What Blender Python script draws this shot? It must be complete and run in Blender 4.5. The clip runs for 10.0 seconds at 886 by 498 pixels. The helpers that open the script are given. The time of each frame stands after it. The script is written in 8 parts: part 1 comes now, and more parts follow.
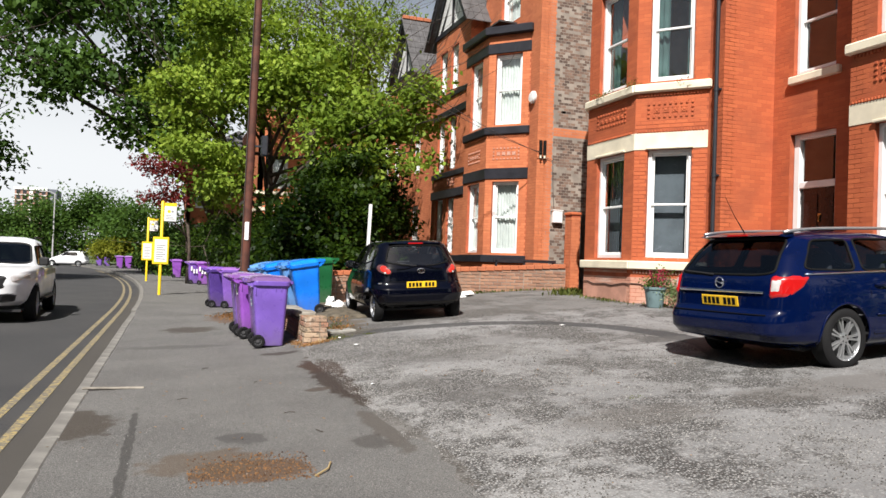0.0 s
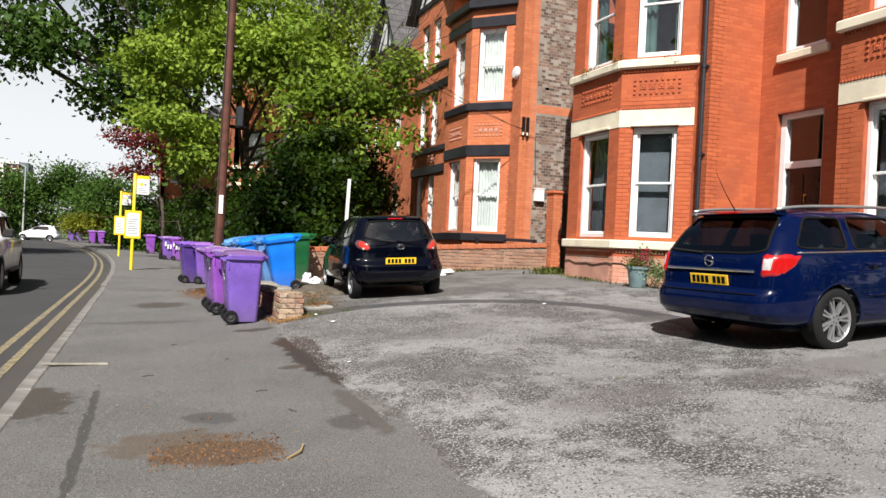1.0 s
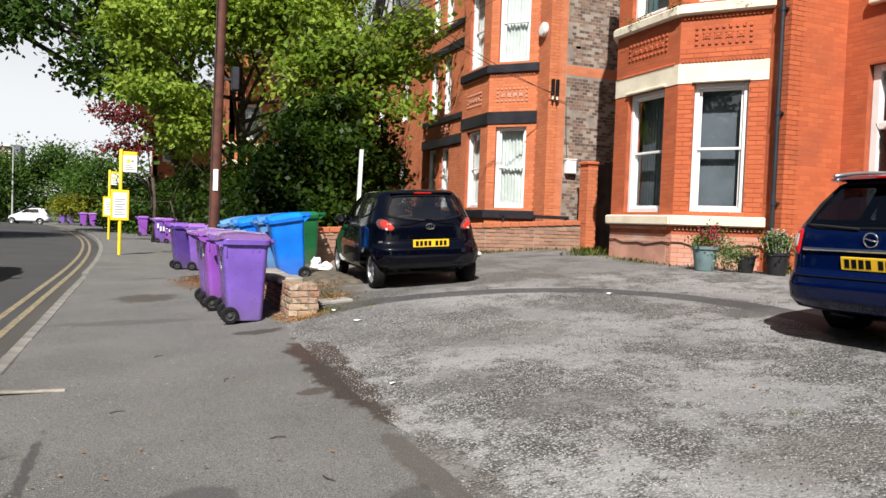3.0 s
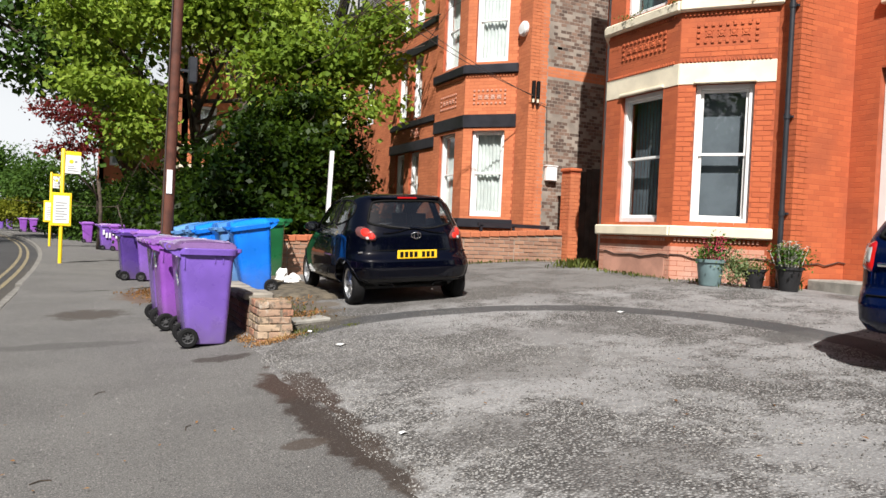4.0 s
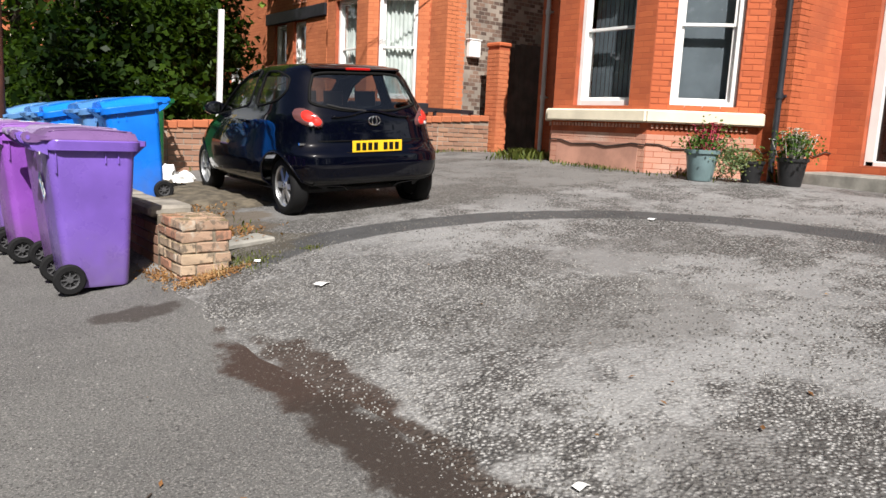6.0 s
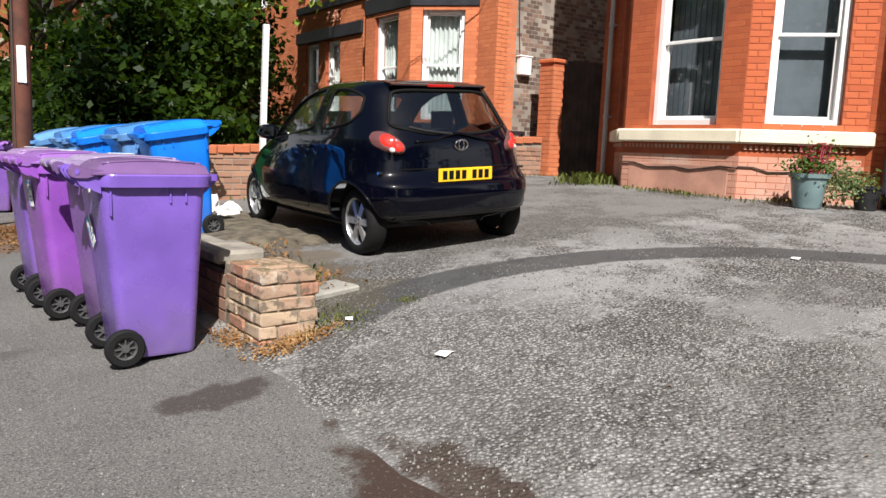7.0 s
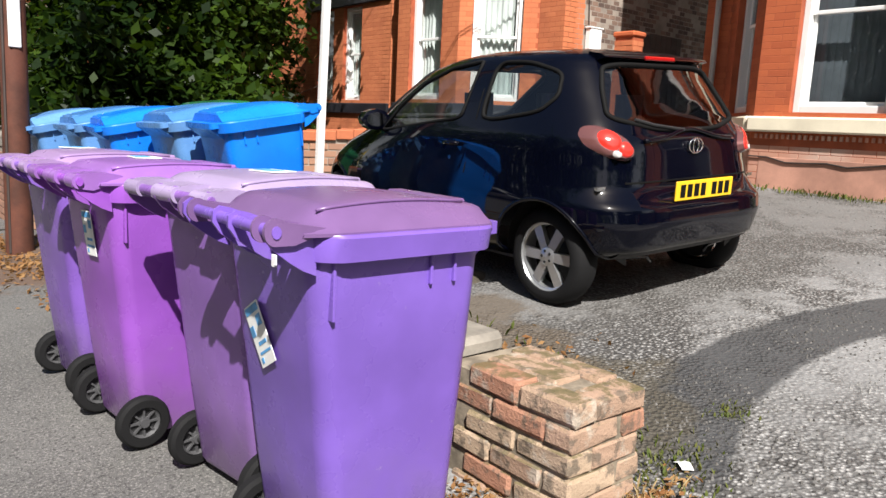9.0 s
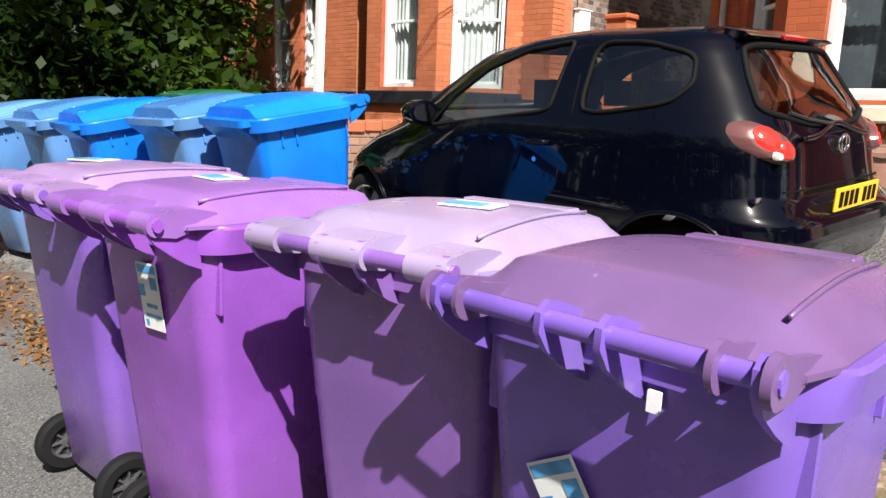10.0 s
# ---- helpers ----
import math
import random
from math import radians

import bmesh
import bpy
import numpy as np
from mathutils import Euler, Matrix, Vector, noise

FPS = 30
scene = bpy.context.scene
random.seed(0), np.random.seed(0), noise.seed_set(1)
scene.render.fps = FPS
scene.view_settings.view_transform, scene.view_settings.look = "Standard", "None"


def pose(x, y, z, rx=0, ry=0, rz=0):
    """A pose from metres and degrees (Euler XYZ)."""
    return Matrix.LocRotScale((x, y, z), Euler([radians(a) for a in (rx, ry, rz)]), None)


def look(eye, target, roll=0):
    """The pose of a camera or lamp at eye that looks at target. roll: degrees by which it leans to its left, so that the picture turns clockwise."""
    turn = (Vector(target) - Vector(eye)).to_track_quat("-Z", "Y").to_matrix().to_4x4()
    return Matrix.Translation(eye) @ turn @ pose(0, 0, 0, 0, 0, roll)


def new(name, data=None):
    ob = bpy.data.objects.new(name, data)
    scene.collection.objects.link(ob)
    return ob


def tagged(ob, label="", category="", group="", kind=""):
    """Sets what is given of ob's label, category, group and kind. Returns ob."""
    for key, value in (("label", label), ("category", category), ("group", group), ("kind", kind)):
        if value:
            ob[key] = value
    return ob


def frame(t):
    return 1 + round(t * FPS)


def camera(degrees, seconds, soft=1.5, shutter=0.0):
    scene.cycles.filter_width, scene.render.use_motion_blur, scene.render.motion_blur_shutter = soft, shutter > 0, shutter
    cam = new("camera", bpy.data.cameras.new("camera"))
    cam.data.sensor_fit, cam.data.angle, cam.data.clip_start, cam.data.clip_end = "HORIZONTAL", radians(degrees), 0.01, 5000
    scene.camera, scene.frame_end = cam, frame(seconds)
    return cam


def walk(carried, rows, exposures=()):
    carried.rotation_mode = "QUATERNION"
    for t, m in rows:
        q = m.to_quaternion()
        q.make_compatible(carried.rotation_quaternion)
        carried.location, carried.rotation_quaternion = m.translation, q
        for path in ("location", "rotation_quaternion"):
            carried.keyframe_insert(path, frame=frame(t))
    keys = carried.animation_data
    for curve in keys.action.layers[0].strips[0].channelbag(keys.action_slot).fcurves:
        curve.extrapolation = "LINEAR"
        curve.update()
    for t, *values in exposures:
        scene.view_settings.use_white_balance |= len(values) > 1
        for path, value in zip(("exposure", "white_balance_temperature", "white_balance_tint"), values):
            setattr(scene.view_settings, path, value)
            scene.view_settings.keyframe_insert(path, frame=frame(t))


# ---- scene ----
cam = camera(62.2, 10.0)
METRES, EYE, TILT, LEAN, TURN = 11.0, 1.42, 0.0, 0.0, -20.2
ROWS = [
    (0.0, 0.0, 0.0, 0.0, -0.04, 1.13, -2.06),
    (0.5, 0.0005, 0.0045, -0.0017, 1.45, 1.34, -3.07),
    (1.0, -0.0024, 0.0293, -0.0056, -1.72, -0.36, -2.78),
    (1.5, -0.0086, 0.066, -0.0058, -6.3, -0.53, -2.19),
    (2.0, -0.0182, 0.1119, -0.0064, -7.8, -0.03, -3.36),
    (2.5, -0.0348, 0.1602, -0.0061, -4.61, -1.85, -0.62),
    (3.0, -0.0496, 0.2096, -0.0075, -1.97, -2.03, -2.11),
    (4.5, -0.1037, 0.3669, -0.012, -9.11, -1.15, -2.61),
    (5.0, -0.1245, 0.4212, -0.0155, -13.55, -5.9, -3.0),
    (5.5, -0.1465, 0.4755, -0.016, -17.41, -9.88, -2.82),
    (7.0, -0.2012, 0.6345, -0.0154, -16.4, -7.84, -2.17),
    (7.5, -0.2216, 0.6884, -0.0145, -18.07, -8.42, -1.68),
    (8.0, -0.2417, 0.7422, -0.0125, -18.77, -7.83, -2.29),
]
LATE = [
    (8.5, (0.324, 9.158, 1.296), (1.637, 10.638, 1.002), 2.3),
    (9.0, (0.307, 9.772, 1.314), (1.576, 11.283, 0.987), 2.8),
    (9.5, (0.308, 10.373, 1.313), (1.666, 11.799, 0.964), 1.9),
    (10.0, (0.287, 10.956, 1.323), (1.69, 12.336, 0.97), 2.4),
]
walk(cam, [(t, pose(0, 0, EYE, TILT, LEAN, TURN) @ pose(METRES * x, METRES * y, METRES * z, 90 + pitch, roll, yaw)) for t, x, y, z, yaw, pitch, roll in ROWS] + [(t, look(eye, target, roll)) for t, eye, target, roll in LATE],
     ((0.0, 0.70), (4.0, 0.72), (7.5, 0.77), (8.5, 0.85), (9.0, 0.90), (10.0, 0.94)))

# ---- light ----
SUN_AZ, SUN_EL = radians(-29), radians(48)
sun_dir = Vector((math.sin(SUN_AZ) * math.cos(SUN_EL), -math.cos(SUN_AZ) * math.cos(SUN_EL), math.sin(SUN_EL)))
world = bpy.data.worlds.new("world")
scene.world = world
world.use_nodes = True
wt = world.node_tree
sky = wt.nodes.new("ShaderNodeTexSky")
sky.sky_type, sky.sun_disc = "NISHITA", False
sky.sun_elevation = SUN_EL
sky.sun_rotation = math.atan2(sun_dir.x, sun_dir.y)
sky.dust_density, sky.air_density, sky.ozone_density = 3.0, 1.0, 1.0
haze = wt.nodes.new("ShaderNodeMix")
haze.data_type = "RGBA"
tc, sep, low = wt.nodes.new("ShaderNodeTexCoord"), wt.nodes.new("ShaderNodeSeparateXYZ"), wt.nodes.new("ShaderNodeMapRange")
wt.links.new(tc.outputs["Generated"], sep.inputs[0])
wt.links.new(sep.outputs[2], low.inputs[0])
low.interpolation_type = "SMOOTHSTEP"
low.inputs[1].default_value, low.inputs[2].default_value, low.inputs[3].default_value, low.inputs[4].default_value = 0.10, 0.46, 1.0, 0.0
wt.links.new(low.outputs[0], haze.inputs[0])
wt.links.new(sky.outputs[0], haze.inputs[6])
haze.inputs[7].default_value = (14.0, 14.4, 14.8, 1)  # thin bright cloud towards the horizon
wt.links.new(haze.outputs[2], wt.nodes["Background"].inputs[0])
wt.nodes["Background"].inputs[1].default_value = 0.040
sun_data = bpy.data.lights.new("sun", "SUN")
sun_data.energy, sun_data.angle, sun_data.color = 5.0, radians(0.53), (1.0, 0.962, 0.925)
sun = new("sun", sun_data)
sun.matrix_world = look(sun_dir * 60, (0, 0, 0))


# ---- materials ----
class Nodes:
    """A short way to write a node material."""

    def __init__(self, name):
        self.m = bpy.data.materials.new(name)
        self.m.use_nodes = True
        self.t = self.m.node_tree
        self.b = self.t.nodes["Principled BSDF"]
        self.out = self.t.nodes["Material Output"]
        self.co = self.t.nodes.new("ShaderNodeTexCoord").outputs["Object"]
        self.geo = self.t.nodes.new("ShaderNodeNewGeometry")

    def put(self, socket, v):
        if isinstance(v, bpy.types.NodeSocket):
            self.t.links.new(v, socket)
        elif v is not None:
            if isinstance(v, tuple) and len(v) == 3 and socket.type == "RGBA":
                v = (*v, 1)
            socket.default_value = v

    def math(self, op, a, b=None, clamp=False):
        n = self.t.nodes.new("ShaderNodeMath")
        n.operation, n.use_clamp = op, clamp
        self.put(n.inputs[0], a)
        self.put(n.inputs[1], b)
        return n.outputs[0]

    def mix(self, f, a, b, kind="MIX"):
        n = self.t.nodes.new("ShaderNodeMix")
        n.data_type, n.blend_type = "RGBA", kind
        self.put(n.inputs[0], f)
        self.put(n.inputs[6], a)
        self.put(n.inputs[7], b)
        return n.outputs[2]

    def noise(self, scale, detail=4.0, rough=0.55, vec=None):
        n = self.t.nodes.new("ShaderNodeTexNoise")
        self.put(n.inputs["Vector"], vec or self.co)
        n.inputs["Scale"].default_value, n.inputs["Detail"].default_value, n.inputs["Roughness"].default_value = scale, detail, rough
        return n.outputs[0]

    def voronoi(self, scale, feature="F1", out=0, vec=None):
        n = self.t.nodes.new("ShaderNodeTexVoronoi")
        n.feature = feature
        self.put(n.inputs["Vector"], vec or self.co)
        n.inputs["Scale"].default_value = scale
        return n.outputs[out]

    def ramp(self, f, a, b):
        """0 below a, 1 above b, smooth between."""
        n = self.t.nodes.new("ShaderNodeMapRange")
        n.interpolation_type = "SMOOTHSTEP"
        lo, hi, x, y = (a, b, 0.0, 1.0) if a < b else (b, a, 1.0, 0.0)
        self.put(n.inputs[0], f)
        n.inputs[1].default_value, n.inputs[2].default_value, n.inputs[3].default_value, n.inputs[4].default_value = lo, hi, x, y
        return n.outputs[0]

    def xyz(self, vec=None):
        n = self.t.nodes.new("ShaderNodeSeparateXYZ")
        self.put(n.inputs[0], vec or self.co)
        return n.outputs[0], n.outputs[1], n.outputs[2]

    def island(self):
        return self.geo.outputs["Random Per Island"]

    def objrand(self):
        return self.t.nodes.new("ShaderNodeObjectInfo").outputs["Random"]

    def bump(self, h, strength, dist=0.01):
        n = self.t.nodes.new("ShaderNodeBump")
        n.inputs["Strength"].default_value, n.inputs["Distance"].default_value = strength, dist
        self.put(n.inputs["Height"], h)
        self.put(self.b.inputs["Normal"], n.outputs[0])

    def done(self, color, rough=0.6, metal=0.0, **more):
        self.put(self.b.inputs["Base Color"], color)
        self.put(self.b.inputs["Roughness"], rough)
        self.put(self.b.inputs["Metallic"], metal)
        for k, v in more.items():
            self.put(self.b.inputs[k.replace("_", " ")], v)
        return self.m


def shade(c, k):
    return tuple(min(1.0, v * k) for v in c)


def plain(name, c, rough=0.5, metal=0.0, vary=0.25, scale=3.0, fine=60.0, bump=0.15, island=0.0, rand=0.0, **more):
    """A surface of one colour with stains, grain and a little relief."""
    n = Nodes(name)
    col = n.mix(n.ramp(n.noise(scale, 5), 0.3, 0.7), shade(c, 1 - vary), shade(c, 1 + vary * 0.6))
    col = n.mix(n.math("MULTIPLY", n.noise(fine, 3), 0.35), col, shade(c, 1 - vary * 1.3))
    if island:
        col = n.mix(n.math("MULTIPLY", n.island(), island), col, shade(c, 0.45))
    if rand:
        col = n.mix(n.math("MULTIPLY", n.objrand(), rand), col, shade(c, 0.45))
    n.bump(n.noise(fine, 4), bump, 0.004)
    r = n.math("ADD", n.math("MULTIPLY", n.noise(scale * 3, 3), 0.25), rough - 0.12, True)
    return n.done(col, r, metal, **more)


def brick_mat(name, c, c2, vary=0.5, dirt=(0.12, 0.07, 0.05), objects=False, coarse=1.3):
    n = Nodes(name)
    col = n.mix(n.objrand() if objects else n.island(), c, c2)
    col = n.mix(n.math("MULTIPLY", n.ramp(n.noise(coarse, 6), 0.46, 0.7), vary), col, dirt)
    col = n.mix(n.math("MULTIPLY", n.noise(140, 3), 0.4), col, shade(c, 0.6))
    n.bump(n.math("ADD", n.noise(90, 4), n.noise(14, 3)), 0.35, 0.004)
    return n.done(col, 0.88)


def old_brick(name):
    """Salvaged buff and red bricks: lime, soot and moss in patches."""
    n = Nodes(name)
    r = n.objrand()
    col = n.mix(n.ramp(r, 0.25, 0.45), (0.44, 0.325, 0.225), (0.37, 0.245, 0.17))
    col = n.mix(n.ramp(r, 0.78, 0.82), col, (0.36, 0.18, 0.115))
    pos = n.geo.outputs["Position"]
    col = n.mix(n.math("MULTIPLY", n.ramp(n.noise(13, 6, 0.7, pos), 0.50, 0.62), 0.75), col, (0.10, 0.085, 0.065))
    col = n.mix(n.math("MULTIPLY", n.ramp(n.noise(17, 5, 0.65, n.mix(0.5, pos, (3.0, 7.0, 1.0))), 0.56, 0.66), 0.6), col, (0.46, 0.42, 0.35))
    up = n.t.nodes.new("ShaderNodeSeparateXYZ")
    n.t.links.new(n.geo.outputs["Normal"], up.inputs[0])
    moss = n.math("MULTIPLY", n.ramp(n.noise(9, 6, 0.7, pos), 0.42, 0.56), n.ramp(up.outputs[2], 0.5, 0.9))
    col = n.mix(n.math("MULTIPLY", moss, 0.8), col, (0.10, 0.085, 0.03))
    n.bump(n.math("ADD", n.noise(120, 4), n.noise(24, 4)), 0.7, 0.006)
    return n.done(col, 0.92)


def leaf_mat(name, c1, c2, gloss=0.5):
    n = Nodes(name)
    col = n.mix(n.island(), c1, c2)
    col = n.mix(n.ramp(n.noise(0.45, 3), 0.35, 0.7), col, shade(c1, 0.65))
    n.done(col, gloss + 0.1, Specular_IOR_Level=0.12)
    tr = n.t.nodes.new("ShaderNodeBsdfTranslucent")
    n.put(tr.inputs[0], n.mix(0.5, col, (c2[0] * 1.6, c2[1] * 1.7, c2[2] * 0.8)))
    ms = n.t.nodes.new("ShaderNodeMixShader")
    ms.inputs[0].default_value = 0.26
    n.t.links.new(n.b.outputs[0], ms.inputs[1])
    n.t.links.new(tr.outputs[0], ms.inputs[2])
    n.t.links.new(ms.outputs[0], n.out.inputs[0])
    return n.m


def glass_mat(name, tint, alpha=0.35):
    """Thin glass: a clear sheet under a sharp reflection."""
    n = Nodes(name)
    tr = n.t.nodes.new("ShaderNodeBsdfTransparent")
    tr.inputs[0].default_value = (*tint, 1)
    gl = n.t.nodes.new("ShaderNodeBsdfGlossy")
    gl.inputs["Roughness"].default_value = 0.02
    fr = n.t.nodes.new("ShaderNodeLayerWeight")
    fr.inputs[0].default_value = 0.5
    sheen = n.math("MULTIPLY", n.math("POWER", fr.outputs["Facing"], 4.0), 0.9)
    ms = n.t.nodes.new("ShaderNodeMixShader")
    n.put(ms.inputs[0], n.math("ADD", sheen, 0.05 + alpha * 0.06, True))
    n.t.links.new(tr.outputs[0], ms.inputs[1])
    n.t.links.new(gl.outputs[0], ms.inputs[2])
    n.t.links.new(ms.outputs[0], n.out.inputs[0])
    return n.m


def paint_mat(name, c, flake=0.0, coat=0.7):
    n = Nodes(name)
    col = n.mix(n.ramp(n.noise(2.0, 4), 0.35, 0.75), c, shade(c, 0.8))
    dust = n.ramp(n.noise(9, 6), 0.5, 0.9)
    col = n.mix(n.math("MULTIPLY", dust, 0.004), col, (0.3, 0.28, 0.25))
    n.bump(n.noise(5, 2), 0.02, 0.01)
    return n.done(col, n.math("ADD", n.math("MULTIPLY", dust, 0.12), 0.22), flake, Coat_Weight=coat, Coat_Roughness=0.035, Specular_IOR_Level=0.03)


def bin_mat(name, c, fade=(0.45, 0.40, 0.52)):
    """Moulded plastic: sun-bleached patches, grime near the ground, scuffs."""
    n = Nodes(name)
    x, y, z = n.xyz()
    col = n.mix(n.ramp(n.noise(4, 4), 0.35, 0.75), c, shade(c, 1.25))
    col = n.mix(n.math("MULTIPLY", n.ramp(n.noise(2.3, 5), 0.55, 0.8), 0.22), col, fade)
    scuff = n.ramp(n.noise(26, 6, 0.7), 0.66, 0.74)
    col = n.mix(n.math("MULTIPLY", scuff, 0.35), col, fade)
    low = n.math("MULTIPLY", n.ramp(n.math("ADD", z, n.math("MULTIPLY", n.noise(7, 4), 0.5)), 0.75, 0.2), 0.4)
    col = n.mix(low, col, (0.16, 0.13, 0.11))
    n.bump(n.noise(220, 3), 0.12, 0.002)
    return n.done(col, n.math("ADD", n.math("MULTIPLY", n.noise(6, 4), 0.28), 0.15))


M_BRICK = brick_mat("red_brick", (0.53, 0.13, 0.045), (0.42, 0.092, 0.032), 0.45, (0.24, 0.06, 0.03))
M_BRICK_ONE = brick_mat("red_brick_piece", (0.53, 0.13, 0.045), (0.42, 0.092, 0.032), 0.45, (0.25, 0.06, 0.03), True)
M_BRICK2 = brick_mat("orange_brick", (0.60, 0.195, 0.08), (0.49, 0.145, 0.058), 0.35, (0.26, 0.075, 0.04))
M_PALEBRICK = brick_mat("pink_washed_brick", (0.56, 0.29, 0.20), (0.50, 0.235, 0.165), 0.7, (0.62, 0.48, 0.40))
M_COMMON = brick_mat("grey_common_brick", (0.26, 0.165, 0.12), (0.055, 0.038, 0.032), 0.5, (0.05, 0.036, 0.03))
M_MIRROR = plain("mirror_glass", (0.28, 0.29, 0.31), 0.05, 1.0, vary=0.05)
M_OLDBRICK = old_brick("old_buff_brick")
M_OLDBRICK_J = brick_mat("old_wall_brick", (0.40, 0.22, 0.14), (0.24, 0.13, 0.09), 0.6, (0.22, 0.17, 0.12))
M_COPE = brick_mat("terracotta_coping", (0.50, 0.16, 0.07), (0.42, 0.12, 0.05), 0.35)
M_MORTAR = plain("mortar", (0.40, 0.095, 0.038), 0.9, vary=0.3)
M_OLDMORTAR = plain("old_dirty_mortar", (0.27, 0.225, 0.165), 0.95, vary=0.5, scale=14, bump=0.6)
M_MORTAR_GREY = plain("grey_mortar", (0.30, 0.255, 0.21), 0.92, vary=0.3)
M_RENDER = plain("pink_render", (0.52, 0.27, 0.195), 0.85, vary=0.35, scale=2)
M_CREAM = plain("cream_painted_stone", (0.80, 0.72, 0.55), 0.6, vary=0.16, scale=2.5, bump=0.3)
M_WHITE = plain("white_window_paint", (0.80, 0.80, 0.78), 0.35, vary=0.06)
M_BLACKPAINT = plain("black_painted_stone", (0.022, 0.022, 0.028), 0.4, vary=0.35)
M_DOOR = plain("dark_brown_door", (0.018, 0.009, 0.008), 0.25, vary=0.3)
M_BRASS = plain("brass", (0.65, 0.42, 0.16), 0.3, 1.0)
M_GLASS = glass_mat("window_glass", (0.85, 0.9, 0.9), 1.1)
M_CARGLASS = glass_mat("car_glass", (0.82, 0.87, 0.87), 1.6)
# tint holds the dimness of the car's interior behind the rear window
M_REARGLASS = glass_mat("interior_shade_rear_glass", (0.42, 0.46, 0.48), 1.8)
M_PRIVACY = glass_mat("dark_car_glass", (0.16, 0.18, 0.20), 0.5)
M_BLIND = plain("charcoal_vertical_blind", (0.12, 0.14, 0.16), 0.8, vary=0.2)
M_CURTAIN = plain("white_net_curtain", (0.62, 0.65, 0.62), 0.9, vary=0.15)
M_TEAL = plain("teal_curtain", (0.06, 0.12, 0.11), 0.9, vary=0.3)
# near-black colour stands in for the shade inside unlit rooms
M_ROOMDARK = plain("room_shade_near_black", (0.04, 0.036, 0.034), 0.95, vary=0.3)
M_PIPE = plain("dark_drainpipe", (0.025, 0.028, 0.035), 0.45, vary=0.3)
M_GREYPIPE = plain("grey_drainpipe", (0.45, 0.45, 0.44), 0.5, vary=0.2)
M_SLATE = plain("grey_slate", (0.10, 0.095, 0.095), 0.7, vary=0.35, island=0.4)
M_REDTILE = plain("brown_roof_tile", (0.22, 0.09, 0.06), 0.8, vary=0.35, island=0.4)
M_TYRE = plain("tyre_rubber", (0.009, 0.009, 0.0095), 0.8, vary=0.3, Specular_IOR_Level=0.25)
M_BLACKPLASTIC = plain("black_plastic", (0.02, 0.02, 0.021), 0.55, vary=0.3)
M_ALLOY = plain("silver_alloy", (0.55, 0.56, 0.57), 0.32, 0.8, vary=0.12)
M_CHROME = plain("chrome", (0.8, 0.8, 0.8), 0.08, 1.0, vary=0.05)
M_PLATE = plain("yellow_plate", (0.85, 0.52, 0.02), 0.35, vary=0.06)
M_INK = plain("black_ink", (0.008, 0.008, 0.008), 0.7, Specular_IOR_Level=0.1)
M_REDLAMP = plain("red_lamp_lens", (0.42, 0.008, 0.008), 0.12, vary=0.1, Coat_Weight=1.0)
M_REDLENS = plain("bright_red_lens", (0.75, 0.03, 0.02), 0.1, vary=0.1, Coat_Weight=1.0)
M_SMOKELAMP = plain("smoked_lamp_lens", (0.24, 0.10, 0.095), 0.15, 0.5, vary=0.1, Coat_Weight=1.0)
M_CLEARLAMP = plain("clear_lamp_lens", (0.75, 0.72, 0.70), 0.12, 0.4, vary=0.1, Coat_Weight=1.0)
M_SEAT = plain("grey_seat_fabric", (0.16, 0.165, 0.18), 0.9)
M_CARBLACK = paint_mat("black_car_paint", (0.0010, 0.0014, 0.0048), coat=0.9)
M_CARBLUE = paint_mat("navy_car_paint", (0.0006, 0.0045, 0.034), 0.0)
M_CARWHITE = paint_mat("white_car_paint", (0.78, 0.79, 0.80))
M_TIMBER = plain("weathered_pole_wood", (0.10, 0.032, 0.018), 0.75, vary=0.45, scale=5)
M_GATE = plain("dark_gate_board", (0.075, 0.06, 0.05), 0.8, vary=0.4)
M_STONE = plain("weathered_coping_stone", (0.27, 0.245, 0.205), 0.85, vary=0.4, scale=6, bump=0.5)
M_KERB = plain("concrete_kerb", (0.22, 0.21, 0.19), 0.85, vary=0.35, scale=4, bump=0.4, rand=0.3)
M_STEP = plain("worn_concrete_step", (0.26, 0.25, 0.22), 0.88, vary=0.4, scale=5, bump=0.4)
M_YELLOW = plain("yellow_sign_paint", (0.86, 0.60, 0.02), 0.45, vary=0.08)
M_SIGN = plain("white_sign_face", (0.82, 0.82, 0.80), 0.4, vary=0.05)
M_GREYMARK = plain("grey_print", (0.30, 0.31, 0.33), 0.6)
M_PAPER = plain("white_paper", (0.80, 0.80, 0.78), 0.8, vary=0.1)
M_BLUEPRINT = plain("blue_print", (0.10, 0.36, 0.70), 0.5, vary=0.4, scale=20)
M_HUB = plain("grey_hub_plastic", (0.075, 0.075, 0.078), 0.5, vary=0.3)
M_WHITEPRINT = plain("white_print", (0.80, 0.80, 0.80), 0.5, vary=0.1)
M_BARK = plain("grey_brown_bark", (0.075, 0.055, 0.04), 0.9, vary=0.5, scale=6, bump=0.8)
M_CABLE = plain("dark_cable", (0.05, 0.035, 0.03), 0.7)
M_GRIT = plain("leafy_grit", (0.115, 0.095, 0.066), 0.95, vary=0.55, scale=9, bump=0.6)
M_SOIL = plain("dark_soil", (0.05, 0.035, 0.025), 0.95, vary=0.4)
M_POTTEAL = plain("blue_grey_glazed_pot", (0.17, 0.25, 0.26), 0.35, vary=0.25)
M_POTBLACK = plain("black_plant_pot", (0.02, 0.02, 0.022), 0.5, vary=0.3)
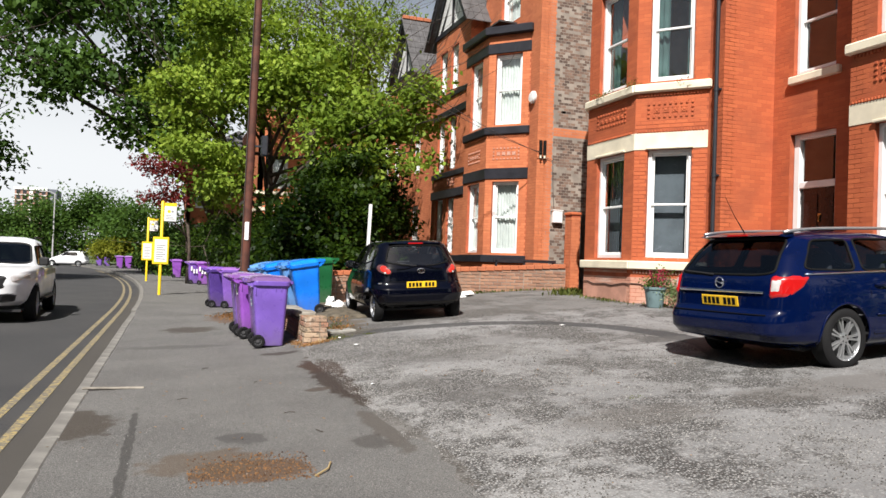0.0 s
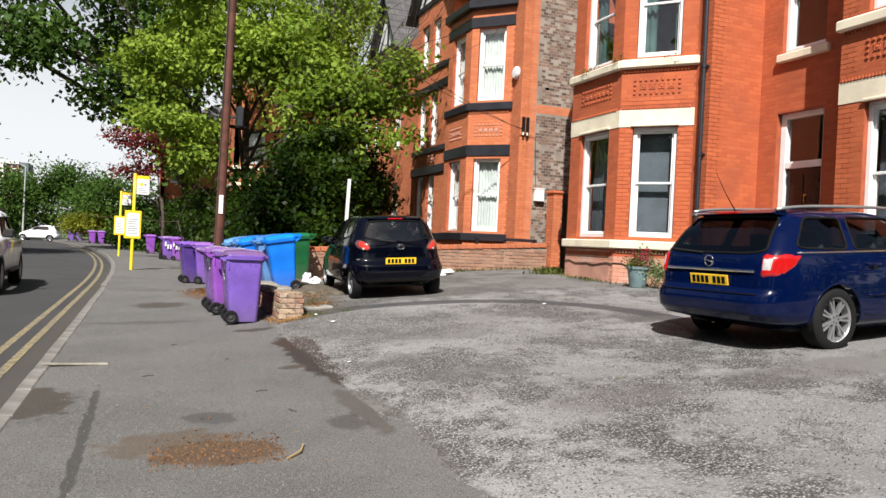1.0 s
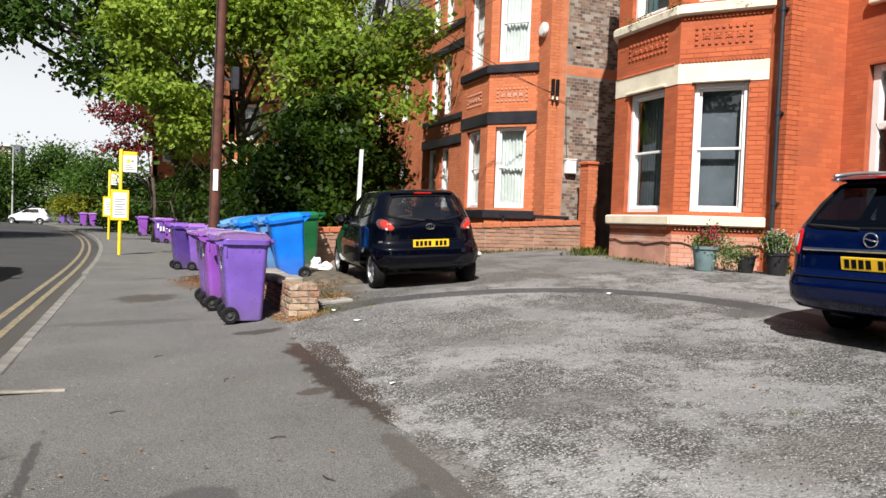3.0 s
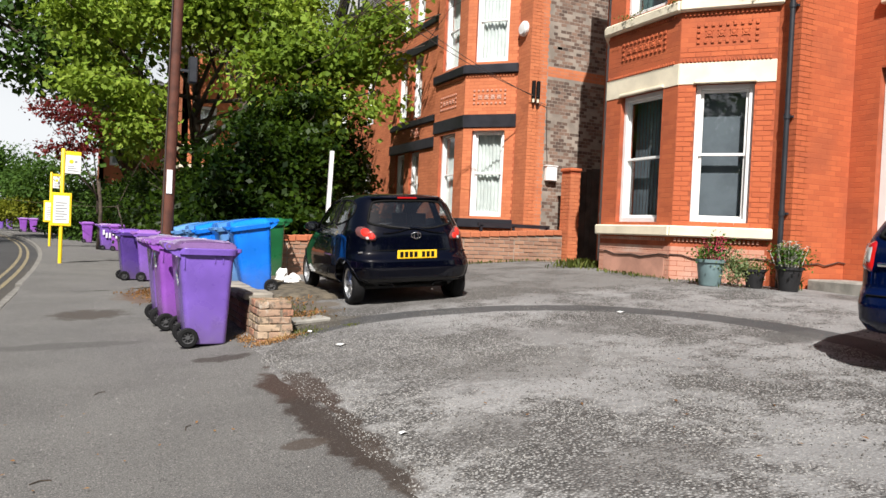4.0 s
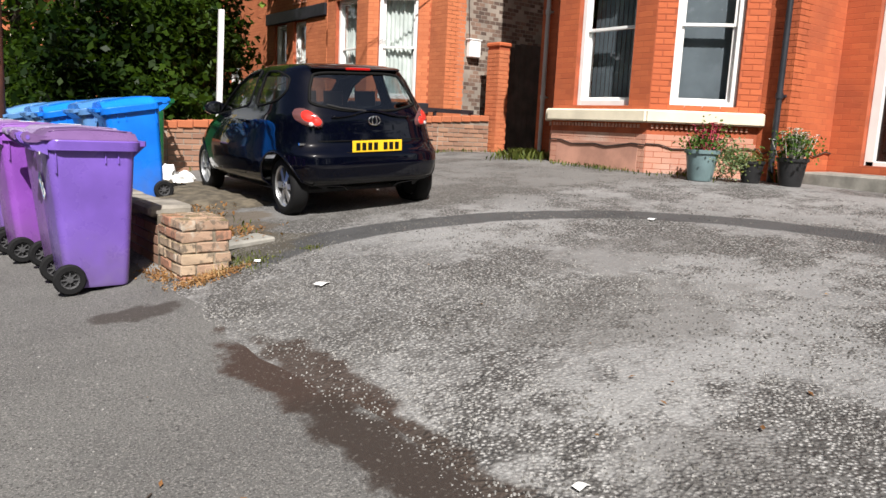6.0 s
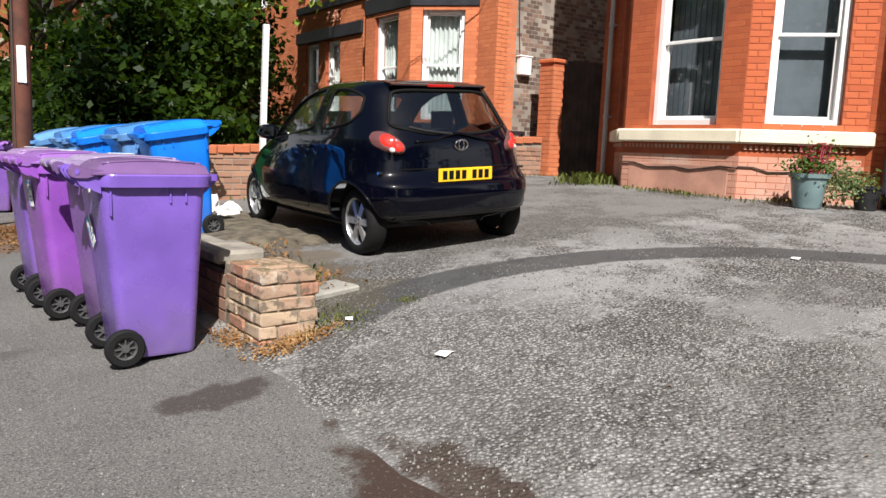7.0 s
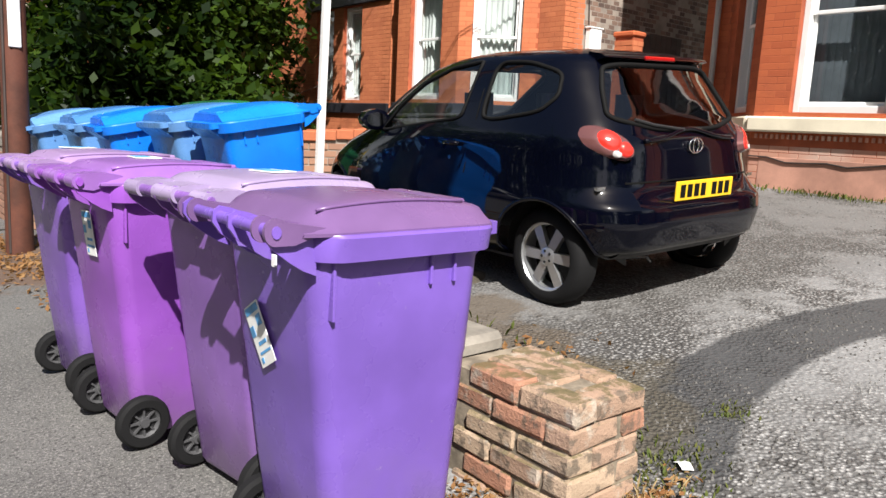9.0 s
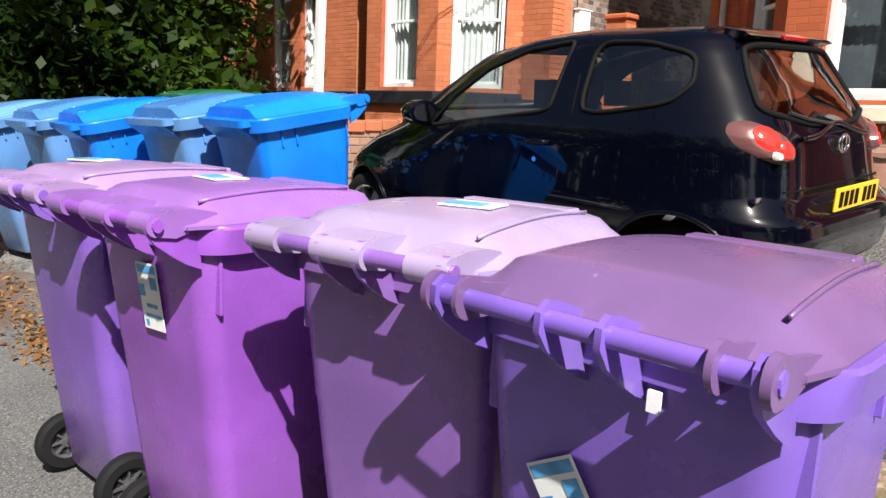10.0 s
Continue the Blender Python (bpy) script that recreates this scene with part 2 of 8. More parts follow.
M_PINK = plain("pink_petals", (0.72, 0.08, 0.16), 0.7, island=0.4)
M_WHITEPETAL = plain("white_petals", (0.85, 0.82, 0.74), 0.7, island=0.2)
M_LIGHTLEAF = leaf_mat("light_leaves", (0.135, 0.22, 0.024), (0.29, 0.37, 0.055))
M_DARKLEAF = leaf_mat("dark_leaves", (0.045, 0.095, 0.018), (0.085, 0.15, 0.025))
# green lowered towards black: the hedge's shade and dark gaps are in the colour
M_IVY = leaf_mat("shade_darkened_ivy_leaves", (0.006, 0.018, 0.003), (0.055, 0.098, 0.010), 0.35)
M_REDLEAF = leaf_mat("red_leaves", (0.10, 0.012, 0.015), (0.22, 0.04, 0.035))
M_YELLOWLEAF = leaf_mat("yellow_green_leaves", (0.16, 0.19, 0.02), (0.26, 0.26, 0.03))
M_VARIEGATED = leaf_mat("cream_edged_leaves", (0.10, 0.17, 0.06), (0.60, 0.62, 0.42))
M_WEED = leaf_mat("weed_leaves", (0.07, 0.10, 0.02), (0.17, 0.17, 0.05))
M_DEADLEAF = leaf_mat("dead_leaves", (0.22, 0.10, 0.04), (0.42, 0.26, 0.12), 0.8)
M_STRAW = leaf_mat("dry_straw", (0.42, 0.30, 0.15), (0.55, 0.44, 0.25), 0.8)


# ---- geometry helpers ----
class Geo:
    """Collects faces of one mesh."""

    def __init__(self):
        self.v, self.f = [], []

    def add(self, vs, fs, m=None):
        k = len(self.v)
        self.v += [tuple(m @ Vector(p)) for p in vs] if m is not None else [tuple(p) for p in vs]
        self.f += [tuple(i + k for i in f) for f in fs]
        return self

    def box(self, a, b, m=None, bev=0.0):
        (x0, y0, z0), (x1, y1, z1) = a, b
        if bev <= 0:
            vs = [(x, y, z) for x in (x0, x1) for y in (y0, y1) for z in (z0, z1)]
            return self.add(vs, [(0, 1, 3, 2), (4, 6, 7, 5), (0, 4, 5, 1), (2, 3, 7, 6), (0, 2, 6, 4), (1, 5, 7, 3)], m)
        vs = []
        for sx, x in ((1, x0), (-1, x1)):
            for sy, y in ((1, y0), (-1, y1)):
                for sz, z in ((1, z0), (-1, z1)):
                    vs += [(x, y + sy * bev, z + sz * bev), (x + sx * bev, y, z + sz * bev), (x + sx * bev, y + sy * bev, z)]
        bm = bmesh.new()
        for p in vs:
            bm.verts.new(p)
        bmesh.ops.convex_hull(bm, input=bm.verts)
        bm.verts.index_update()
        self.add([v.co for v in bm.verts], [[v.index for v in f.verts] for f in bm.faces], m)
        bm.free()
        return self

    def loft(self, rings, caps=True, closed=True, m=None):
        n = len(rings[0])
        vs = [p for r in rings for p in r]
        fs = []
        for i in range(len(rings) - 1):
            for j in range(n if closed else n - 1):
                a, b = i * n + j, i * n + (j + 1) % n
                fs.append((a, b, b + n, a + n))
        if caps:
            fs += [tuple(range(n))[::-1], tuple(range((len(rings) - 1) * n, len(rings) * n))]
        return self.add(vs, fs, m)

    def lathe(self, prof, n=20, m=None, caps=True):
        return self.loft([[(r * math.cos(2 * math.pi * j / n), r * math.sin(2 * math.pi * j / n), z) for j in range(n)] for r, z in prof], caps, True, m)

    def tube(self, path, r, n=8, m=None, closed=False):
        path = [Vector(p) for p in path]
        rings, up = [], None
        for i, p in enumerate(path):
            if closed:
                d = path[(i + 1) % len(path)] - path[i - 1]
            else:
                d = path[min(i + 1, len(path) - 1)] - path[max(i - 1, 0)]
            d.normalize()
            if up is None:
                up = d.orthogonal().normalized()
            up = (up - d * up.dot(d)).normalized()
            s = d.cross(up)
            rr = r[i] if isinstance(r, (list, tuple)) else r
            rings.append([p + (up * math.cos(2 * math.pi * j / n) + s * math.sin(2 * math.pi * j / n)) * rr for j in range(n)])
        if closed:
            rings.append(rings[0])
        return self.loft(rings, not closed, True, m)

    def disc(self, c, axis, r, n=20, ry=None):
        """A flat disc facing along the axis."""
        ax = Vector(axis).normalized()
        u = ax.orthogonal().normalized() if abs(ax.z) > 0.9 else Vector((0, 0, 1)).cross(ax).normalized()
        w = ax.cross(u)
        vs = [Vector(c) + u * r * math.cos(2 * math.pi * j / n) + w * (ry or r) * math.sin(2 * math.pi * j / n) for j in range(n)]
        return self.add(vs, [tuple(range(n))])

    def ob(self, name, mat, parent=None, label="", smooth=False, flat_angle=None):
        me = bpy.data.meshes.new(name)
        me.from_pydata(self.v, [], self.f)
        me.materials.append(mat)
        if name == "wall":
            bm = bmesh.new()
            bm.from_mesh(me)
            bmesh.ops.remove_doubles(bm, verts=bm.verts, dist=0.0005)
            bm.to_mesh(me)
            bm.free()
        me.update()
        if smooth:
            me.shade_smooth()
            if flat_angle:
                me.set_sharp_from_angle(angle=radians(flat_angle))
        ob = new(name, me)
        if parent is not None:
            ob.parent = parent
            ob.matrix_parent_inverse = INV.get(parent.name, Matrix())
        if label:
            ob["label"] = label
        return ob


INV = {}


def base(name, at, label, category, group="", kind="", world=False):
    """An Empty for a thing. world: its parts are written in world coordinates."""
    e = new(name)
    e.location = at
    e.empty_display_size = 0.2
    if world:
        INV[e.name] = Matrix.Translation(at).inverted()
    return tagged(e, label, category, group, kind)


def mid(ob):
    """Parts of a part that is itself written in world coordinates need no offset."""
    INV[ob.name] = Matrix()
    return ob


XS, ZS = (-30.0, -1.5, 0.0, 1.6, 2.5, 5.7, 8.6, 30.0), (-0.06, -0.06, 0.0, 0.045, 0.205, 0.49, 0.70, 0.74)


def ground_z(x, y):
    return float(np.interp(x, XS, ZS)) + (0.012 * (min(max(y, 0), 9) - 9) + 0.024 * (min(max(y, 9), 14) - 9)) * min(1, max(0, (x - 0.5) / 2.5))


def kerb_x(y):
    return -0.88 - 0.0022 * max(0.0, y - 20) ** 2


def on_ground(x, y, yaw=0.0, tilt=True):
    """A pose on the ground, leaning with it."""
    e = 0.4
    n = Vector((-(ground_z(x + e, y) - ground_z(x - e, y)) / (2 * e), -(ground_z(x, y + e) - ground_z(x, y - e)) / (2 * e), 1)).normalized()
    m = Matrix.Translation((x, y, ground_z(x, y)))
    if tilt:
        m = m @ Vector((0, 0, 1)).rotation_difference(n).to_matrix().to_4x4()
    return m @ Matrix.Rotation(radians(yaw), 4, "Z")


# ---- ground ----
def ellipse(n, x, y, cx, cy, rx, ry, wob, soft=0.2):
    """A mask of a stain with a ragged edge."""
    dx = n.math("DIVIDE", n.math("SUBTRACT", x, cx), rx)
    dy = n.math("DIVIDE", n.math("SUBTRACT", y, cy), ry)
    d = n.math("SQRT", n.math("ADD", n.math("MULTIPLY", dx, dx), n.math("MULTIPLY", dy, dy)))
    return n.ramp(n.math("ADD", d, wob), 1.0 + soft, 1.0 - soft)


def pavement_mat():
    n = Nodes("worn_pavement_asphalt")
    x, y, z = n.xyz()
    wob = n.math("MULTIPLY", n.math("SUBTRACT", n.noise(5, 6, 0.65), 0.5), 2.0)
    col = n.mix(n.ramp(n.noise(0.9, 6), 0.3, 0.7), (0.095, 0.092, 0.088), (0.13, 0.127, 0.12))
    col = n.mix(n.math("MULTIPLY", n.ramp(n.noise(115, 3), 0.53, 0.63), 0.65), col, (0.29, 0.28, 0.26))
    col = n.mix(n.math("MULTIPLY", n.ramp(n.noise(85, 3), 0.47, 0.35), 0.8), col, (0.035, 0.033, 0.031))
    col = n.mix(n.math("MULTIPLY", n.ramp(n.noise(2.2, 6, 0.7), 0.58, 0.75), 0.35), col, (0.10, 0.095, 0.088))
    for cx, cy, rx, ry, c, k in (
        (0.55, 4.98, 0.36, 0.26, (0.085, 0.045, 0.02), 0.85), (0.30, 5.25, 0.42, 0.30, (0.085, 0.055, 0.03), 0.6),
        (0.57, 5.86, 0.17, 0.18, (0.055, 0.052, 0.05), 0.75), (-0.72, 6.75, 0.32, 0.55, (0.045, 0.035, 0.025), 0.85),
        (0.36, 14.5, 0.45, 0.55, (0.05, 0.04, 0.032), 0.85), (1.48, 10.57, 0.28, 0.15, (0.035, 0.027, 0.022), 0.85),
        (1.73, 9.2, 0.15, 0.6, (0.035, 0.017, 0.010), 0.95), (1.72, 8.0, 0.14, 0.85, (0.026, 0.016, 0.011), 0.95),
        (1.77, 7.15, 0.07, 0.5, (0.03, 0.02, 0.014), 0.92), (1.69, 5.9, 0.1, 0.8, (0.065, 0.055, 0.045), 0.7), (1.52, 7.75, 0.16, 0.10, (0.05, 0.035, 0.025), 0.8), (1.50, 5.5, 0.14, 0.2, (0.05, 0.045, 0.04), 0.7),
        (0.1, 11.9, 0.7, 0.22, (0.06, 0.057, 0.054), 0.6), (1.3, 16.6, 0.5, 1.1, (0.11, 0.06, 0.035), 0.8), (-0.25, 5.6, 0.035, 1.6, (0.04, 0.038, 0.035), 0.8)):
        col = n.mix(n.math("MULTIPLY", ellipse(n, x, y, cx, cy, rx, ry, wob), k), col, c)
    col = n.mix(n.math("MULTIPLY", n.ramp(n.noise(60, 4), 0.60, 0.68), 0.35), col, (0.24, 0.225, 0.20))
    n.bump(n.math("ADD", n.noise(190, 3), n.math("MULTIPLY", n.noise(7, 4), 0.8)), 0.8, 0.008)
    return n.done(col, 0.88)


def forecourt_mat():
    n = Nodes("worn_forecourt_asphalt")
    x, y, z = n.xyz()
    wob = n.math("MULTIPLY", n.math("SUBTRACT", n.noise(4, 6, 0.65), 0.5), 2.0)
    col = n.mix(n.ramp(n.noise(0.7, 6), 0.3, 0.7), (0.185, 0.184, 0.181), (0.262, 0.261, 0.257))
    edge = n.ramp(n.math("ADD", x, n.math("MULTIPLY", wob, 0.5)), 3.4, 1.9)
    col = n.mix(n.math("MULTIPLY", edge, 0.5), col, (0.325, 0.322, 0.312))
    stones = n.voronoi(52, "F1", 1)
    sx, _, _ = n.xyz(stones)
    patch = n.math("MAXIMUM", n.ramp(n.noise(1.1, 6, 0.75), 0.43, 0.58), n.math("MULTIPLY", ellipse(n, x, y, 2.7, 9.7, 0.95, 1.3, wob, 0.5), 0.74))
    col = n.mix(n.math("MULTIPLY", patch, 0.7), col, n.mix(sx, (0.055, 0.051, 0.047), (0.50, 0.49, 0.47)))
    gap = n.ramp(n.voronoi(52), 0.28, 0.50)
    col = n.mix(n.math("MULTIPLY", gap, n.math("ADD", n.math("MULTIPLY", patch, 0.68), 0.20)), col, (0.032, 0.029, 0.026))
    col = n.mix(n.math("MULTIPLY", n.ramp(sx, 0.85, 0.95), 0.3), col, (0.38, 0.375, 0.36))
    col = n.mix(n.math("MULTIPLY", n.ramp(n.noise(130, 2), 0.45, 0.25), 0.6), col, (0.10, 0.095, 0.09))
    # the dark trench of newer tarmac that curves across the forecourt
    ax, ay = n.math("SUBTRACT", x, 3.65), n.math("SUBTRACT", y, 8.47)
    arc = n.math("SUBTRACT", n.math("SQRT", n.math("ADD", n.math("MULTIPLY", ax, ax), n.math("MULTIPLY", ay, ay))), 2.87)
    off = n.math("ABSOLUTE", n.math("ADD", arc, n.math("MULTIPLY", wob, 0.05)))
    dark = n.math("MULTIPLY", n.ramp(off, 0.225, 0.185), n.math("MULTIPLY", n.ramp(x, 2.3, 2.5), n.ramp(y, 6.0, 7.0)))
    col = n.mix(n.math("MULTIPLY", dark, 0.94), col, n.mix(n.noise(120, 3), (0.028, 0.029, 0.031), (0.065, 0.065, 0.065)))
    far = n.ramp(n.math("ADD", y, n.math("MULTIPLY", wob, 0.3)), 11.4, 12.2)
    col = n.mix(n.math("MULTIPLY", far, 0.5), col, (0.10, 0.094, 0.085))
    for cx, cy, rx, ry, c, k in (
        (2.1, 9.9, 0.42, 1.0, (0.095, 0.09, 0.084), 0.3), (2.5, 11.6, 0.5, 0.5, (0.075, 0.062, 0.038), 0.6), (6.2, 8.2, 0.4, 0.25, (0.08, 0.078, 0.075), 0.7),
        (2.6, 12.8, 0.6, 1.0, (0.09, 0.065, 0.04), 0.7), (1.80, 7.9, 0.12, 1.1, (0.032, 0.02, 0.013), 0.92), (1.88, 9.0, 0.13, 0.6, (0.035, 0.02, 0.013), 0.9), (1.8, 5.2, 0.12, 1.3, (0.09, 0.08, 0.068), 0.6),
        (2.9, 6.4, 0.5, 0.25, (0.10, 0.095, 0.09), 0.5), (3.6, 5.0, 0.6, 0.3, (0.12, 0.11, 0.10), 0.5), (2.45, 7.3, 0.35, 0.3, (0.10, 0.095, 0.09), 0.5),
        (6.0, 5.0, 1.4, 0.35, (0.10, 0.09, 0.08), 0.5), (3.6, 8.6, 0.8, 0.5, (0.10, 0.095, 0.088), 0.45), (4.6, 9.5, 0.9, 0.35, (0.11, 0.105, 0.10), 0.4)):
        col = n.mix(n.math("MULTIPLY", ellipse(n, x, y, cx, cy, rx, ry, wob), k), col, c)
    n.bump(n.math("ADD", n.math("MULTIPLY", n.voronoi(52), n.math("ADD", n.math("MULTIPLY", patch, 1.6), 0.5)), n.math("MULTIPLY", n.noise(6, 5), 0.7)), 0.8, 0.012)
    return n.done(col, 0.85)


def road_mat():
    n = Nodes("shade_darkened_road_asphalt")
    x, y, z = n.xyz()
    # base greys lowered to carry the trees' dappled shade over the road
    col = n.mix(n.ramp(n.noise(0.5, 6), 0.3, 0.7), (0.032, 0.032, 0.033), (0.046, 0.045, 0.045))
    col = n.mix(n.math("MULTIPLY", n.ramp(n.noise(140, 2), 0.55, 0.75), 0.5), col, (0.13, 0.127, 0.124))
    col = n.mix(n.math("MULTIPLY", n.ramp(n.math("ADD", x, n.math("MULTIPLY", n.noise(3, 5), 0.4)), -1.15, -0.85), 0.5), col, (0.075, 0.064, 0.05))
    n.bump(n.noise(170, 3), 0.5, 0.006)
    return n.done(col, 0.85)


def line_mat():
    n = Nodes("worn_yellow_line_paint")
    col = n.mix(n.ramp(n.noise(22, 6, 0.7), 0.36, 0.56), (0.38, 0.29, 0.11), (0.13, 0.12, 0.10))
    n.bump(n.noise(150, 3), 0.4, 0.005)
    return n.done(col, 0.8)


def ragged(y):
    """The uneven seam between pavement and forecourt."""
    return 1.80 + 0.16 * noise.noise((y * 0.9, 2, 0)) + 0.12 * noise.noise((y * 2.6, 5, 0)) + 0.05 * noise.noise((y * 6, 9, 0))


def sheet(name, xs, ys, zf, mat, label, drop=0.0, shift=None):
    g = Geo()
    nx = len(xs)
    for y in ys:
        for x in xs:
            xx = ragged(y) if x == 1.80 and not shift else x + (shift(y) if shift else 0.0)
            g.v.append((xx, y, zf(xx, y)))
    for j in range(len(ys) - 1):
        for i in range(nx - 1):
            a = j * nx + i
            g.f.append((a, a + 1, a + nx + 1, a + nx))
    return tagged(g.ob(name, mat, smooth=True), label, name.split("_")[0], kind="structure")


def rise(x, y):
    return ground_z(x, y) + 0.006 * noise.noise((x * 1.3, y * 1.3, 3)) + 0.004 * noise.noise((x * 4, y * 4, 7))


ROAD_Z = -0.125
far_ground = tagged(Geo().box((-900, -400, -2.0), (900, 1500, -0.3)).ob("ground", plain("rough_grass", (0.08, 0.11, 0.03), 0.95, vary=0.4, scale=0.4)), "rough green grass reaching the horizon", "ground", kind="structure")
ys_long = [y * 1.0 for y in range(-14, 22)] + [22 + 1.5 * k for k in range(80)]
bend = lambda y: kerb_x(y) + 0.88
sheet("road", [-9.0, -7, -5, -3.5, -2.5, -1.6, -1.0, -0.80], ys_long, lambda x, y: ROAD_Z, road_mat(), "grey asphalt road bending away between the kerbs", shift=bend)
M_PAVE = pavement_mat()
ys_near = [round(-6 + 0.2 * k, 2) for k in range(121)]
sheet("pavement", [-0.76 + 0.2 * k for k in range(12)] + [1.80], ys_near, rise, M_PAVE, "worn grey asphalt pavement with stains and cracks")
sheet("pavement", [-0.76, 0, 0.8, 1.8, 2.4], [18 + 1.5 * k for k in range(80)], lambda x, y: 0.05 if y > 19 else rise(x, y), M_PAVE, "grey asphalt pavement bending along the road", shift=bend)
far_pave = sheet("pavement_2", [-12.5, -11, -9.0], ys_long, lambda x, y: -0.02, M_PAVE, "grey asphalt pavement on the far side", shift=bend)
sheet("forecourt", [1.80] + [2.08 + 0.22 * k for k in range(40)] + [10.82], [round(-8 + 0.2 * k, 2) for k in range(129)], rise, forecourt_mat(), "pale worn asphalt forecourt with loose gravel and a dark patched trench")
sheet("garden_ground", [2.4, 5, 8, 12, 20], [17.5 + 3 * k for k in range(26)], lambda x, y: 0.30 + 0.03 * (x - 2.4), M_SOIL, "dark garden soil under the shrubs", shift=bend)
for off, nm in ((-0.32, "yellow_line"), (-0.56, "yellow_line")):
    g = Geo()
    yy = [-6 + 0.5 * k for k in range(140)]
    for y in yy:
        g.v += [(kerb_x(y) + off - 0.045, y, ROAD_Z + 0.005), (kerb_x(y) + off + 0.045, y, ROAD_Z + 0.005)]
    g.f = [(2 * i, 2 * i + 1, 2 * i + 3, 2 * i + 2) for i in range(len(yy) - 1)]
    tagged(g.ob(nm, bpy.data.materials.get("worn_yellow_line_paint") or line_mat()), "worn double yellow line painted along the kerb", "road marking", kind="structure")


# ---- walls ----
class Panel:
    """An upright wall face from p to q, its outside on the right hand of the way from p to q."""

    def __init__(self, p, q):
        p, q = Vector((p[0], p[1], 0)), Vector((q[0], q[1], 0))
        self.len = (q - p).length
        d = (q - p).normalized()
        n = Vector((d.y, -d.x, 0))
        self.m = Matrix(((d.x, n.x, 0, p.x), (d.y, n.y, 0, p.y), (0, 0, 1, 0), (0, 0, 0, 1)))

    def wall(self, g, z0, z1, holes=(), t=0.28, ends=(0, 0)):
        """The wall's body with its openings."""
        ss = sorted({0.0 - ends[0], self.len + ends[1], *[h[0] for h in holes], *[h[1] for h in holes]})
        zs = sorted({z0, z1, *[h[2] for h in holes], *[h[3] for h in holes]})
        inside = lambda s, z: any(h[0] < s < h[1] and h[2] < z < h[3] for h in holes)
        cell = [[not inside((ss[i] + ss[i + 1]) / 2, (zs[k] + zs[k + 1]) / 2) for k in range(len(zs) - 1)] for i in range(len(ss) - 1)]
        ok = lambda i, k: 0 <= i < len(ss) - 1 and 0 <= k < len(zs) - 1 and cell[i][k]
        for i in range(len(ss) - 1):
            for k in range(len(zs) - 1):
                if not cell[i][k]:
                    continue
                a, b, c, d = ss[i], ss[i + 1], zs[k], zs[k + 1]
                P = [(a, 0, c), (b, 0, c), (b, 0, d), (a, 0, d), (a, -t, c), (b, -t, c), (b, -t, d), (a, -t, d)]
                fs = [(0, 1, 2, 3), (7, 6, 5, 4)]
                fs += [] if ok(i - 1, k) else [(0, 3, 7, 4)]
                fs += [] if ok(i + 1, k) else [(1, 5, 6, 2)]
                fs += [] if ok(i, k - 1) else [(0, 4, 5, 1)]
                fs += [] if ok(i, k + 1) else [(3, 2, 6, 7)]
                g.add(P, fs, self.m)

    def bricks(self, g, z0, z1, holes=(), s0=0.0, s1=None, course=0.0765, long=0.226, joint=0.006, proud=0.0012, ragged=0.0, uneven=0.0003):
        """Courses of bricks laid a little proud of the wall's face."""
        s1 = self.len if s1 is None else s1
        k, z = 0, z0
        while z + course <= z1 + 0.001:
            a, b = z + joint / 2, z + course - joint / 2
            left = s0 + (ragged * (k // 3 % 2) if ragged else 0.0)
            s = s0 - (long / 2 if k % 2 else 0.0)
            while s < s1:
                for p, q in self.cut(max(s, left) + joint / 2, min(s + long, s1) - joint / 2, (a + b) / 2, holes):
                    if q - p > 0.03:
                        h = proud + random.uniform(-uneven, uneven)
                        c = 0.002
                        g.add([(p, 0, a), (q, 0, a), (q, 0, b), (p, 0, b), (p + c, h, a + c), (q - c, h, a + c), (q - c, h, b - c), (p + c, h, b - c)],
                              [(4, 5, 6, 7), (0, 1, 5, 4), (1, 2, 6, 5), (2, 3, 7, 6), (3, 0, 4, 7)], self.m)
                s += long
            z += course
            k += 1

    def cut(self, p, q, z, holes):
        parts = [(p, q)]
        for h in holes:
            if h[2] < z < h[3]:
                parts = [r for a, b in parts for r in ((a, min(b, h[0])), (max(a, h[1]), b)) if r[1] > r[0]]
        return parts

    def box(self, g, s0, s1, n0, n1, z0, z1, bev=0.0):
        g.box((s0, n0, z0), (s1, n1, z1), self.m, bev)


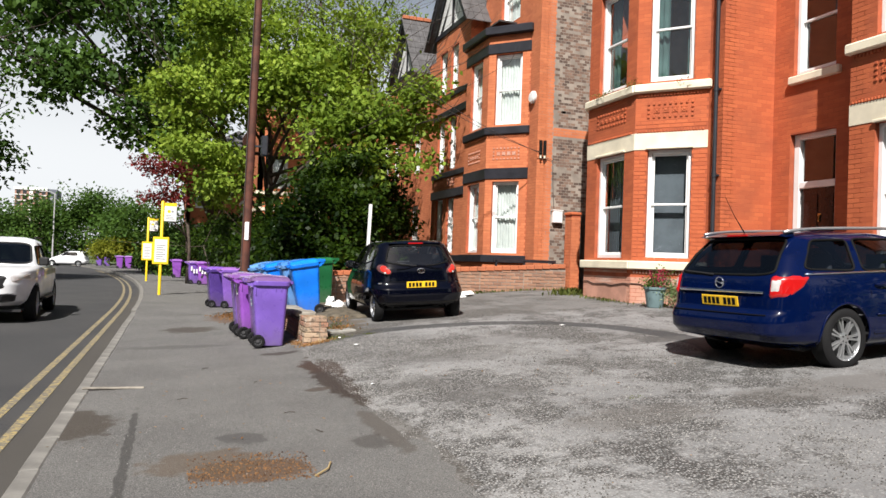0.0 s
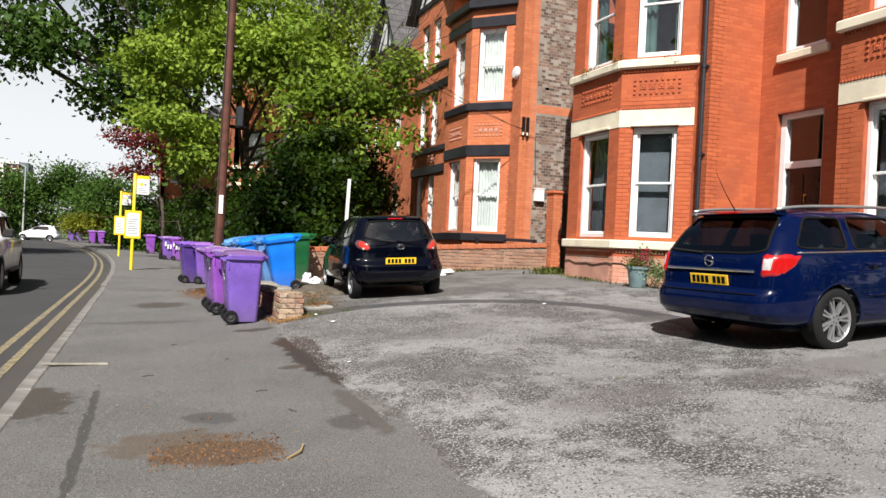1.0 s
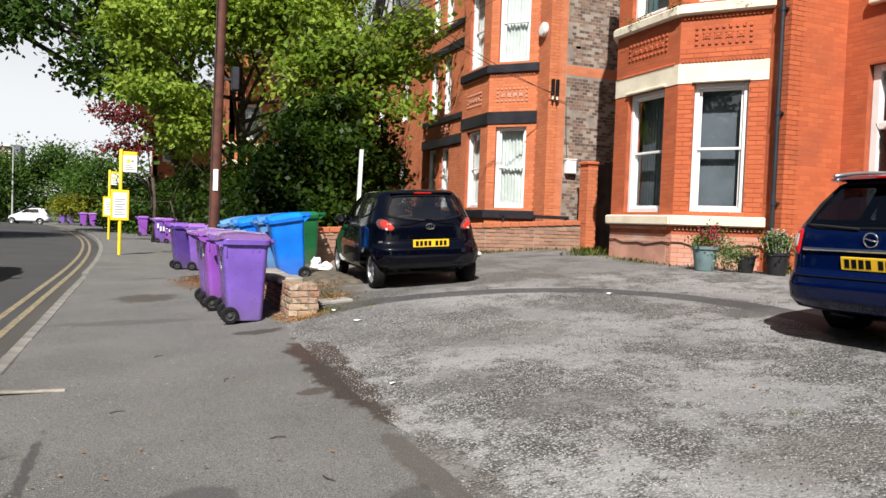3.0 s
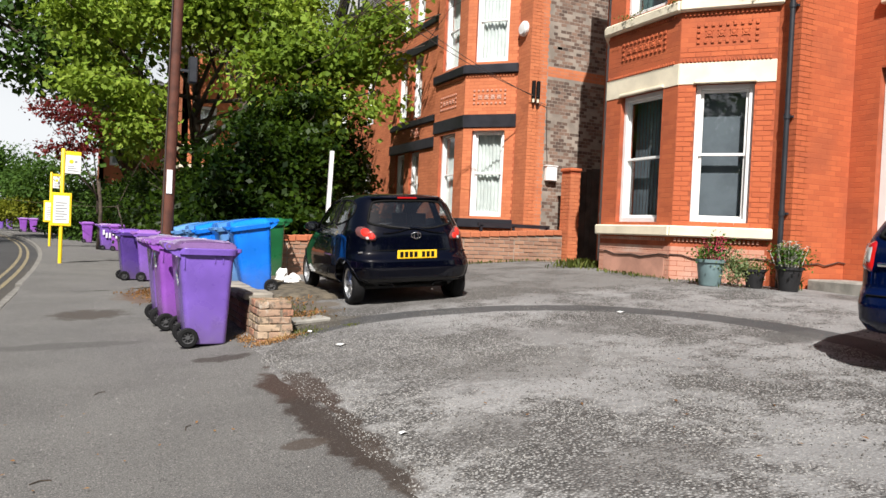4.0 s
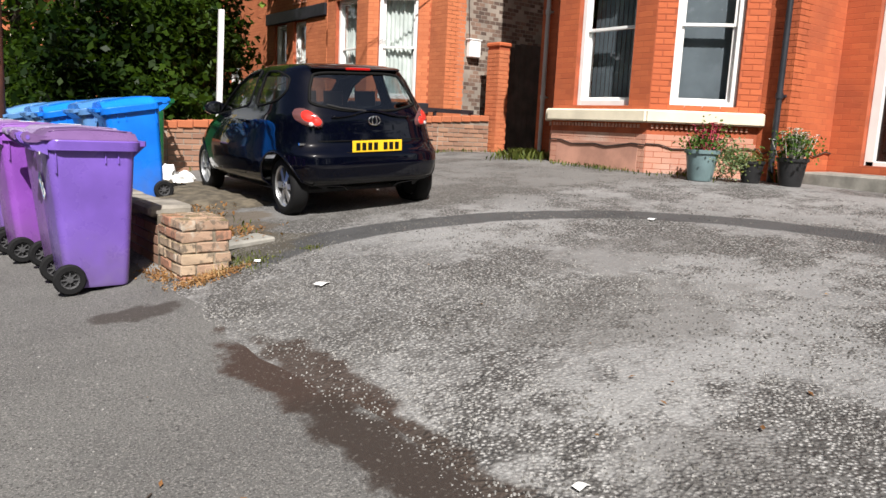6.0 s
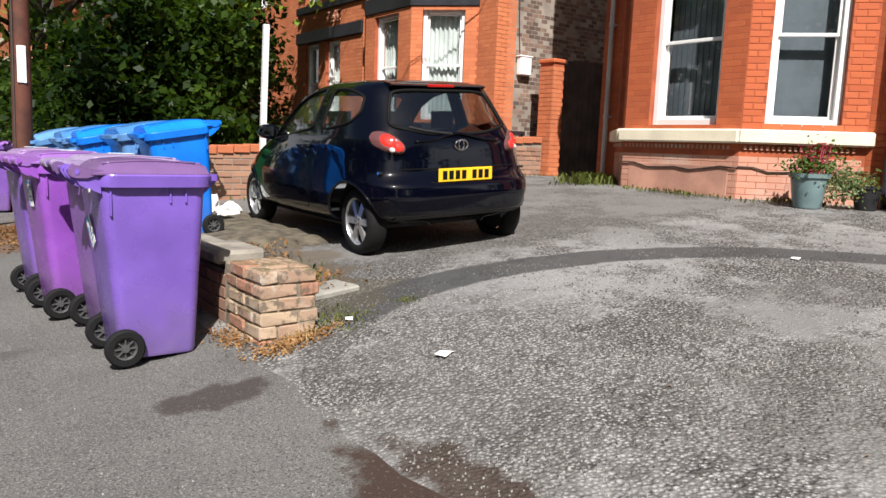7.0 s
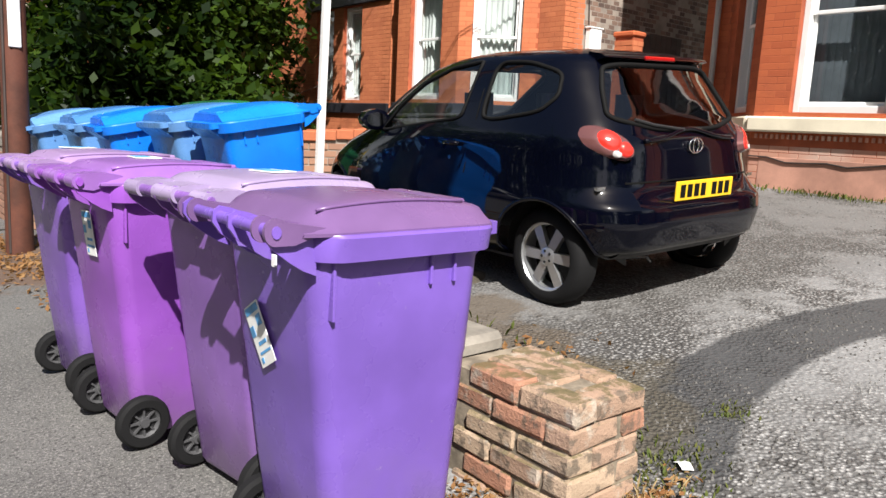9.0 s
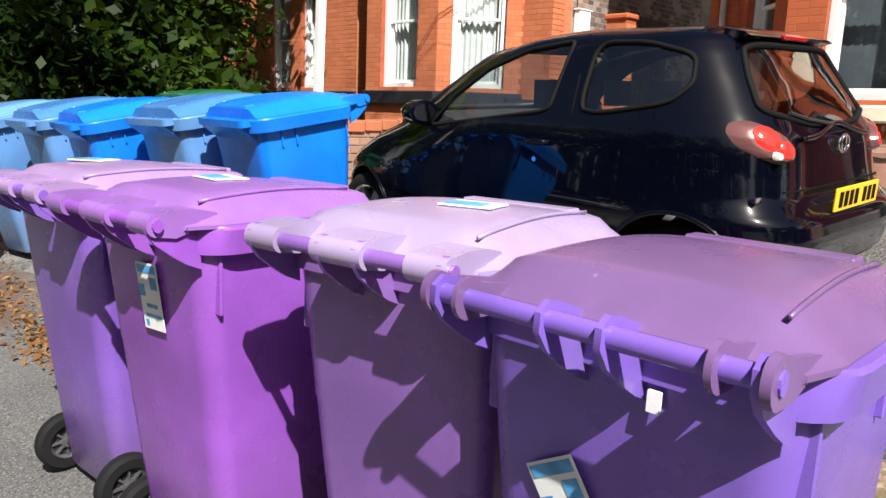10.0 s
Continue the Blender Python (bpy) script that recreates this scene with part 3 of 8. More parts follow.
def sash_window(panel, hole, parent, back=None, back_mat=None, deep=0.11, split=0.5, fw=0.075, label="white painted sash window"):
    """A sliding sash window: frame, two sashes, two panes, and what hangs behind."""
    s0, s1, z0, z1 = hole
    g = Geo()
    for a, b, c, d in ((s0, s0 + fw, z0, z1), (s1 - fw, s1, z0, z1), (s0 + fw, s1 - fw, z0, z0 + fw * 1.1), (s0 + fw, s1 - fw, z1 - fw, z1)):
        panel.box(g, a, b, -deep - 0.08, -deep + 0.03, c, d, 0.006)
    panel.box(g, s0 - 0.01, s1 + 0.01, -deep - 0.02, -0.005, z0 - 0.045, z0 - 0.002, 0.008)
    w = mid(g.ob("window", M_WHITE, parent, label))
    zm = z0 + (z1 - z0) * split
    for lo, hi, n in ((zm - 0.02, z1 - fw, -deep - 0.02), (z0 + fw * 1.1, zm + 0.025, -deep - 0.055)):
        g = Geo()
        a, b, r = s0 + fw, s1 - fw, 0.042
        for p, q, c, d in ((a, a + r, lo, hi), (b - r, b, lo, hi), (a + r, b - r, lo, lo + r), (a + r, b - r, hi - r, hi)):
            panel.box(g, p, q, n - 0.035, n, c, d, 0.005)
        g.ob("sash", M_WHITE, w)
        g = Geo()
        g.add([(a + r, n - 0.018, lo + r), (b - r, n - 0.018, lo + r), (b - r, n - 0.018, hi - r), (a + r, n - 0.018, hi - r)], [(0, 1, 2, 3)], panel.m)
        g.ob("pane", M_GLASS, w).visible_shadow = False
    a, b = s0 - 0.12, s1 + 0.12
    if back == "blind":
        g = Geo()
        k, s = 0, s0 + 0.03
        while s < s1 - 0.06:
            g.add([(s, -0.345, z0), (s + 0.085, -0.335, z0), (s + 0.085, -0.335, z1), (s, -0.345, z1)], [(0, 1, 2, 3)], panel.m)
            s += 0.082
        g.ob("blind", back_mat or M_BLIND, w, "charcoal vertical blind slats")
    elif back == "curtain":
        for lo, hi in ((z0, z1),):
            g = Geo()
            n = 60
            g.v = [tuple(panel.m @ Vector((a + (b - a) * i / n, -0.26 - 0.025 * math.sin(i * 1.25) - 0.012 * math.sin(i * 0.5), z))) for i in range(n + 1) for z in (lo, hi)]
            g.f = [(2 * i, 2 * i + 2, 2 * i + 3, 2 * i + 1) for i in range(n)]
            g.ob("curtain", back_mat or M_CURTAIN, w, "white gathered net curtain", True)
    elif back == "drapes":
        g = Geo()
        n = 24
        for i0, i1 in ((0, 9), (19, 24)):
            k = len(g.v)
            g.v += [tuple(panel.m @ Vector((s0 + (s1 - s0) * i / n, -0.30 - 0.03 * math.sin(i * 1.9), z))) for i in range(i0, i1 + 1) for z in (z0, z1)]
            g.f += [(k + 2 * i, k + 2 * i + 2, k + 2 * i + 3, k + 2 * i + 1) for i in range(i1 - i0)]
        g.ob("curtain", back_mat or M_TEAL, w, "dark teal drawn-back curtains", True)
    return w


def ornament(panel, parent, s0, s1, z0, z1, mat):
    """A terracotta panel: a frame of small blocks round a row of rosettes."""
    g = Geo()
    b = 0.045
    n = max(4, int((s1 - s0) / (2 * b)))
    for i in range(n):
        s = s0 + (s1 - s0 - b) * i / (n - 1)
        for z in (z0, z1 - b):
            panel.box(g, s, s + b, 0.002, 0.022, z, z + b, 0.004)
    m = max(2, int((z1 - z0) / (2 * b)))
    for i in range(1, m):
        z = z0 + (z1 - z0 - b) * i / m
        for s in (s0, s1 - b):
            panel.box(g, s, s + b, 0.002, 0.022, z, z + b, 0.004)
    k = max(2, int((s1 - s0 - 0.16) / 0.15))
    for i in range(k):
        s = s0 + 0.09 + (s1 - s0 - 0.18) * (i + 0.5) / k
        rot = panel.m @ Matrix.Translation((s, 0.0, (z0 + z1) / 2)) @ Matrix.Rotation(radians(-90), 4, "X")
        g.lathe([(0.055, 0.002), (0.05, 0.016), (0.032, 0.010), (0.022, 0.020), (0.0, 0.022)], 10, rot, False)
        for ang in range(4):
            r2 = rot @ Matrix.Rotation(radians(45 + 90 * ang), 4, "Z") @ Matrix.Translation((0.062, 0, 0.006))
            g.box((-0.014, -0.008, 0), (0.014, 0.008, 0.01), r2)
    return tagged(g.ob("terracotta_panel", mat, parent), kind="stuff")


def dentils(panel, parent, s0, s1, z, mat, size=0.05):
    g = Geo()
    s = s0
    while s < s1 - size:
        panel.box(g, s, s + size * 0.6, 0.002, 0.03, z, z + size, 0.003)
        s += size * 1.25
    return tagged(g.ob("dentil_course", mat, parent), kind="stuff")


def band(panel, parent, s0, s1, z0, z1, out, mat, name, bev=0.015):
    g = Geo()
    panel.box(g, s0, s1, -0.05, out, z0, z1, bev)
    return g.ob(name, mat, parent)


# ---- the near house ----
house = base("brick_house", (9.5, 9.5, 0.6), "red brick Victorian house with cream bands and canted bay windows", "house", world=True)
F1, F2, F3, F4 = (9.45, 15.06), (8.52, 14.12), (8.52, 12.36), (9.42, 11.30)
P_farcant, P_front, P_cant = Panel(F1, F2), Panel(F2, F3), Panel(F3, F4)
P_strip, P_return = Panel(F4, (9.42, 10.92)), Panel((9.42, 10.92), (10.62, 10.92))
P_left = Panel((9.45, 15.42), F1)
P_side = Panel((13.5, 15.42), (9.45, 15.42))
P_door = Panel((10.62, 10.92), (10.62, 8.62))
P_b2side = Panel((10.62, 8.62), (9.90, 8.62))
P_b2 = Panel((9.90, 8.62), (9.90, 6.60))
P_b2cant = Panel((9.90, 6.60), (10.75, 5.70))
# unseen end walls, kept short so the estate's side reflects no lit brick
P_end = Panel((10.75, 5.70), (10.75, 4.4))
P_gable = Panel((10.75, 4.4), (14.0, 4.4))
TOP = 9.2
Z_S0, Z_S1, Z_W0, Z_W1, Z_B0, Z_B1, Z_U0, Z_U1, Z_X0, Z_X1 = 1.44, 1.61, 1.66, 3.80, 3.80, 4.13, 4.92, 5.09, 5.14, 7.25
wc = (0.28, 1.02)
holes = {}
holes["farcant"] = [(0.28, 1.02, Z_W0, Z_W1), (0.28, 1.02, Z_X0, Z_X1)]
holes["front"] = [(0.40, 1.42, Z_W0, Z_W1), (0.40, 1.42, Z_X0, Z_X1)]
holes["cant"] = [(0.26, 1.10, Z_W0, Z_W1), (0.26, 1.10, Z_X0, Z_X1)]
holes["door"] = [(0.42, 1.42, 1.00, 4.02), (0.46, 1.38, 5.10, 7.1)]
holes["b2"] = [(0.46, 1.62, Z_W0, Z_W1 - 0.02), (0.46, 1.62, Z_X0, Z_X1)]
holes["b2cant"] = [(0.25, 1.0, Z_W0, Z_W1), (0.25, 1.0, Z_X0, Z_X1)]
for nm, P, bk in (("farcant", P_farcant, 1), ("front", P_front, 1), ("cant", P_cant, 1), ("strip", P_strip, 1), ("return", P_return, 1), ("left", P_left, 1), ("side", P_side, 1), ("door", P_door, 1), ("b2side", P_b2side, 1), ("b2", P_b2, 1), ("b2cant", P_b2cant, 1), ("end", P_end, 0), ("gable", P_gable, 0)):
    g = Geo()
    hs = holes.get(nm, [])
    P.wall(g, 0.2, TOP, hs)
    g.ob("wall", M_MORTAR, house)
    if nm == "cant":
        continue
    if bk:
        g = Geo()
        P.bricks(g, 1.36 if nm in ("front", "farcant", "b2", "b2cant") else 0.6, 7.6, hs)
        tagged(g.ob("brickwork", M_BRICK, house), kind="stuff")
        if nm in ("front", "farcant", "b2", "b2cant"):
            g = Geo()
            P.bricks(g, 0.6, 1.34, hs, proud=0.004)
            tagged(g.ob("brickwork", M_PALEBRICK, house, "pink washed brick plinth"), kind="stuff")
g = Geo()
P_cant.bricks(g, 0.6, 1.34, [], proud=0.003)
tagged(g.ob("brickwork", M_PALEBRICK, house, "pink washed brick plinth"), kind="stuff")
for P in (P_farcant, P_front):
    band(P, house, 0.12, P.len - 0.12, 0.5, 1.16, 0.008, M_RENDER, "render_patch", 0.005)
band(P_cant, house, 0.55, P_cant.len - 0.3, 0.5, 0.98, 0.008, M_RENDER, "render_patch", 0.005)
g = Geo()
P_cant.bricks(g, 4.98 - 0.0765 * 8, 7.6, holes["cant"])
tagged(g.ob("brickwork", M_BRICK, house), kind="stuff")
for P, nm, ends in ((P_farcant, "farcant", (0.0, 0.0)), (P_front, "front", (0.03, 0.03)), (P_cant, "cant", (0.03, 0.06)), (P_b2, "b2", (0.05, 0.03)), (P_b2cant, "b2cant", (0.03, 0.05))):
    band(P, house, -ends[0], P.len + ends[1], Z_S0, Z_S1, 0.10, M_CREAM, "sill_course", 0.02)
    band(P, house, 0, P.len, Z_B0, Z_B1, 0.012, M_CREAM, "cream_band", 0.004)
    band(P, house, -ends[0], P.len + ends[1], Z_U0, Z_U1, 0.10, M_CREAM, "sill_course", 0.025)
    dentils(P, house, 0.05, P.len - 0.05, Z_S0 - 0.075, M_PALEBRICK)
    dentils(P, house, 0.05, P.len - 0.05, Z_B1 + 0.01, M_BRICK, 0.045)
    dentils(P, house, 0.05, P.len - 0.05, Z_U0 - 0.07, M_BRICK, 0.05)
    if nm != "farcant":
        h = holes[nm][0]
        ornament(P, house, h[0] - 0.02, h[1] + 0.02, 4.42, 4.72, M_BRICK)
        g = Geo()
        P.box(g, h[0] - 0.03, h[1] + 0.03, 0.012, 0.05, h[3] + 0.0, h[3] + 0.05, 0.012)
        g.ob("window_hood", M_CREAM, house)
for P, nm in ((P_farcant, "farcant"), (P_front, "front"), (P_cant, "cant"), (P_b2, "b2"), (P_b2cant, "b2cant")):
    lo, hi = holes[nm]
    sash_window(P, lo, house, "blind", None)
    sash_window(P, hi, house, "drapes" if nm != "b2" else "blind", M_TEAL if nm != "b2" else None)
sash_window(P_door, holes["door"][1], house)
band(P_door, house, 0.40, 1.50, 4.93, 5.08, 0.09, M_CREAM, "window_sill", 0.02)
# near-black sheets behind the windows; the rooms' dimness is in their colour
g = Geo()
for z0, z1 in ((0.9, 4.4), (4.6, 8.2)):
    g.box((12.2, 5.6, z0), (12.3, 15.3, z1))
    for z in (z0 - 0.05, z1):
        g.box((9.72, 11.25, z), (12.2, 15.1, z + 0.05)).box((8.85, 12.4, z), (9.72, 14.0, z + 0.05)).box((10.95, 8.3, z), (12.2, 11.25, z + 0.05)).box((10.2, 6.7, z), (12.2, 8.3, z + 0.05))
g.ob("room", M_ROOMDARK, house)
tagged(Geo().box((10.0, 4.4, TOP), (14.0, 15.42, TOP + 0.2)).box((9.4, 11.0, TOP), (10.0, 15.3, TOP + 0.2)).ob("roof", M_SLATE, house))
# the front door
g = Geo()
h = holes["door"][0]
for a, b, c, d in ((h[0], h[0] + 0.13, h[2], h[3]), (h[1] - 0.10, h[1], h[2], h[3]), (h[0] + 0.13, h[1] - 0.10, h[3] - 0.10, h[3]), (h[0] + 0.13, h[1] - 0.10, 3.02, 3.14), (h[0] + 0.02, h[1] - 0.02, h[2], h[2] + 0.07)):
    P_door.box(g, a, b, -0.22, -0.10, c, d, 0.01)
door = mid(g.ob("door", M_WHITE, house, "white door frame with a fanlight"))
g = Geo()
P_door.box(g, h[0] + 0.13, h[1] - 0.10, -0.20, -0.155, 1.07, 3.02, 0.006)
for a, b in ((0.62, 0.93), (0.98, 1.27)):
    for c, d in ((1.2, 1.85), (2.1, 2.9)):
        P_door.box(g, a, b, -0.155, -0.143, c, d, 0.01)
leaf = mid(g.ob("door_leaf", M_DOOR, door, "dark brown panelled door leaf"))
g = Geo()
P_door.box(g, 0.80, 1.08, -0.148, -0.125, 1.93, 1.99, 0.008)
g.ob("letter_plate", M_BRASS, leaf, "brass letter plate")
g = Geo()
P_door.box(g, 0.95, 1.02, -0.145, -0.13, 2.52, 2.55, 0.004)
P_door.box(g, 0.975, 0.995, -0.145, -0.11, 2.40, 2.53, 0.006)
g.ob("knocker", M_BRASS, leaf, "small brass knocker")
g = Geo()
P_door.box(g, 0.58, 0.61, -0.155, -0.14, 1.95, 2.2, 0.005)
P_door.box(g, 0.58, 0.70, -0.13, -0.11, 2.06, 2.085, 0.006)
g.ob("door_handle", M_CHROME, leaf)
g = Geo()
g.add([(h[0] + 0.13, -0.167, 3.14), (h[1] - 0.10, -0.167, 3.14), (h[1] - 0.10, -0.167, h[3] - 0.10), (h[0] + 0.13, -0.167, h[3] - 0.10)], [(0, 1, 2, 3)], P_door.m)
g.ob("pane", M_GLASS, door).visible_shadow = False
tagged(Geo().box((9.75, 8.75, 0.3), (10.60, 10.86, 0.90), None, 0.02).ob("step", M_STEP), "worn concrete doorstep before the front door", "step", kind="structure")
# drainpipes
for P, s, nm, mt in ((P_strip, 0.28, "drainpipe", M_PIPE), (P_left, 0.20, "drainpipe", M_GREYPIPE)):
    g = Geo()
    g.tube([P.m @ Vector((s, 0.075, z)) for z in (0.75, 3, 6, 9.1)], 0.038, 10)
    for z in (1.8, 3.2, 4.8, 6.5):
        g.tube([P.m @ Vector((s, 0.075, z)), P.m @ Vector((s, 0.075, z + 0.07))], 0.048, 10)
        P.box(g, s - 0.06, s + 0.06, 0.004, 0.05, z + 0.02, z + 0.05)
    g.ob(nm, mt, house, "", True, 40)
# a cable that sags along the plinth
g = Geo()
pts = []
for P in (P_front, P_cant, P_strip, P_return):
    for i in range(9):
        s = P.len * i / 8
        pts.append(P.m @ Vector((s, 0.02, 1.16 - 0.05 * math.sin(i / 8 * math.pi) + 0.02 * math.sin(i * 2.1))))
g.tube(pts, 0.009, 5)
g.ob("cable", M_CABLE, house)


# ---- the far house ----
house2 = base("brick_house", (9.5, 20, 0.5), "orange brick Victorian house with black painted bands and half-timbered gables", "house", world=True)
Q1, Q2, Q3, Q4 = (9.05, 21.55), (8.2, 20.70), (8.2, 19.05), (9.05, 18.10)
Q_far, Q_front, Q_cant, Q_strip = Panel(Q1, Q2), Panel(Q2, Q3), Panel(Q3, Q4), Panel(Q4, (9.05, 17.58))
Q_side = Panel((9.05, 17.58), (15.0, 17.58))
W1, W2 = (8.55, 24.6), (8.55, 21.40)
Q_wing, Q_wingside = Panel(W1, W2), Panel(W2, (9.05, 21.40))
Q_next = Panel((9.05, 34.0), (9.05, 24.6))
b2 = {"front": [(0.36, 1.22, 1.76, 3.80), (0.36, 1.22, 5.36, 7.35)], "cant": [(0.22, 1.02, 1.76, 3.80), (0.22, 1.02, 5.36, 7.35)], "far": [(0.25, 0.95, 1.76, 3.8), (0.25, 0.95, 5.36, 7.35)],
      "wing": [(0.45, 1.15, 1.76, 3.6), (1.52, 2.20, 1.76, 3.6), (0.45, 1.15, 4.55, 6.3), (1.52, 2.20, 4.55, 6.3), (0.45, 1.15, 7.2, 8.7), (1.52, 2.20, 7.2, 8.7)],
      "next": [(1.0, 1.9, 1.8, 3.7), (2.6, 3.5, 1.8, 3.7), (5.5, 6.4, 1.8, 3.7), (1.0, 1.9, 5.0, 7.0), (2.6, 3.5, 5.0, 7.0), (5.5, 6.4, 5.0, 7.0)]}
H2TOP = 7.9
for nm, P, zt in (("far", Q_far, H2TOP), ("front", Q_front, H2TOP), ("cant", Q_cant, H2TOP), ("strip", Q_strip, 11.5), ("wing", Q_wing, 9.3), ("wingside", Q_wingside, 9.3), ("next", Q_next, 9.0)):
    hs = b2.get(nm, [])
    g = Geo()
    P.wall(g, 0.2, zt, hs)
    g.ob("wall", M_MORTAR, house2)
    g = Geo()
    P.bricks(g, 0.55, zt, hs)
    tagged(g.ob("brickwork", M_BRICK2, house2), kind="stuff")
g = Geo()
Q_side.wall(g, 0.2, 11.5, [], ends=(-0.001, 0))
g.ob("wall", M_MORTAR_GREY, house2)
g = Geo()
Q_side.bricks(g, 0.55, 11.5, [(0.47, 9, 0, 20)], 0.0, 0.47)
tagged(g.ob("brickwork", M_BRICK2, house2), kind="stuff")
g = Geo()
Q_side.bricks(g, 0.55, 4.95, [], 0.47, 4.5, ragged=0.11, joint=0.012, uneven=0.003, long=0.15)
Q_side.bricks(g, 5.22, 11.4, [], 0.47, 4.5, ragged=0.11, joint=0.012, uneven=0.003, long=0.15)
tagged(g.ob("brickwork", M_COMMON, house2, "grey-brown common brick side wall"), kind="stuff")
g = Geo()
Q_side.bricks(g, 4.97, 5.21, [], 0.47, 4.5)
tagged(g.ob("brickwork", M_BRICK2, house2, "red lacing course"), kind="stuff")
# upper front behind the bay, attic window and gable
Q_up = Panel((9.05, 21.4), (9.05, 17.58))
up_hole = [(1.2, 2.5, 8.55, 10.2)]
g = Geo()
Q_up.wall(g, H2TOP - 0.1, 11.5, up_hole)
g.ob("wall", M_MORTAR, house2)
g = Geo()
Q_up.bricks(g, H2TOP, 11.4, up_hole)
tagged(g.ob("brickwork", M_BRICK2, house2), kind="stuff")
sash_window(Q_up, up_hole[0], house2, "curtain")
for P, nm in ((Q_far, "far"), (Q_front, "front"), (Q_cant, "cant")):
    e = 0.03
    band(P, house2, -e, P.len + e, 1.50, 1.71, 0.07, M_BLACKPAINT, "sill_course")
    band(P, house2, -0.01, P.len + 0.01, 3.84, 4.14, 0.03, M_BLACKPAINT, "lintel_band", 0.006)
    band(P, house2, -e, P.len + e, 5.08, 5.30, 0.08, M_BLACKPAINT, "sill_course", 0.02)
    band(P, house2, -0.01, P.len + 0.01, 7.38, 7.66, 0.03, M_BLACKPAINT, "lintel_band", 0.006)
    band(P, house2, -0.08, P.len + 0.08, 7.88, 8.12, 0.16, M_BLACKPAINT, "cornice", 0.03)
    dentils(P, house2, 0.03, P.len - 0.03, 5.01, M_BRICK2, 0.06)
    for h in b2[nm]:
        sash_window(P, h, house2, "curtain")
    if nm != "far":
        ornament(P, house2, b2[nm][0][0], b2[nm][0][1], 4.38, 4.72, M_PALEBRICK)
for h in b2["wing"]:
    sash_window(Q_wing, h, house2, "curtain", fw=0.07)
for z0, z1 in ((1.50, 1.71), (3.62, 3.9), (4.32, 4.5), (6.35, 6.6), (6.98, 7.15)):
    band(Q_wing, house2, 0, Q_wing.len, z0, z1, 0.05, M_BLACKPAINT, "sill_course")
ornament(Q_wing, house2, 1.52, 2.20, 4.0, 4.25, M_PALEBRICK)
for h in b2["next"]:
    sash_window(Q_next, h, house2, "curtain", fw=0.07)


def gable(y0, y1, x, z0, z1, parent, deep=4.5, over=0.35):
    """A half-timbered gable facing the road, with its pitched roof."""
    ym = (y0 + y1) / 2
    Geo().add([(x, y0, z0), (x, y1, z0), (x, ym, z1), (x + 0.15, y0, z0), (x + 0.15, y1, z0), (x + 0.15, ym, z1)], [(0, 2, 1), (3, 4, 5), (0, 1, 4, 3), (1, 2, 5, 4), (2, 0, 3, 5)]).ob("gable", M_WHITE, parent, "white rendered gable")
    g = Geo()
    for a, b in (((y0, z0), (ym, z1)), ((y1, z0), (ym, z1))):
        g.add([(x - 0.30, a[0], a[1] - 0.12), (x - 0.24, a[0], a[1] - 0.12), (x - 0.24, a[0], a[1] + 0.16), (x - 0.30, a[0], a[1] + 0.16), (x - 0.30, b[0], b[1] - 0.12), (x - 0.24, b[0], b[1] - 0.12), (x - 0.24, b[0], b[1] + 0.16), (x - 0.30, b[0], b[1] + 0.16)], [(0, 1, 2, 3), (7, 6, 5, 4), (0, 4, 5, 1), (1, 5, 6, 2), (2, 6, 7, 3), (3, 7, 4, 0)])
    g.box((x - 0.05, y0, z0 - 0.02), (x + 0.02, y1, z0 + 0.14))
    g.box((x - 0.04, ym - 0.07, z0), (x + 0.02, ym + 0.07, z1 - 0.2))
    for s in (-1, 1):
        g.add([(x - 0.03, ym + s * 0.1, z0 + (z1 - z0) * 0.55), (x - 0.03, ym + s * 0.22, z0 + (z1 - z0) * 0.5), (x - 0.03, ym + s * (y1 - y0) * 0.36, z0 + 0.14), (x - 0.03, ym + s * (y1 - y0) * 0.30, z0 + 0.14)], [(0, 1, 2, 3)])
    g.ob("bargeboard", M_BLACKPAINT, parent)
    g = Geo()
    rows = 9
    for a, b in (((y0 - over, z0 - over * (z1 - z0) / (ym - y0)), (ym, z1)), ((y1 + over, z0 - over * (z1 - z0) / (ym - y0)), (ym, z1))):
        for i in range(rows):
            t0, t1 = i / rows, (i + 1.12) / rows
            ya, yb, za, zb = a[0] + (b[0] - a[0]) * t0, a[0] + (b[0] - a[0]) * min(1, t1), a[1] + (b[1] - a[1]) * t0 + 0.20, a[1] + (b[1] - a[1]) * min(1, t1) + 0.17
            k = 0
            xx = x - 0.34
            while xx < x + deep:
                g.add([(xx, ya, za), (xx + 0.29, ya, za), (xx + 0.29, yb, zb), (xx, yb, zb), (xx, ya, za - 0.03), (xx + 0.29, ya, za - 0.03), (xx + 0.29, yb, zb - 0.03), (xx, yb, zb - 0.03)], [(0, 1, 2, 3), (7, 6, 5, 4), (0, 4, 5, 1), (1, 5, 6, 2), (2, 6, 7, 3), (3, 7, 4, 0)])
                xx += 0.30
    tagged(g.ob("roof", M_SLATE, parent), kind="stuff")
    g = Geo()
    for i in range(int(deep / 0.3)):
        g.box((x - 0.3 + i * 0.3, ym - 0.10, z1 + 0.12), (x - 0.02 + i * 0.3, ym + 0.10, z1 + 0.27), None, 0.02)
    g.ob("ridge_tile", M_COPE, parent)


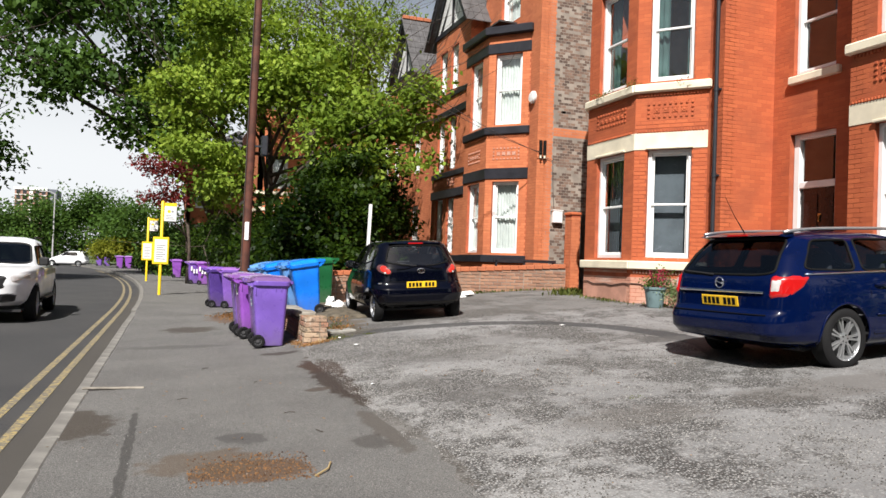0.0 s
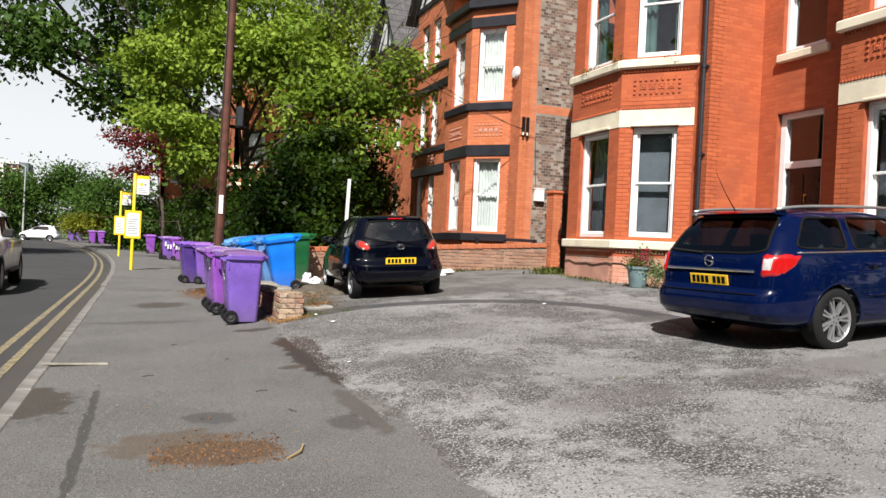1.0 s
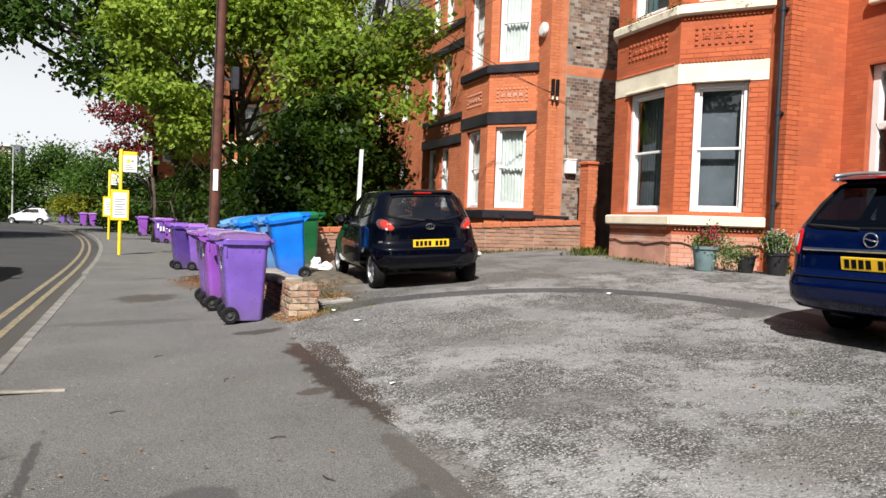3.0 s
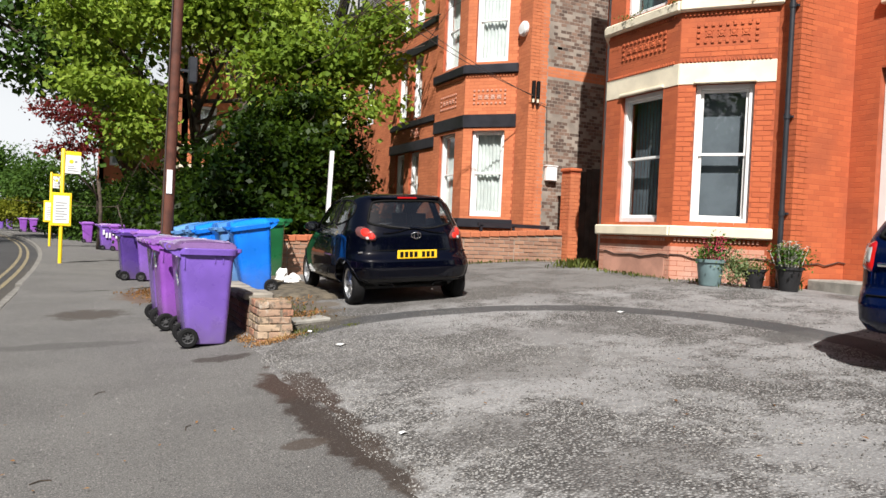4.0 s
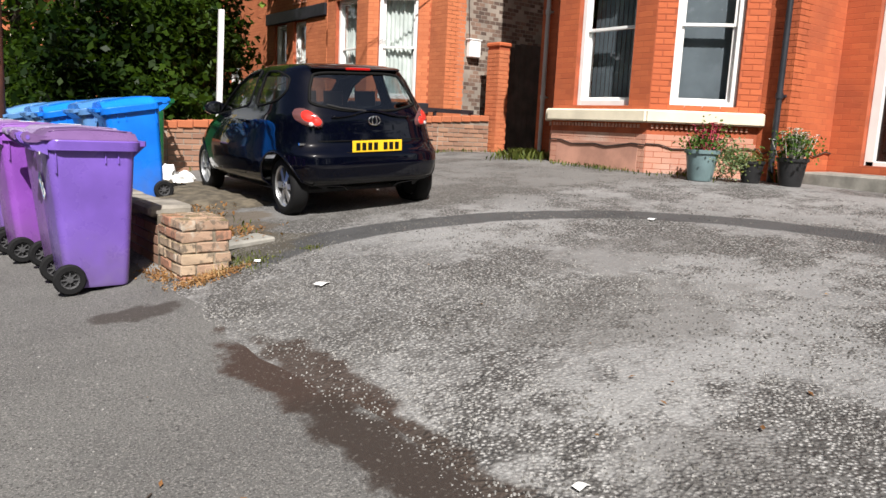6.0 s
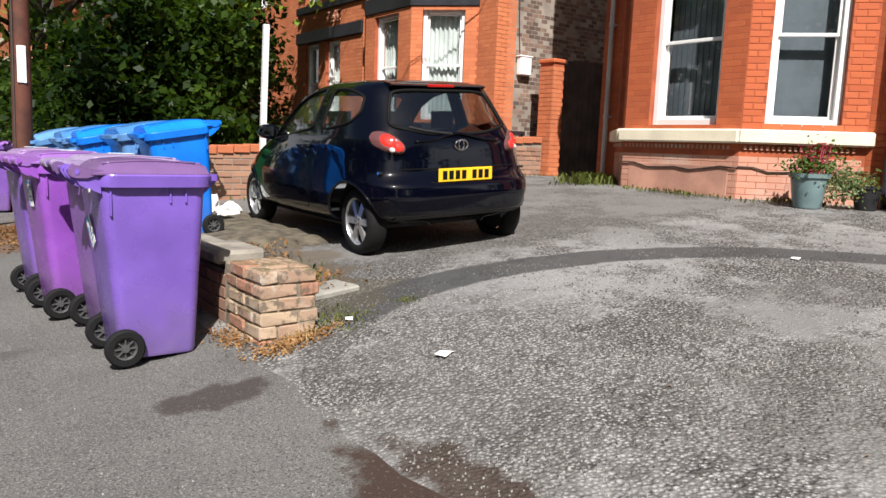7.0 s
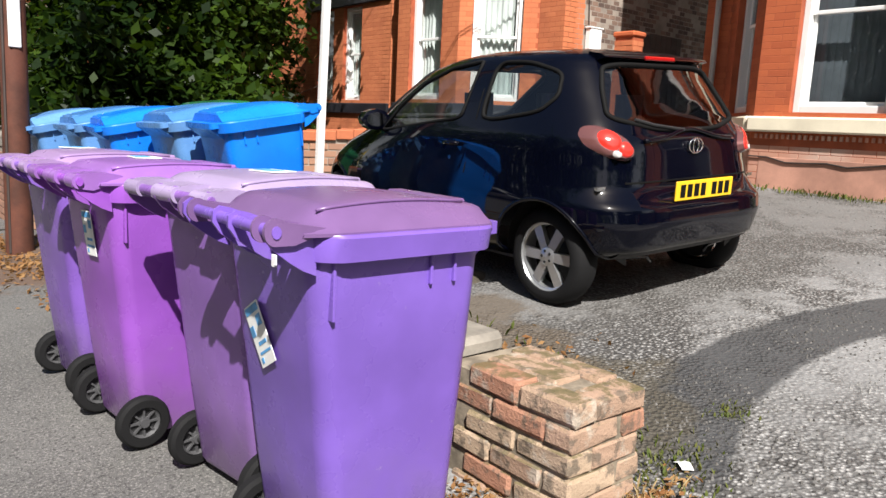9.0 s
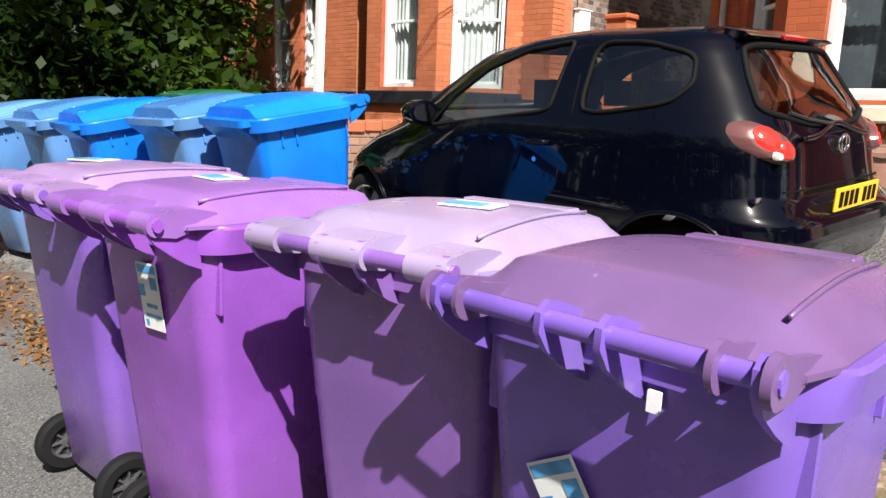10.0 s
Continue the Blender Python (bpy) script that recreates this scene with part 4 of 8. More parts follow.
gable(21.3, 24.7, 8.55, 9.3, 11.6, house2)
gable(27.0, 30.2, 8.7, 9.0, 11.2, house2)
gable(17.7, 21.2, 9.05, 11.5, 13.4, house2)
# the far house's rooms: sheets whose dark colour replaces indoor shade
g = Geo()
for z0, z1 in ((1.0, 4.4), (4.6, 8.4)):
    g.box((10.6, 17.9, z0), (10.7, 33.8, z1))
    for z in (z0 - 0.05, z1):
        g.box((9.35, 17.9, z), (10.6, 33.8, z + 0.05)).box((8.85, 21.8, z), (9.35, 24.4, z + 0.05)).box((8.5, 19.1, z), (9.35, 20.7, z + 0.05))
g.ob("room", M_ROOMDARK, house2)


# ---- wheeled bins ----
def rrect(x0, x1, y0, y1, z, r, n=5):
    """A rounded rectangle at height z, anticlockwise."""
    pts = []
    for cx, cy, a in ((x1 - r, y1 - r, 0), (x0 + r, y1 - r, 90), (x0 + r, y0 + r, 180), (x1 - r, y0 + r, 270)):
        for k in range(n + 1):
            t = radians(a + 90 * k / n)
            pts.append((cx + r * math.cos(t), cy + r * math.sin(t), z))
    return pts


def wheel_disc(g, c, r, w):
    m = Matrix.Translation(c) @ Matrix.Rotation(radians(90), 4, "X")
    g.lathe([(r * 0.62, -w / 2), (r * 0.9, -w / 2), (r, -w / 2 + 0.012), (r, w / 2 - 0.012), (r * 0.9, w / 2), (r * 0.62, w / 2), (r * 0.60, w / 2 - 0.012), (r * 0.60, -w / 2 + 0.012), (r * 0.62, -w / 2)], 28, m, False)


def wheelie_bin(colour, lid_colour, label, stickers=(), mark=None, blocks=False):
    """A two-wheeled bin: handle side towards -x, lid lip towards +x."""
    def slim(gg):
        gg.v = [(x * (0.83 if x < 0 else 0.88), y * 0.90, z * 1.04) for x, y, z in gg.v]
        return gg

    e = base("wheelie_bin", (0, 0, 0), label, "bin")
    g = Geo()
    sec = [(0.03, -0.17, 0.262, 0.212, 0.05), (0.05, -0.185, 0.270, 0.222, 0.06), (0.30, -0.225, 0.284, 0.238, 0.065),
           (0.612, -0.266, 0.302, 0.2575, 0.068), (0.618, -0.268, 0.304, 0.2595, 0.068), (0.90, -0.305, 0.318, 0.274, 0.07), (0.955, -0.31, 0.320, 0.276, 0.07)]
    g.loft([rrect(a, b, -w, w, z, r, 6) for z, a, b, w, r in sec], True)
    body = slim(g).ob("body", colour, e, "", True, 35)
    # the rim: a turned-down collar round the mouth
    g = Geo()
    out = [(0.905, 0.033), (0.90, 0.037), (0.955, 0.046), (0.962, 0.040), (0.962, -0.006), (0.93, -0.006)]
    g.loft([rrect(-0.305 - o * 0.4, 0.318 + o, -0.276 - o, 0.276 + o, z, 0.075 + max(o, 0), 6) for z, o in out], False)
    slim(g).ob("rim", colour, e, "", True, 30)
    # lip that juts out at the front
    g = Geo()
    g.loft([rrect(0.30, 0.405, -0.25, 0.25, z, 0.03, 3) for z in (0.93, 0.962)], True)
    g.add([(0.31, -0.22, 0.93), (0.31, 0.22, 0.93), (0.40, 0.22, 0.93), (0.40, -0.22, 0.93), (0.315, -0.22, 0.86), (0.315, 0.22, 0.86)], [(0, 3, 4), (1, 5, 2), (3, 2, 5, 4)])
    slim(g).ob("front_lip", colour, e, "", True, 30)
    # ribs under the collar
    for y, s in ((-0.262, -1), (0.262, 1)):
        for x in (0.10, 0.19, -0.245):
            g = Geo()
            yy = s * 0.283
            g.box((x - 0.005, min(yy, yy - s * 0.03), 0.82 if x > 0 else 0.76), (x + 0.005, max(yy, yy - s * 0.03), 0.905), None, 0.002)
            slim(g).ob("rib", colour, e)
    # handle bar and the brackets that carry it
    g = Geo()
    hx, hz = -0.425, 0.972
    g.tube([(hx, -0.262, hz), (hx, 0.262, hz)], 0.0145, 12)
    handle = slim(g).ob("handle", colour, e, "", True, 50)
    for y in (-0.258, -0.05, 0.05, 0.258):
        g = Geo()
        k = 0.0055
        prof = [(-0.30, 0.965), (-0.39, 0.992), (-0.425, 0.998), (-0.448, 0.985), (-0.450, 0.960), (-0.425, 0.932), (-0.375, 0.902), (-0.335, 0.882), (-0.293, 0.868)]
        g.loft([[(x, yy, z) for x, z in prof] for yy in (y - k, y + k)], True)
        slim(g).ob("handle_bracket", colour, e, "", True, 40)
    # lid: a shallow dome with a raised rib and hinge ears
    g = Geo()
    nx, ny = 22, 18

    def lid_z(u, v):
        edge = min(1.0, min(v, 1 - v) / 0.14)
        edge = edge * edge * (3 - 2 * edge)
        back = min(1.0, (u + 0.02) / 0.16)
        back = back * back * (3 - 2 * back)
        return 0.966 + (0.034 * edge + 0.034 * math.sin(math.pi * (0.12 + 0.80 * u)) * (1 - (2 * v - 1) ** 4)) * back

    top = []
    for i in range(nx + 1):
        u = i / nx
        x = -0.345 + 0.675 * u
        half = 0.302 - 0.02 * (1 - min(1, u * 8)) - 0.02 * max(0, (u - 0.94) / 0.06)
        top.append([(x, -half + 2 * half * j / ny, lid_z(u, j / ny)) for j in range(ny + 1)])
    g.loft(top, False, False)
    bot = [[(x, y, 0.958) for x, y, z in (r[0], r[-1])] for r in top]
    for side in (0, 1):
        g.loft([[r[0 if side == 0 else -1], b[side]] for r, b in zip(top, bot)], False, False)
    g.loft([top[0], [(p[0] - 0.004, p[1], 0.958) for p in top[0]]], False, False)
    g.loft([top[-1], [(p[0] + 0.004, p[1], 0.945) for p in top[-1]]], False, False)
    lid = slim(g).ob("lid", lid_colour, e, "", True, 40)
    g = Geo()
    for y in (-0.235,):
        pts = [(-0.28 + 0.55 * t, y * (1 - 0.12 * t), lid_z((0.095 + 0.55 * t) / 0.745, 0.5 + (y * (1 - 0.12 * t)) / 0.604) + 0.002) for t in [k / 10 for k in range(11)]]
        g.tube(pts, 0.0045, 5)
    slim(g).ob("lid_rib", lid_colour, lid, "", True)
    g = Geo()
    g.box((0.26, -0.17, 1.0), (0.32, 0.17, 1.019), None, 0.006)
    slim(g).ob("lid_grip", lid_colour, lid)
    for y, half in (((-0.225, 0.047), (0.0, 0.07), (0.225, 0.047)) if blocks else ((-0.272, 0.0065), (-0.205, 0.005), (0.205, 0.005), (0.272, 0.0065))):
        g = Geo()
        prof = ([(-0.24, 0.968), (-0.25, 0.990), (-0.31, 1.0), (-0.38, 1.0)] if blocks else [(-0.26, 0.962), (-0.27, 0.976), (-0.33, 0.984), (-0.39, 0.992)]) + [(hx + (0.027 if blocks else 0.034) * math.cos(radians(a)), hz + (0.024 if blocks else 0.030) * math.sin(radians(a))) for a in range(80, 300, 22)] + [(-0.37, 0.942), (-0.32, 0.955)]
        g.loft([[(x, yy, z) for x, z in prof] for yy in (y - half, y + half)], True)
        slim(g).ob("hinge_ear", lid_colour, lid, "", True, 40)
    for s in (-1, 1):
        slim(Geo().tube([(hx, s * 0.268, hz), (hx, s * 0.282, hz)], 0.014, 10)).ob("hinge_pin", colour, handle)
    # wheels on an axle
    for y in (-0.222, 0.222):
        g = Geo()
        wheel_disc(g, (-0.145, y, 0.10), 0.10, 0.05)
        w = g.ob("wheel", M_TYRE, e, "", True, 35)
        g = Geo()
        m = Matrix.Translation((-0.145, y, 0.10)) @ Matrix.Rotation(radians(90), 4, "X")
        g.lathe([(0.062, -0.014), (0.058, -0.020), (0.05, -0.008), (0.05, 0.008), (0.058, 0.020), (0.062, 0.014)], 20, m, False)
        g.lathe([(0.018, -0.024), (0.018, 0.024)], 10, m)
        star = [(rr * math.cos(radians(45 * k + da)), rr * math.sin(radians(45 * k + da))) for k in range(8) for da, rr in ((-22.5, 0.020), (-6, 0.026), (-4.5, 0.055), (4.5, 0.055), (6, 0.026))]
        g.loft([[(px, py, zz) for px, py in star] for zz in (-0.014, 0.014)], True, True, m)
        g.ob("wheel_hub", M_HUB, w, "", True, 30)
        Geo().lathe([(0.053, -0.003), (0.053, 0.003)], 20, m).ob("hub_web", M_BLACKPLASTIC, w)
    g = Geo().tube([(-0.145, -0.21, 0.10), (-0.145, 0.21, 0.10)], 0.008, 8)
    g.ob("axle", M_BLACKPLASTIC, e)
    # stickers on the handle side, the lid
    for kind, y, z, tilt in stickers:
        if kind == "back":
            slope = math.atan2(0.13, 0.925)
            xs = (-0.1725 - (z / 1.04 - 0.03) * 0.148) * 0.83 - 0.010
            m = Matrix.Translation((xs, y, z)) @ Matrix.Rotation(-slope * 0 + radians(90), 4, "Y") @ Matrix.Rotation(radians(6.2), 4, "Y").inverted() @ Matrix.Rotation(radians(tilt), 4, "Z")
            st = Geo().box((-0.085, -0.047, -0.006), (0.085, 0.047, -0.0045), m).ob("sticker", M_PAPER, e, "blue and white paper sticker")
            g = Geo()
            for a, b, c, d in ((-0.080, -0.042, -0.060, 0.042), (-0.050, -0.04, -0.02, -0.01), (-0.03, 0.02, 0.0, 0.045), (0.018, -0.03, 0.028, 0.02), (0.045, -0.04, 0.052, 0.03), (0.06, 0.02, 0.075, 0.035)):
                g.box((a, b, -0.0072), (c, d, -0.0062), m)
            g.ob("print", M_BLUEPRINT, st)
        elif kind == "tag":
            Geo().box((-0.262, y - 0.009, z - 0.015), (-0.265, y + 0.010, z + 0.015), None, 0.001).ob("tag", M_PAPER, e, "small white tag tied below the handle")
        elif kind == "lid":
            zz = lid_z(0.45, 0.5 + y / 0.604) * 1.04 + 0.0045
            st = Geo().box((-0.07, y - 0.055, zz - 0.003), (0.03, y + 0.065, zz), Matrix.Rotation(radians(tilt), 4, "Z")).ob("sticker", M_PAPER, e, "blue and white paper sticker")
            Geo().box((-0.06, y - 0.03, zz + 0.0005), (0.0, y + 0.06, zz + 0.002), Matrix.Rotation(radians(tilt), 4, "Z")).ob("print", M_BLUEPRINT, st)
    if mark is not None:
        # a plain white council mark on the front face
        g = Geo()
        for a, b, c, d in ((-0.012, 0.66, 0.012, 0.72), (-0.035, 0.70, -0.005, 0.715), (0.004, 0.715, 0.03, 0.745), (-0.022, 0.635, 0.022, 0.655), (-0.045, 0.60, 0.045, 0.612), (-0.035, 0.58, 0.035, 0.59)):
            xa = 0.246 + (b - 0.62) * 0.062
            g.add([(xa + 0.0075, a, b), (xa + 0.0075, c, b), (xa + 0.0085, c, d), (xa + 0.0085, a, d)], [(0, 1, 2, 3)])
        g.ob("mark", M_WHITEPRINT, e, "plain white printed mark")
    return e


def place(ob, x, y, yaw, lift=0.0, upright=False):
    ob.matrix_basis = Matrix.Translation((0, 0, lift)) @ on_ground(x, y, yaw, not upright)
    return ob


B_VIOLET = bin_mat("violet_bin_plastic", (0.165, 0.090, 0.41))
B_PLUM = bin_mat("plum_bin_plastic", (0.20, 0.095, 0.34), (0.5, 0.45, 0.52))
B_PLUMLID = bin_mat("bleached_lilac_plastic", (0.30, 0.235, 0.385), (0.6, 0.55, 0.62))
B_MAGENTA = bin_mat("magenta_bin_plastic", (0.24, 0.072, 0.40))
B_MAGLID = bin_mat("magenta_lid_plastic", (0.24, 0.11, 0.36))
B_PURPLE = bin_mat("purple_bin_plastic", (0.175, 0.083, 0.38))
B_LIDGREY = bin_mat("greyed_purple_lid_plastic", (0.29, 0.19, 0.37), (0.55, 0.5, 0.56))
B_ALID = bin_mat("shiny_purple_lid_plastic", (0.15, 0.082, 0.205))
B_INDIGO = bin_mat("indigo_bin_plastic", (0.07, 0.035, 0.20))
B_BLUE = bin_mat("bright_blue_bin_plastic", (0.006, 0.17, 0.72), (0.15, 0.35, 0.7))
B_BLUE2 = bin_mat("faded_blue_bin_plastic", (0.05, 0.17, 0.42), (0.3, 0.42, 0.55))
B_STEEL = bin_mat("pale_blue_bin_plastic", (0.10, 0.24, 0.50), (0.35, 0.45, 0.6))
B_GREEN = bin_mat("green_bin_plastic", (0.012, 0.10, 0.035))
GP, GB = "purple bins on the pavement", "blue bins by the wall"
for x, y, yaw, c, l, lab, st in (
    (1.39, 11.46, 0.5, B_VIOLET, B_ALID, "violet plastic wheelie bin with a glossy purple lid", (("back", 0.06, 0.69, -30), ("tag", -0.07, 0.912, 0))),
    (1.43, 12.04, 8, B_PLUM, B_PLUMLID, "plum wheelie bin with a bleached lilac lid", (("lid", -0.05, 0, 10),)),
    (1.275, 12.72, 5, B_MAGENTA, B_MAGLID, "magenta-purple wheelie bin with a sticker below its handle", (("back", -0.02, 0.80, -3), ("lid", 0.02, 0, -6))),
    (1.25, 13.33, 4, B_PURPLE, B_LIDGREY, "scuffed purple wheelie bin with a greyed lid", (("lid", 0.1, 0, 30),))):
    tagged(place(wheelie_bin(c, l, lab, st, None, l is not B_ALID), x, y, yaw, 0.0, True), group=GP)
for x, y, yaw, c, l, lab in (
    (1.13, 20.35, 6, B_INDIGO, B_PURPLE, "dark indigo wheelie bin on the pavement"),
    (1.48, 20.1, -4, B_PURPLE, B_MAGLID, "purple wheelie bin standing on the pavement"),
    (0.95, 36.2, 8, B_PURPLE, B_LIDGREY, "purple wheelie bin with white painted letters"),
    (1.35, 35.6, -3, B_MAGENTA, B_MAGLID, "magenta wheelie bin with white painted letters"),
    (0.25, 45.0, 0, B_MAGENTA, B_MAGLID, "magenta wheelie bin beside the bus stop"),
    (-3.4, 66.0, 0, B_MAGENTA, B_LIDGREY, "purple wheelie bin far along the pavement"),
    (-4.1, 66.4, 5, B_MAGENTA, B_LIDGREY, "purple wheelie bin far along the pavement"),
    (-5.7, 75.0, 3, B_PURPLE, B_MAGLID, "purple wheelie bin far along the pavement"),
    (-6.4, 75.4, -3, B_PURPLE, B_MAGLID, "purple wheelie bin far along the pavement")):
    b = wheelie_bin(c, l, lab)
    b.matrix_basis = pose(x, y, ground_z(x, y) if y < 19 else 0.05, 0, 0, yaw)
    tagged(b, group=GP)
    if 35 < y < 37:
        g = Geo()
        for k, (a, h) in enumerate(((-0.16, 0.62), (-0.05, 0.5), (0.07, 0.5), (0.15, 0.48))):
            g.box((a, -0.292, h), (a + 0.07, -0.272, h + 0.20))
        g.ob("painted_mark", M_WHITEPRINT, b, "plain white painted bars")
for x, y, yaw, c, l, lab, mk in (
    (2.56, 14.21, 178, B_BLUE, B_BLUE, "bright blue wheelie bin behind the low wall", None),
    (2.47, 14.84, 183, B_STEEL, B_BLUE2, "faded steel-blue wheelie bin with a white mark", 1),
    (2.29, 15.47, 176, B_BLUE, B_BLUE, "bright blue wheelie bin with a white mark", 1),
    (2.26, 16.2, 181, B_STEEL, B_BLUE2, "pale blue wheelie bin beside the pole", 1),
    (2.10, 16.95, 187, B_STEEL, B_STEEL, "pale blue wheelie bin under the hedge", 1)):
    tagged(place(wheelie_bin(c, l, lab, (), mk, True), x, y, yaw, 0.035), group=GB)
tagged(place(wheelie_bin(B_GREEN, B_GREEN, "dark green wheelie bin under the hedge"), 3.22, 16.45, 182, 0.0), group=GB)


# ---- cars ----
class Shell:
    """A car's outer skin as a stack of rounded plan outlines: rows of z, rear x, front x, half width, rear and front squareness."""

    def __init__(self, rows):
        a = np.array(rows, float)
        self.z = a[:, 0]
        self.cols = a[:, 1:]

    def at(self, z):
        return [float(np.interp(z, self.z, self.cols[:, k])) for k in range(self.cols.shape[1])]

    def outline(self, z, n=200):
        xr, xf, w, er, ef = self.at(z)
        c, h = (xr + xf) / 2, (xf - xr) / 2
        pts = []
        for i in range(900):
            t = 2 * math.pi * i / 900
            co, si = math.cos(t), math.sin(t)
            e = ef if co > 0 else er
            pts.append((c + h * math.copysign(abs(co) ** (2 / e), co), w * math.copysign(abs(si) ** (2 / e), si)))
        p = np.array(pts + pts[:1])
        s = np.concatenate([[0], np.cumsum(np.hypot(*np.diff(p, axis=0).T))])
        u = np.linspace(0, s[-1], n, endpoint=False)
        return [(float(np.interp(q, s, p[:, 0])), float(np.interp(q, s, p[:, 1])), z) for q in u]

    def side(self, x, z, s=1):
        xr, xf, w, er, ef = self.at(z)
        c, h = (xr + xf) / 2, (xf - xr) / 2
        q = min(0.999, abs(x - c) / h)
        e = ef if x > c else er
        return Vector((x, s * w * (1 - q ** e) ** (1 / e), z))

    def rear(self, y, z, front=False):
        xr, xf, w, er, ef = self.at(z)
        c, h = (xr + xf) / 2, (xf - xr) / 2
        e = ef if front else er
        q = min(0.995, abs(y) / w)
        d = h * (1 - q ** e) ** (1 / e)
        return Vector((c + d if front else c - d, y, z))


def smooth_poly(pts, n=48, r=0.35):
    """A closed outline through rounded corners."""
    out = []
    k = len(pts)
    for i in range(k):
        a, b, c = (Vector((*pts[(i + j) % k], 0)) for j in (-1, 0, 1))
        p, q = b + (a - b) * r, b + (c - b) * r
        for t in range(7):
            u = t / 6
            v = p * (1 - u) ** 2 + b * 2 * u * (1 - u) + q * u * u
            out.append((v.x, v.y))
    return out


def inside(pts, x, y):
    hit, k = False, len(pts)
    for i in range(k):
        (x0, y0), (x1, y1) = pts[i], pts[i - 1]
        if (y0 > y) != (y1 > y) and x < (x1 - x0) * (y - y0) / (y1 - y0) + x0:
            hit = not hit
    return hit


def patch(g, poly, place_at, out, rings=5):
    """A panel that follows the skin inside an outline, lifted by out."""
    cx, cy = sum(p[0] for p in poly) / len(poly), sum(p[1] for p in poly) / len(poly)
    loops = []
    for k in range(rings, 0, -1):
        loops.append([place_at(cx + (x - cx) * k / rings, cy + (y - cy) * k / rings, out if k < rings else 0.0) for x, y in poly])
    g.loft(loops, False, True)
    k = len(g.v)
    g.add([place_at(cx, cy, out)] + loops[-1], [(0, 1 + i, 1 + (i + 1) % len(poly)) for i in range(len(poly))])


def alloy_wheel(parent, c, r, w, spokes, side, twin=False, stretch=1.0):
    """Tyre, rim and spokes; side is +1 for the car's left."""
    g = Geo()
    m = Matrix.Translation(c) @ Matrix.Scale(stretch, 4, (0, 0, 1)) @ Matrix.Rotation(radians(90), 4, "X")
    ri = r * 0.71
    g.lathe([(ri, -w / 2), (r * 0.80, -w / 2 - 0.006), (r * 0.93, -w / 2 + 0.004), (r, -w / 2 + 0.028), (r, w / 2 - 0.028), (r * 0.93, w / 2 - 0.004), (r * 0.80, w / 2 + 0.006), (ri, w / 2), (ri, -w / 2)], 36, m, False)
    wheel = g.ob("wheel", M_TYRE, parent, "", True, 40)
    g = Geo()
    s = -side
    mo = m @ Matrix.Translation((0, 0, s * (w / 2 - 0.012)))
    g.lathe([(ri, 0), (ri * 0.97, -s * 0.012), (ri * 0.93, -s * 0.016), (ri * 0.90, -s * 0.09)], 36, mo, False)
    for k in range(spokes):
        a = 360 / spokes * k
        for da in ((-7, 7) if twin else (0,)):
            rr = mo @ Matrix.Rotation(radians(a + da), 4, "Z")
            hw = r * (0.035 if twin else 0.115)
            z0, z1 = -s * 0.045, -s * 0.012
            g.add([(r * 0.12, -hw * 0.8, z1), (r * 0.12, hw * 0.8, z1), (ri * 0.95, hw, z1 - s * 0.006), (ri * 0.95, -hw, z1 - s * 0.006), (r * 0.12, -hw * 0.8, z0), (r * 0.12, hw * 0.8, z0), (ri * 0.95, hw, z0), (ri * 0.95, -hw, z0)],
                  [(0, 1, 2, 3), (7, 6, 5, 4), (0, 4, 5, 1), (1, 5, 6, 2), (2, 6, 7, 3), (3, 7, 4, 0)], rr)
    g.lathe([(r * 0.20, -s * 0.05), (r * 0.20, -s * 0.012), (r * 0.16, -s * 0.006), (0.001, -s * 0.004)], 20, mo, False)
    rim = g.ob("rim", M_ALLOY, wheel, "silver alloy rim", True, 30)
    g = Geo()
    g.lathe([(ri * 0.88, -s * 0.11), (0.01, -s * 0.11)], 24, mo, False)
    g.ob("brake_disc", M_BLACKPLASTIC, wheel)
    g = Geo()
    for k in range(5):
        g.lathe([(0.009, -s * 0.012), (0.009, -s * 0.002), (0.001, -s * 0.001)], 6, mo @ Matrix.Rotation(radians(72 * k), 4, "Z") @ Matrix.Translation((r * 0.12, 0, 0)), False)
    g.ob("wheel_nut", M_BLACKPLASTIC, wheel)


